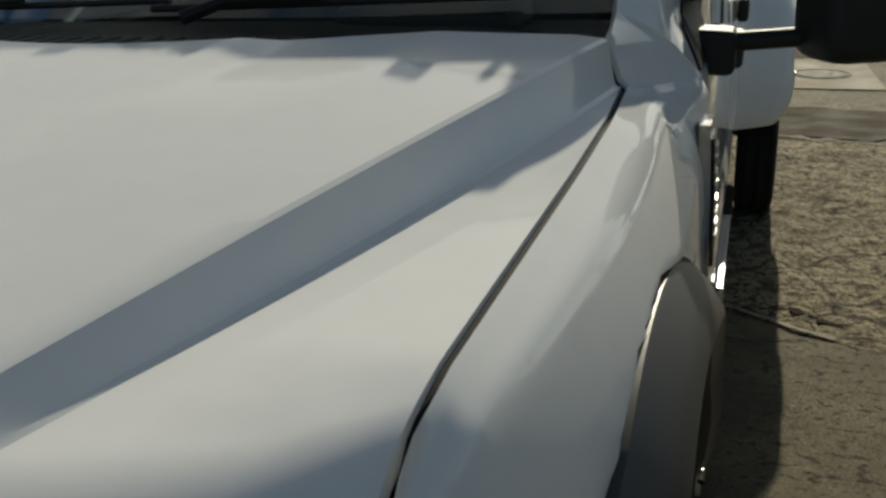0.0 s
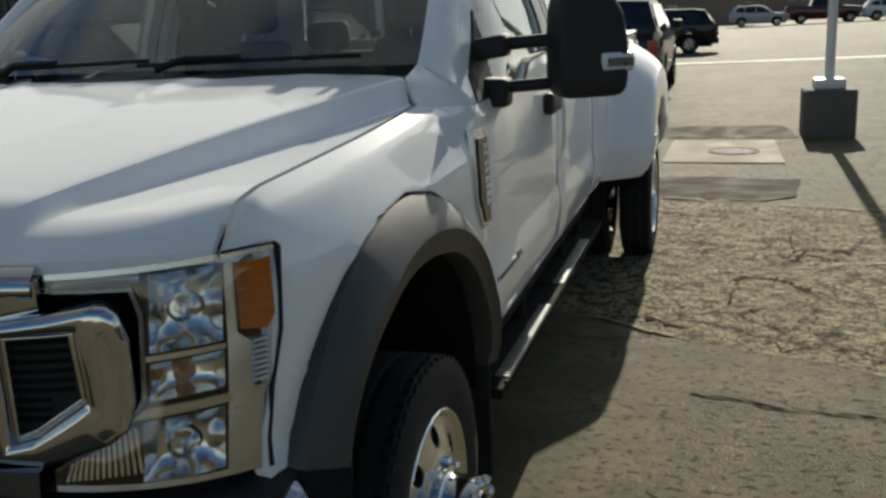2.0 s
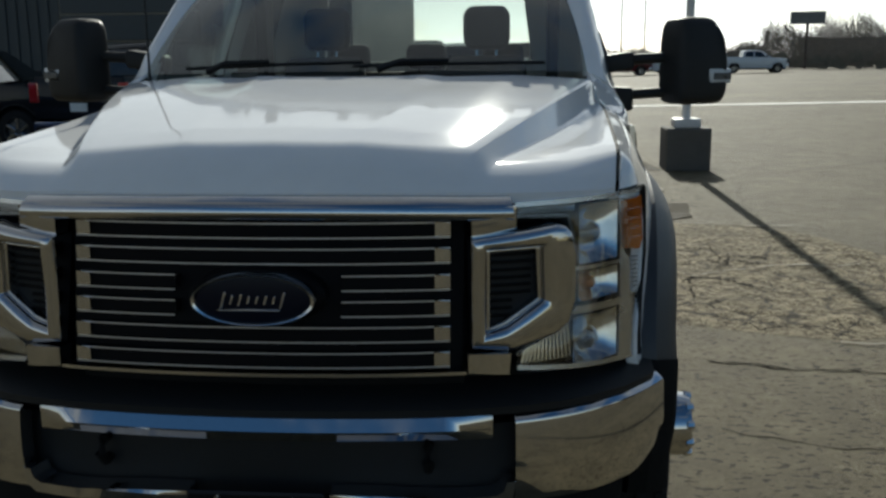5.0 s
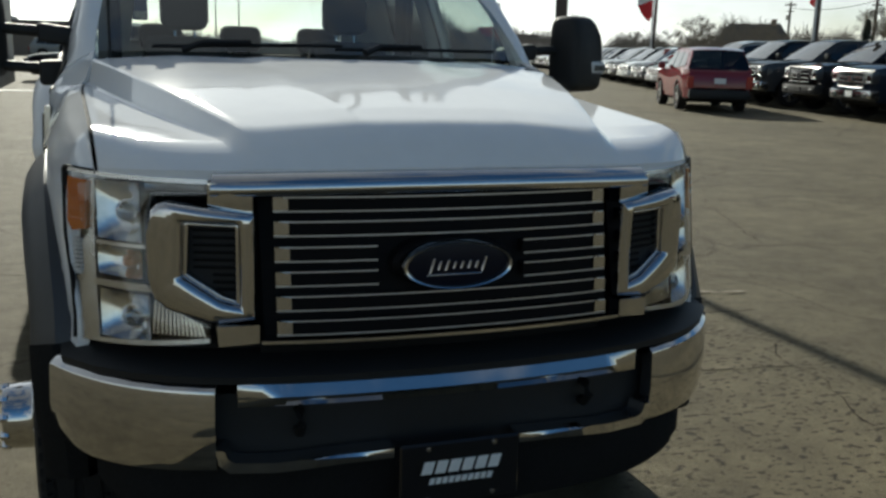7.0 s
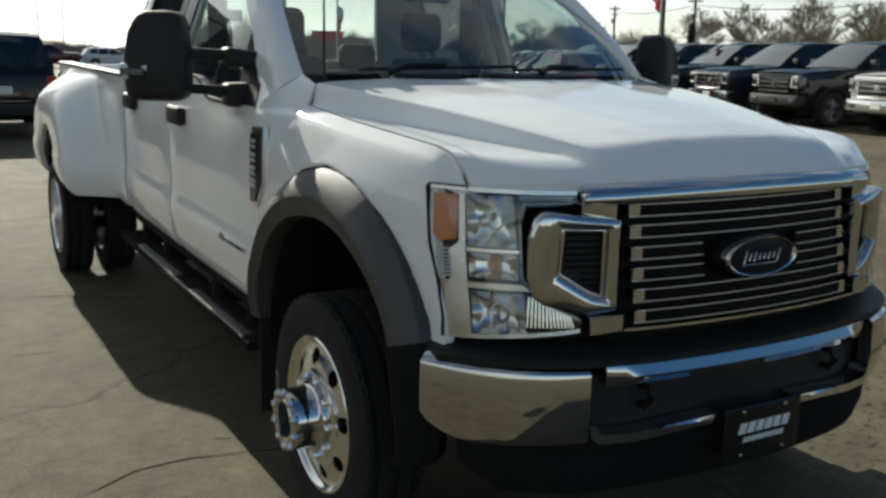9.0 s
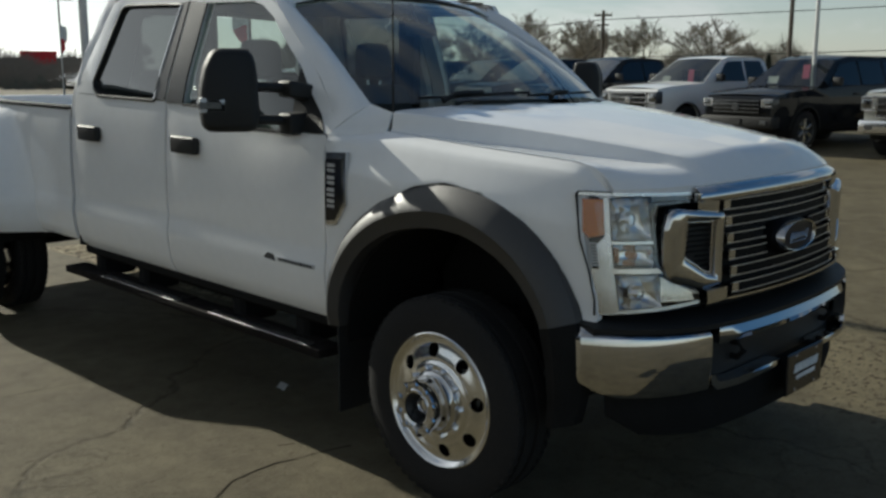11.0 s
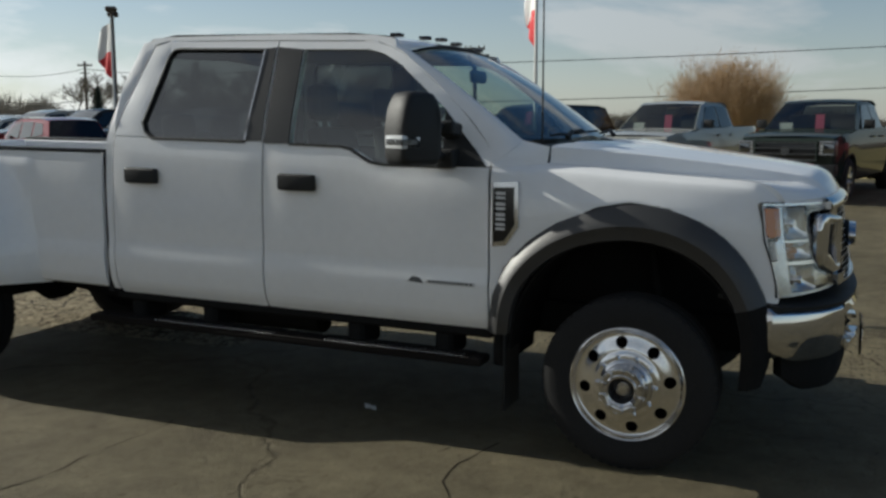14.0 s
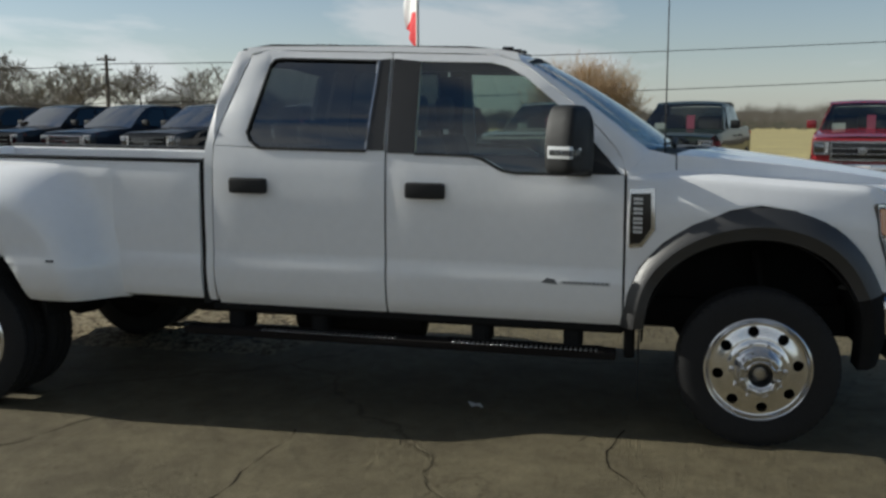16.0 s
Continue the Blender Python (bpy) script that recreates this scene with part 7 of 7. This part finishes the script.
for x, w in ((-3.3, 0.10), (-1.6, 0.24)):
    part("pilaster", boxb(x - w, x + w, -0.16, -0.01, 0, 6.15, bev=0.02), M_PALEWALL, sb, "pale upright trim on the dark wall")
part("wall_light", boxb(-3.2, -2.9, -0.3, -0.05, 4.2, 4.5, bev=0.04), M_PALEWALL, sb)

# far block building
fb = thing("far_building", pose(-2.6, 96, 0), "tan block building across the lot", "building")
part("wall", boxb(-6, 4.6, 0, 9, 0, 3.0), M_TANWALL, fb)
part("roof_edge", boxb(-6.1, 4.7, -0.15, 9.1, 3.0, 3.25), M_ROOFING, fb)
part("low_wing", boxb(-16, -6, 1, 8, 0, 3.6), M_PALEWALL, fb)
for k in range(4):
    w_ = part("window", boxb(-15 + k * 2.3, -13.6 + k * 2.3, 0.93, 1.0, 1.0, 2.4, bev=0.02), M_DGLASS, fb)
part("door", boxb(-2, -1, -0.06, 0.0, 0.0, 2.1, bev=0.01), M_PALEWALL, fb)
sg = part("sign", boxb(4.8, 6.2, -0.2, 0.1, 3.6, 6.0, bev=0.05), M_SIGNBLUE, fb, "dark blue sign board")
part("sign_panel", boxb(4.95, 6.05, -0.24, -0.2, 3.8, 4.4, bev=0.02), M_PALEWALL, sg)


def house(x, y, turn, w, d, h, r, label):
    ob = thing("house", standing(pose(x, y, 0, 0, 0, turn)), label, "house")
    part("wall", boxb(-w / 2, w / 2, -d / 2, d / 2, 0, h), M_PALEWALL, ob)
    bm = bmesh.new()
    vs = [bm.verts.new(p) for p in ((-w / 2 - 0.5, -d / 2 - 0.5, h), (w / 2 + 0.5, -d / 2 - 0.5, h), (w / 2 + 0.5, d / 2 + 0.5, h), (-w / 2 - 0.5, d / 2 + 0.5, h), (-w / 2 + 1.8, 0, h + r), (w / 2 - 1.8, 0, h + r))]
    for f in ((0, 1, 5, 4), (2, 3, 4, 5), (1, 2, 5), (3, 0, 4), (3, 2, 1, 0)):
        bm.faces.new([vs[i] for i in f])
    bmesh.ops.recalc_face_normals(bm, faces=bm.faces[:])
    rf = part("roof", bm, M_ROOFING, ob, smooth=0)
    part("chimney", boxb(w / 4 - 0.4, w / 4 + 0.4, -0.4, 0.4, h + r * 0.4, h + r + 0.7), M_TANWALL, rf)
    for k in range(3):
        part("window", boxb(-w / 2 + 1.2 + k * w / 3.4, -w / 2 + 2.4 + k * w / 3.4, -d / 2 - 0.05, -d / 2, 1.0, 2.2), M_DGLASS, ob)
    return ob


house(92.5, 119.4, -37, 11, 8, 2.8, 3.6, "house with dark hipped roof among bare trees")

# long store front in the far distance
st = thing("far_store", standing(pose(62, 164, 0, 0, 0, -8)), "long low store building in the distance", "building")
part("wall", boxb(-14, 14, 0, 16, 0, 4.0), M_CONCRETE, st)
part("roof_edge", boxb(-14.3, 14.3, -0.3, 16.3, 4.0, 4.5), M_ROOFING, st)
part("sign_band", boxb(3, 9, -0.4, 0, 3.2, 5.6), M_FLAGRED, st, "red sign band")
for k in range(5):
    part("window", boxb(-13 + k * 5.4, -9.4 + k * 5.4, -0.1, 0.02, 0.5, 2.6), M_DGLASS, st)


def flagpole(x, y, h, turn, group="flag poles", wave=0.0):
    ob = thing("flag_pole", standing(pose(x, y, 0, 0, 0, turn)), "slim pole with hanging red and white banner", "flag pole", group)
    part("pole", tube([(0, 0, 0), (0, 0, h)], [0.055, 0.035], 10), M_GALV, ob)
    for nm, z0, z1, mt in (("banner", h - 1.15, h - 0.15, M_FLAGWHITE), ("banner_tip", h - 1.95, h - 1.15, M_FLAGRED)):
        def fp(i, j, z0=z0, z1=z1, nm=nm):
            z = z0 + (z1 - z0) * j
            wd = 0.72 if nm == "banner" else 0.10 + 0.62 * j
            u = i * wd
            return Vector((0.05 + u, 0.07 * math.sin(u * 9 + z * 3 + wave) * i, z + 0.10 * math.sin(u * 6 + wave) * i - 0.25 * i * i))
        part(nm, thick(grid(fp, 12, 10), 0.004), mt, ob)
    return ob


flagpole(16.9, 6.1, 5.35, 35)


def light_pole(x, y, h, turn):
    ob = thing("street_lamp", standing(pose(x, y, 0, 0, 0, turn)), "tall dark lamp post with twin flat heads", "street lamp", "lot lamps")
    part("pole", tube([(0, 0, 0), (0, 0, h)], [0.09, 0.06], 10), M_DARKPOLE, ob)
    part("cross_arm", boxb(-0.8, 0.8, -0.04, 0.04, h - 0.05, h + 0.03), M_DARKPOLE, ob)
    for s in (-1, 1):
        part("lamp_head", boxb(s * 0.85 - 0.35, s * 0.85 + 0.35, -0.2, 0.2, h - 0.02, h + 0.12, bev=0.04), M_DARKPOLE, ob)


for x, y, h, turn in ((22.5, 24.1, 5.45, 40), (25.3, 39.0, 6.2, 20), (28.6, 68.0, 7.0, 10), (11.0, 104.0, 8.0, 0), (14.0, 108.0, 8.0, 0)):
    light_pole(x, y, h, turn)
for x, y, h, turn, wv in ((22.25, 23.95, 5.2, 78, 1.3), (24.9, 38.6, 5.1, 150, 2.2), (28.4, 67.6, 5.3, 30, 3.0)):
    flagpole(x, y, h, turn, wave=wv)


def utility_pole(x, y, h, turn):
    ob = thing("utility_pole", standing(pose(x, y, 0, 0, 0, turn)), "weathered wooden utility pole with crossarm", "utility pole", "utility poles")
    part("pole", tube([(0, 0, 0), (0, 0, h)], [0.16, 0.11], 10), M_DARKPOLE, ob)
    part("cross_arm", boxb(-0.62, 0.62, -0.06, 0.06, h - 0.40, h - 0.28), M_DARKPOLE, ob)
    part("cross_arm", boxb(-0.40, 0.40, -0.05, 0.05, h - 1.05, h - 0.95), M_DARKPOLE, ob)
    for s in (-0.56, -0.25, 0.25, 0.56):
        part("insulator", lathe(((0.05, h - 0.28), (0.06, h - 0.21), (0.03, h - 0.13), (0, h - 0.12)), 8, "z", center=(s, 0, 0)), M_PALEWALL, ob)
    part("transformer", lathe(((0, h - 1.95), (0.15, h - 1.95), (0.16, h - 1.45), (0.10, h - 1.38), (0, h - 1.36)), 12, "z", center=(0.26, 0, 0)), M_GALV, ob)


UP = ((60.0, 61.0, 6.9), (53.8, 36.9, 6.0), (70.0, -32.0, 8.4), (76.0, -72.0, 8.4), (70.0, 84.0, 7.4))
for x, y, h in UP:
    utility_pole(x, y, h, 118)
for (xa, ya, ha), (xb, yb, hb) in ((UP[0], UP[1]), (UP[1], UP[2]), (UP[2], UP[3]), (UP[4], UP[0])):
    for off in (-0.35, -3.0):
        pts = [(xa + (xb - xa) * k / 16, ya + (yb - ya) * k / 16, ha + off + (hb - ha) * k / 16 - 0.9 * 4 * (k / 16) * (1 - k / 16) * 0.5) for k in range(17)]
        tagged(part("power_line", tube(pts, 0.028, 5), M_SEAM), label="dark sagging power line between poles", category="power line", group="power lines")

# short service pole behind the row
sp_ = thing("utility_pole", standing(pose(33.3, 14.0, 0, 0, 0, 115)), "slim dark service pole with a short crossarm", "utility pole", "utility poles")
part("pole", tube([(0, 0, 0), (0, 0, 4.66)], [0.10, 0.08], 10), M_DARKPOLE, sp_)
part("cross_arm", boxb(-0.44, 0.44, -0.04, 0.04, 4.56, 4.64, bev=0.01), M_DARKPOLE, sp_)
for x in (-0.4, -0.18, 0.18, 0.4):
    part("insulator", lathe(((0.035, 4.64), (0.045, 4.68), (0.02, 4.74), (0, 4.745)), 8, "z", center=(x, 0, 0)), M_DARKPOLE, sp_)
part("brace", tube([(-0.30, 0, 4.56), (0, 0, 4.28), (0.30, 0, 4.56)], 0.018, 5), M_DARKPOLE, sp_)

# oval sign on a pylon
sn = thing("pylon_sign", standing(pose(32.5, 64.0, 0, 0, 0, -28)), "plain blue oval sign on a dark pylon", "sign")
part("pylon", boxb(-0.45, 0.45, -0.3, 0.3, 0, 5.6, bev=0.03), M_DARKPOLE, sn)
ov = bmesh.new()
rows = []
for f, d in ((0.96, 0.25), (1.0, 0.2), (1.0, -0.2), (0.96, -0.25)):
    rows.append([ov.verts.new((1.75 * f * math.cos(2 * math.pi * k / 48), d, 6.3 + 0.78 * f * math.sin(2 * math.pi * k / 48))) for k in range(48)])
for a, b in zip(rows, rows[1:]):
    for k in range(48):
        ov.faces.new((a[k], a[(k + 1) % 48], b[(k + 1) % 48], b[k]))
ov.faces.new(rows[0])
ov.faces.new(rows[-1][::-1])
bmesh.ops.recalc_face_normals(ov, faces=ov.faces[:])
part("oval_board", ov, M_SIGNBLUE, sn, "dark blue oval board")
bs = thing("board_sign", standing(pose(31.0, 105.0, 0, 0, 0, -20)), "small dark board sign on a post", "sign")
part("post", boxb(-0.15, 0.15, -0.1, 0.1, 0, 5.0), M_DARKPOLE, bs)
part("board", boxb(-1.8, 1.8, -0.15, 0.15, 4.8, 6.1, bev=0.03), M_LAMPDARK, bs)

# grass beyond the row
def grass_field():
    """The field's sheet, cut where the lot stops rising so that it lies on the ground all over."""
    edge = ragged([(-10, -160), (18.5, -30), (21.0, 0.5), (22.5, 9.0), (30.0, 12.0), (42.0, 40.0), (62.0, 110.0), (300, 900), (900, 900), (900, -160)], 0.15, 2.0, 9)
    bm = bmesh.new()
    bm.faces.new([bm.verts.new((x, y, 0)) for x, y in edge])
    for x in (2.0, 12.0, 20.0, 22.0, 24.0, 26.0, 40.0, 90.0):
        bmesh.ops.bisect_plane(bm, geom=bm.verts[:] + bm.edges[:] + bm.faces[:], plane_co=(x, 0, 0), plane_no=(1, 0, 0), dist=1e-5)
    for v in bm.verts:
        v.co.z = gz(v.co.x, v.co.y) + 0.015
    bmesh.ops.recalc_face_normals(bm, faces=bm.faces[:])
    return bm


tagged(part("grass_field", grass_field(), M_GRASS, smooth=0), label="dry yellow-green grass field beyond the row", category="grass", kind="structure")


# bare trees
def bare_tree(seed, h, spread, stems, mat_trunk, mat_twig, name="tree", label="leafless tree with fine grey twigs", m=None, up=0.55):
    rnd = random.Random(seed)
    ob = thing(name, standing(m), label, "tree" if name == "tree" else "bush", "bare trees")
    wood, twig = bmesh.new(), bmesh.new()

    def limb(p, d, length, r, depth):
        q = p
        pts, rad = [p], [r]
        for k in range(3):
            d = (d + Vector((rnd.gauss(0, 0.16), rnd.gauss(0, 0.16), rnd.gauss(0.03, 0.10)))).normalized()
            q = q + d * (length / 3)
            pts.append(q)
            rad.append(r * (1 - 0.18 * (k + 1)))
        tube(pts, rad, 6 if depth < 2 else (4 if depth < 3 else 3), wood if depth < 3 else twig)
        if depth >= 5:
            return
        n = (3, 4, 4, 4, 3)[depth]
        for k in range(n):
            f = rnd.uniform(0.35, 1.0) if depth else rnd.uniform(0.45, 1.0)
            at = pts[min(3, int(f * 3))].lerp(pts[min(3, int(f * 3) + 1)], f * 3 % 1)
            a = rnd.uniform(0, 2 * math.pi)
            out = Vector((math.cos(a), math.sin(a), rnd.uniform(0.0, up)))
            nd = (d * rnd.uniform(0.6, 1.0) + out * spread).normalized()
            limb(at, nd, length * rnd.uniform(0.55, 0.78), max(h * (0.0028 if stems == 1 else 0.0009), rad[-1] * 0.62), depth + 1)

    for k in range(stems):
        a = 2 * math.pi * k / max(1, stems) + rnd.uniform(-0.4, 0.4)
        lean = 0.0 if stems == 1 else 0.55
        limb(Vector((0.12 * math.cos(a) * (stems > 1), 0.12 * math.sin(a) * (stems > 1), 0)), Vector((lean * math.cos(a), lean * math.sin(a), 1)).normalized(), h * 0.40, h * (0.022 if stems == 1 else 0.012), 0 if stems == 1 else 1)
    part("trunk", wood, mat_trunk, ob)
    part("crown", twig, mat_twig, ob)
    return ob


trees = [bare_tree(3, 7.2, 0.75, 1, M_BARK, M_TWIG, m=pose(63, 33, 0)), bare_tree(8, 6.4, 0.9, 1, M_BARK, M_TWIG, m=pose(58, 52, 0)), bare_tree(14, 8.0, 0.62, 1, M_BARK, M_TWIG, m=pose(70, 44, 0))]
bare_tree(21, 3.9, 0.42, 64, M_WILLOW, M_WILLOW, "bush", "leafless tan willow bush with upright twigs", pose(24.5, 2.5, 0), up=0.9)
bare_tree(22, 1.5, 0.5, 26, M_WILLOW, M_WILLOW, "bush", "low leafless bush with tan twigs", pose(26.0, 0.6, 0), up=0.9)
spots = ((55, 55), (63, 50), (66, 46), (58, 47), (61, 57), (72, 58), (78, 50), (90, 64), (96, 47), (84, 84), (60, 43), (68, 38), (64, 92), (56, 84), (58, 112), (62, 118), (72, 120), (53, 49), (57, 44), (63, 41), (74, 54), (70, 50), (80, 57))
for k, (x, y) in enumerate(spots):
    c = copy_thing(trees[k % 3], standing(pose(x, y, 0, 0, 0, rnd.uniform(0, 360))))
    f = rnd.uniform(0.80, 1.20)
    c.scale = (f, f, f)


def conifer(x, y, h):
    ob = thing("evergreen_tree", standing(pose(x, y, 0)), "dark evergreen tree with ragged outline", "tree", "evergreens")
    part("trunk", tube([(0, 0, 0), (0, 0, h * 0.95)], [h * 0.025, h * 0.006], 6), M_BARK, ob)
    r2 = random.Random(int(x * 7 + y))
    bm = bmesh.new()
    for k in range(650):
        f = r2.random() ** 0.7
        z = h * (0.12 + 0.88 * f)
        rr = h * 0.23 * (1 - f) * r2.uniform(0.4, 1.1) + 0.05
        a = r2.uniform(0, 2 * math.pi)
        p = Vector((rr * math.cos(a), rr * math.sin(a), z))
        t = Vector((math.cos(a), math.sin(a), -0.35)) * h * 0.05
        s_ = Vector((-math.sin(a), math.cos(a), 0.2)) * h * 0.022
        bm.faces.new([bm.verts.new(p - s_), bm.verts.new(p + t), bm.verts.new(p + s_), bm.verts.new(p - t * 0.5 + Vector((0, 0, h * 0.02)))])
    part("crown", bm, M_EVERGREEN, ob, smooth=0)


for x, y, h in ((45.4, 46.2, 3.9), (69, 35.5, 3.6), (72, 33.0, 3.2)):
    conifer(x, y, h)

# distant scrub and woods: many slanting twigs over low clumps, with an uneven top
r3 = random.Random(77)
for nm, count, mt, lab in (("distant_woods", 130000, M_TWIG, "grey-brown bare woods along the horizon"), ("distant_scrub", 9000, M_SCRUB, "dull green scrub under the distant woods")):
    verts, faces = [], []
    for k in range(count):
        az = radians(r3.uniform(-14, 118))
        far = az > radians(72)
        dist = r3.uniform(150, 260) if far else r3.uniform(105, 175)
        x, y = dist * math.sin(az), dist * math.cos(az)
        top = 3.4 + 1.9 * math.sin(az * 23 + 1.3 * math.sin(az * 7)) + 1.1 * math.sin(az * 61) + 0.6 * math.sin(az * 170)
        top = (top + 1.2) * (0.4 if az < radians(14) else (0.6 if far else 0.80))
        tx, ty = -math.cos(az), math.sin(az)
        if nm == "distant_woods":
            z0 = r3.uniform(0, 0.9) * top
            ln, w, lean = r3.uniform(0.5, 1.5), r3.uniform(0.012, 0.045), r3.gauss(0, 0.6)
        else:
            z0 = r3.uniform(-0.3, 0.22) * top
            ln, w, lean = r3.uniform(0.4, 1.0), r3.uniform(0.25, 0.7), r3.gauss(0, 0.4)
        z0 += gz(x)
        i = len(verts)
        verts += [(x - tx * w, y - ty * w, z0), (x + tx * w, y + ty * w, z0), (x + tx * (lean + w * 0.3), y + ty * (lean + w * 0.3), z0 + ln), (x + tx * (lean - w * 0.3), y + ty * (lean - w * 0.3), z0 + ln)]
        faces.append((i, i + 1, i + 2, i + 3))
    me = bpy.data.meshes.new(nm)
    me.from_pydata(verts, [], faces)
    me.materials.append(mt)
    tagged(new(nm, me), label=lab, category="woods", kind="stuff")
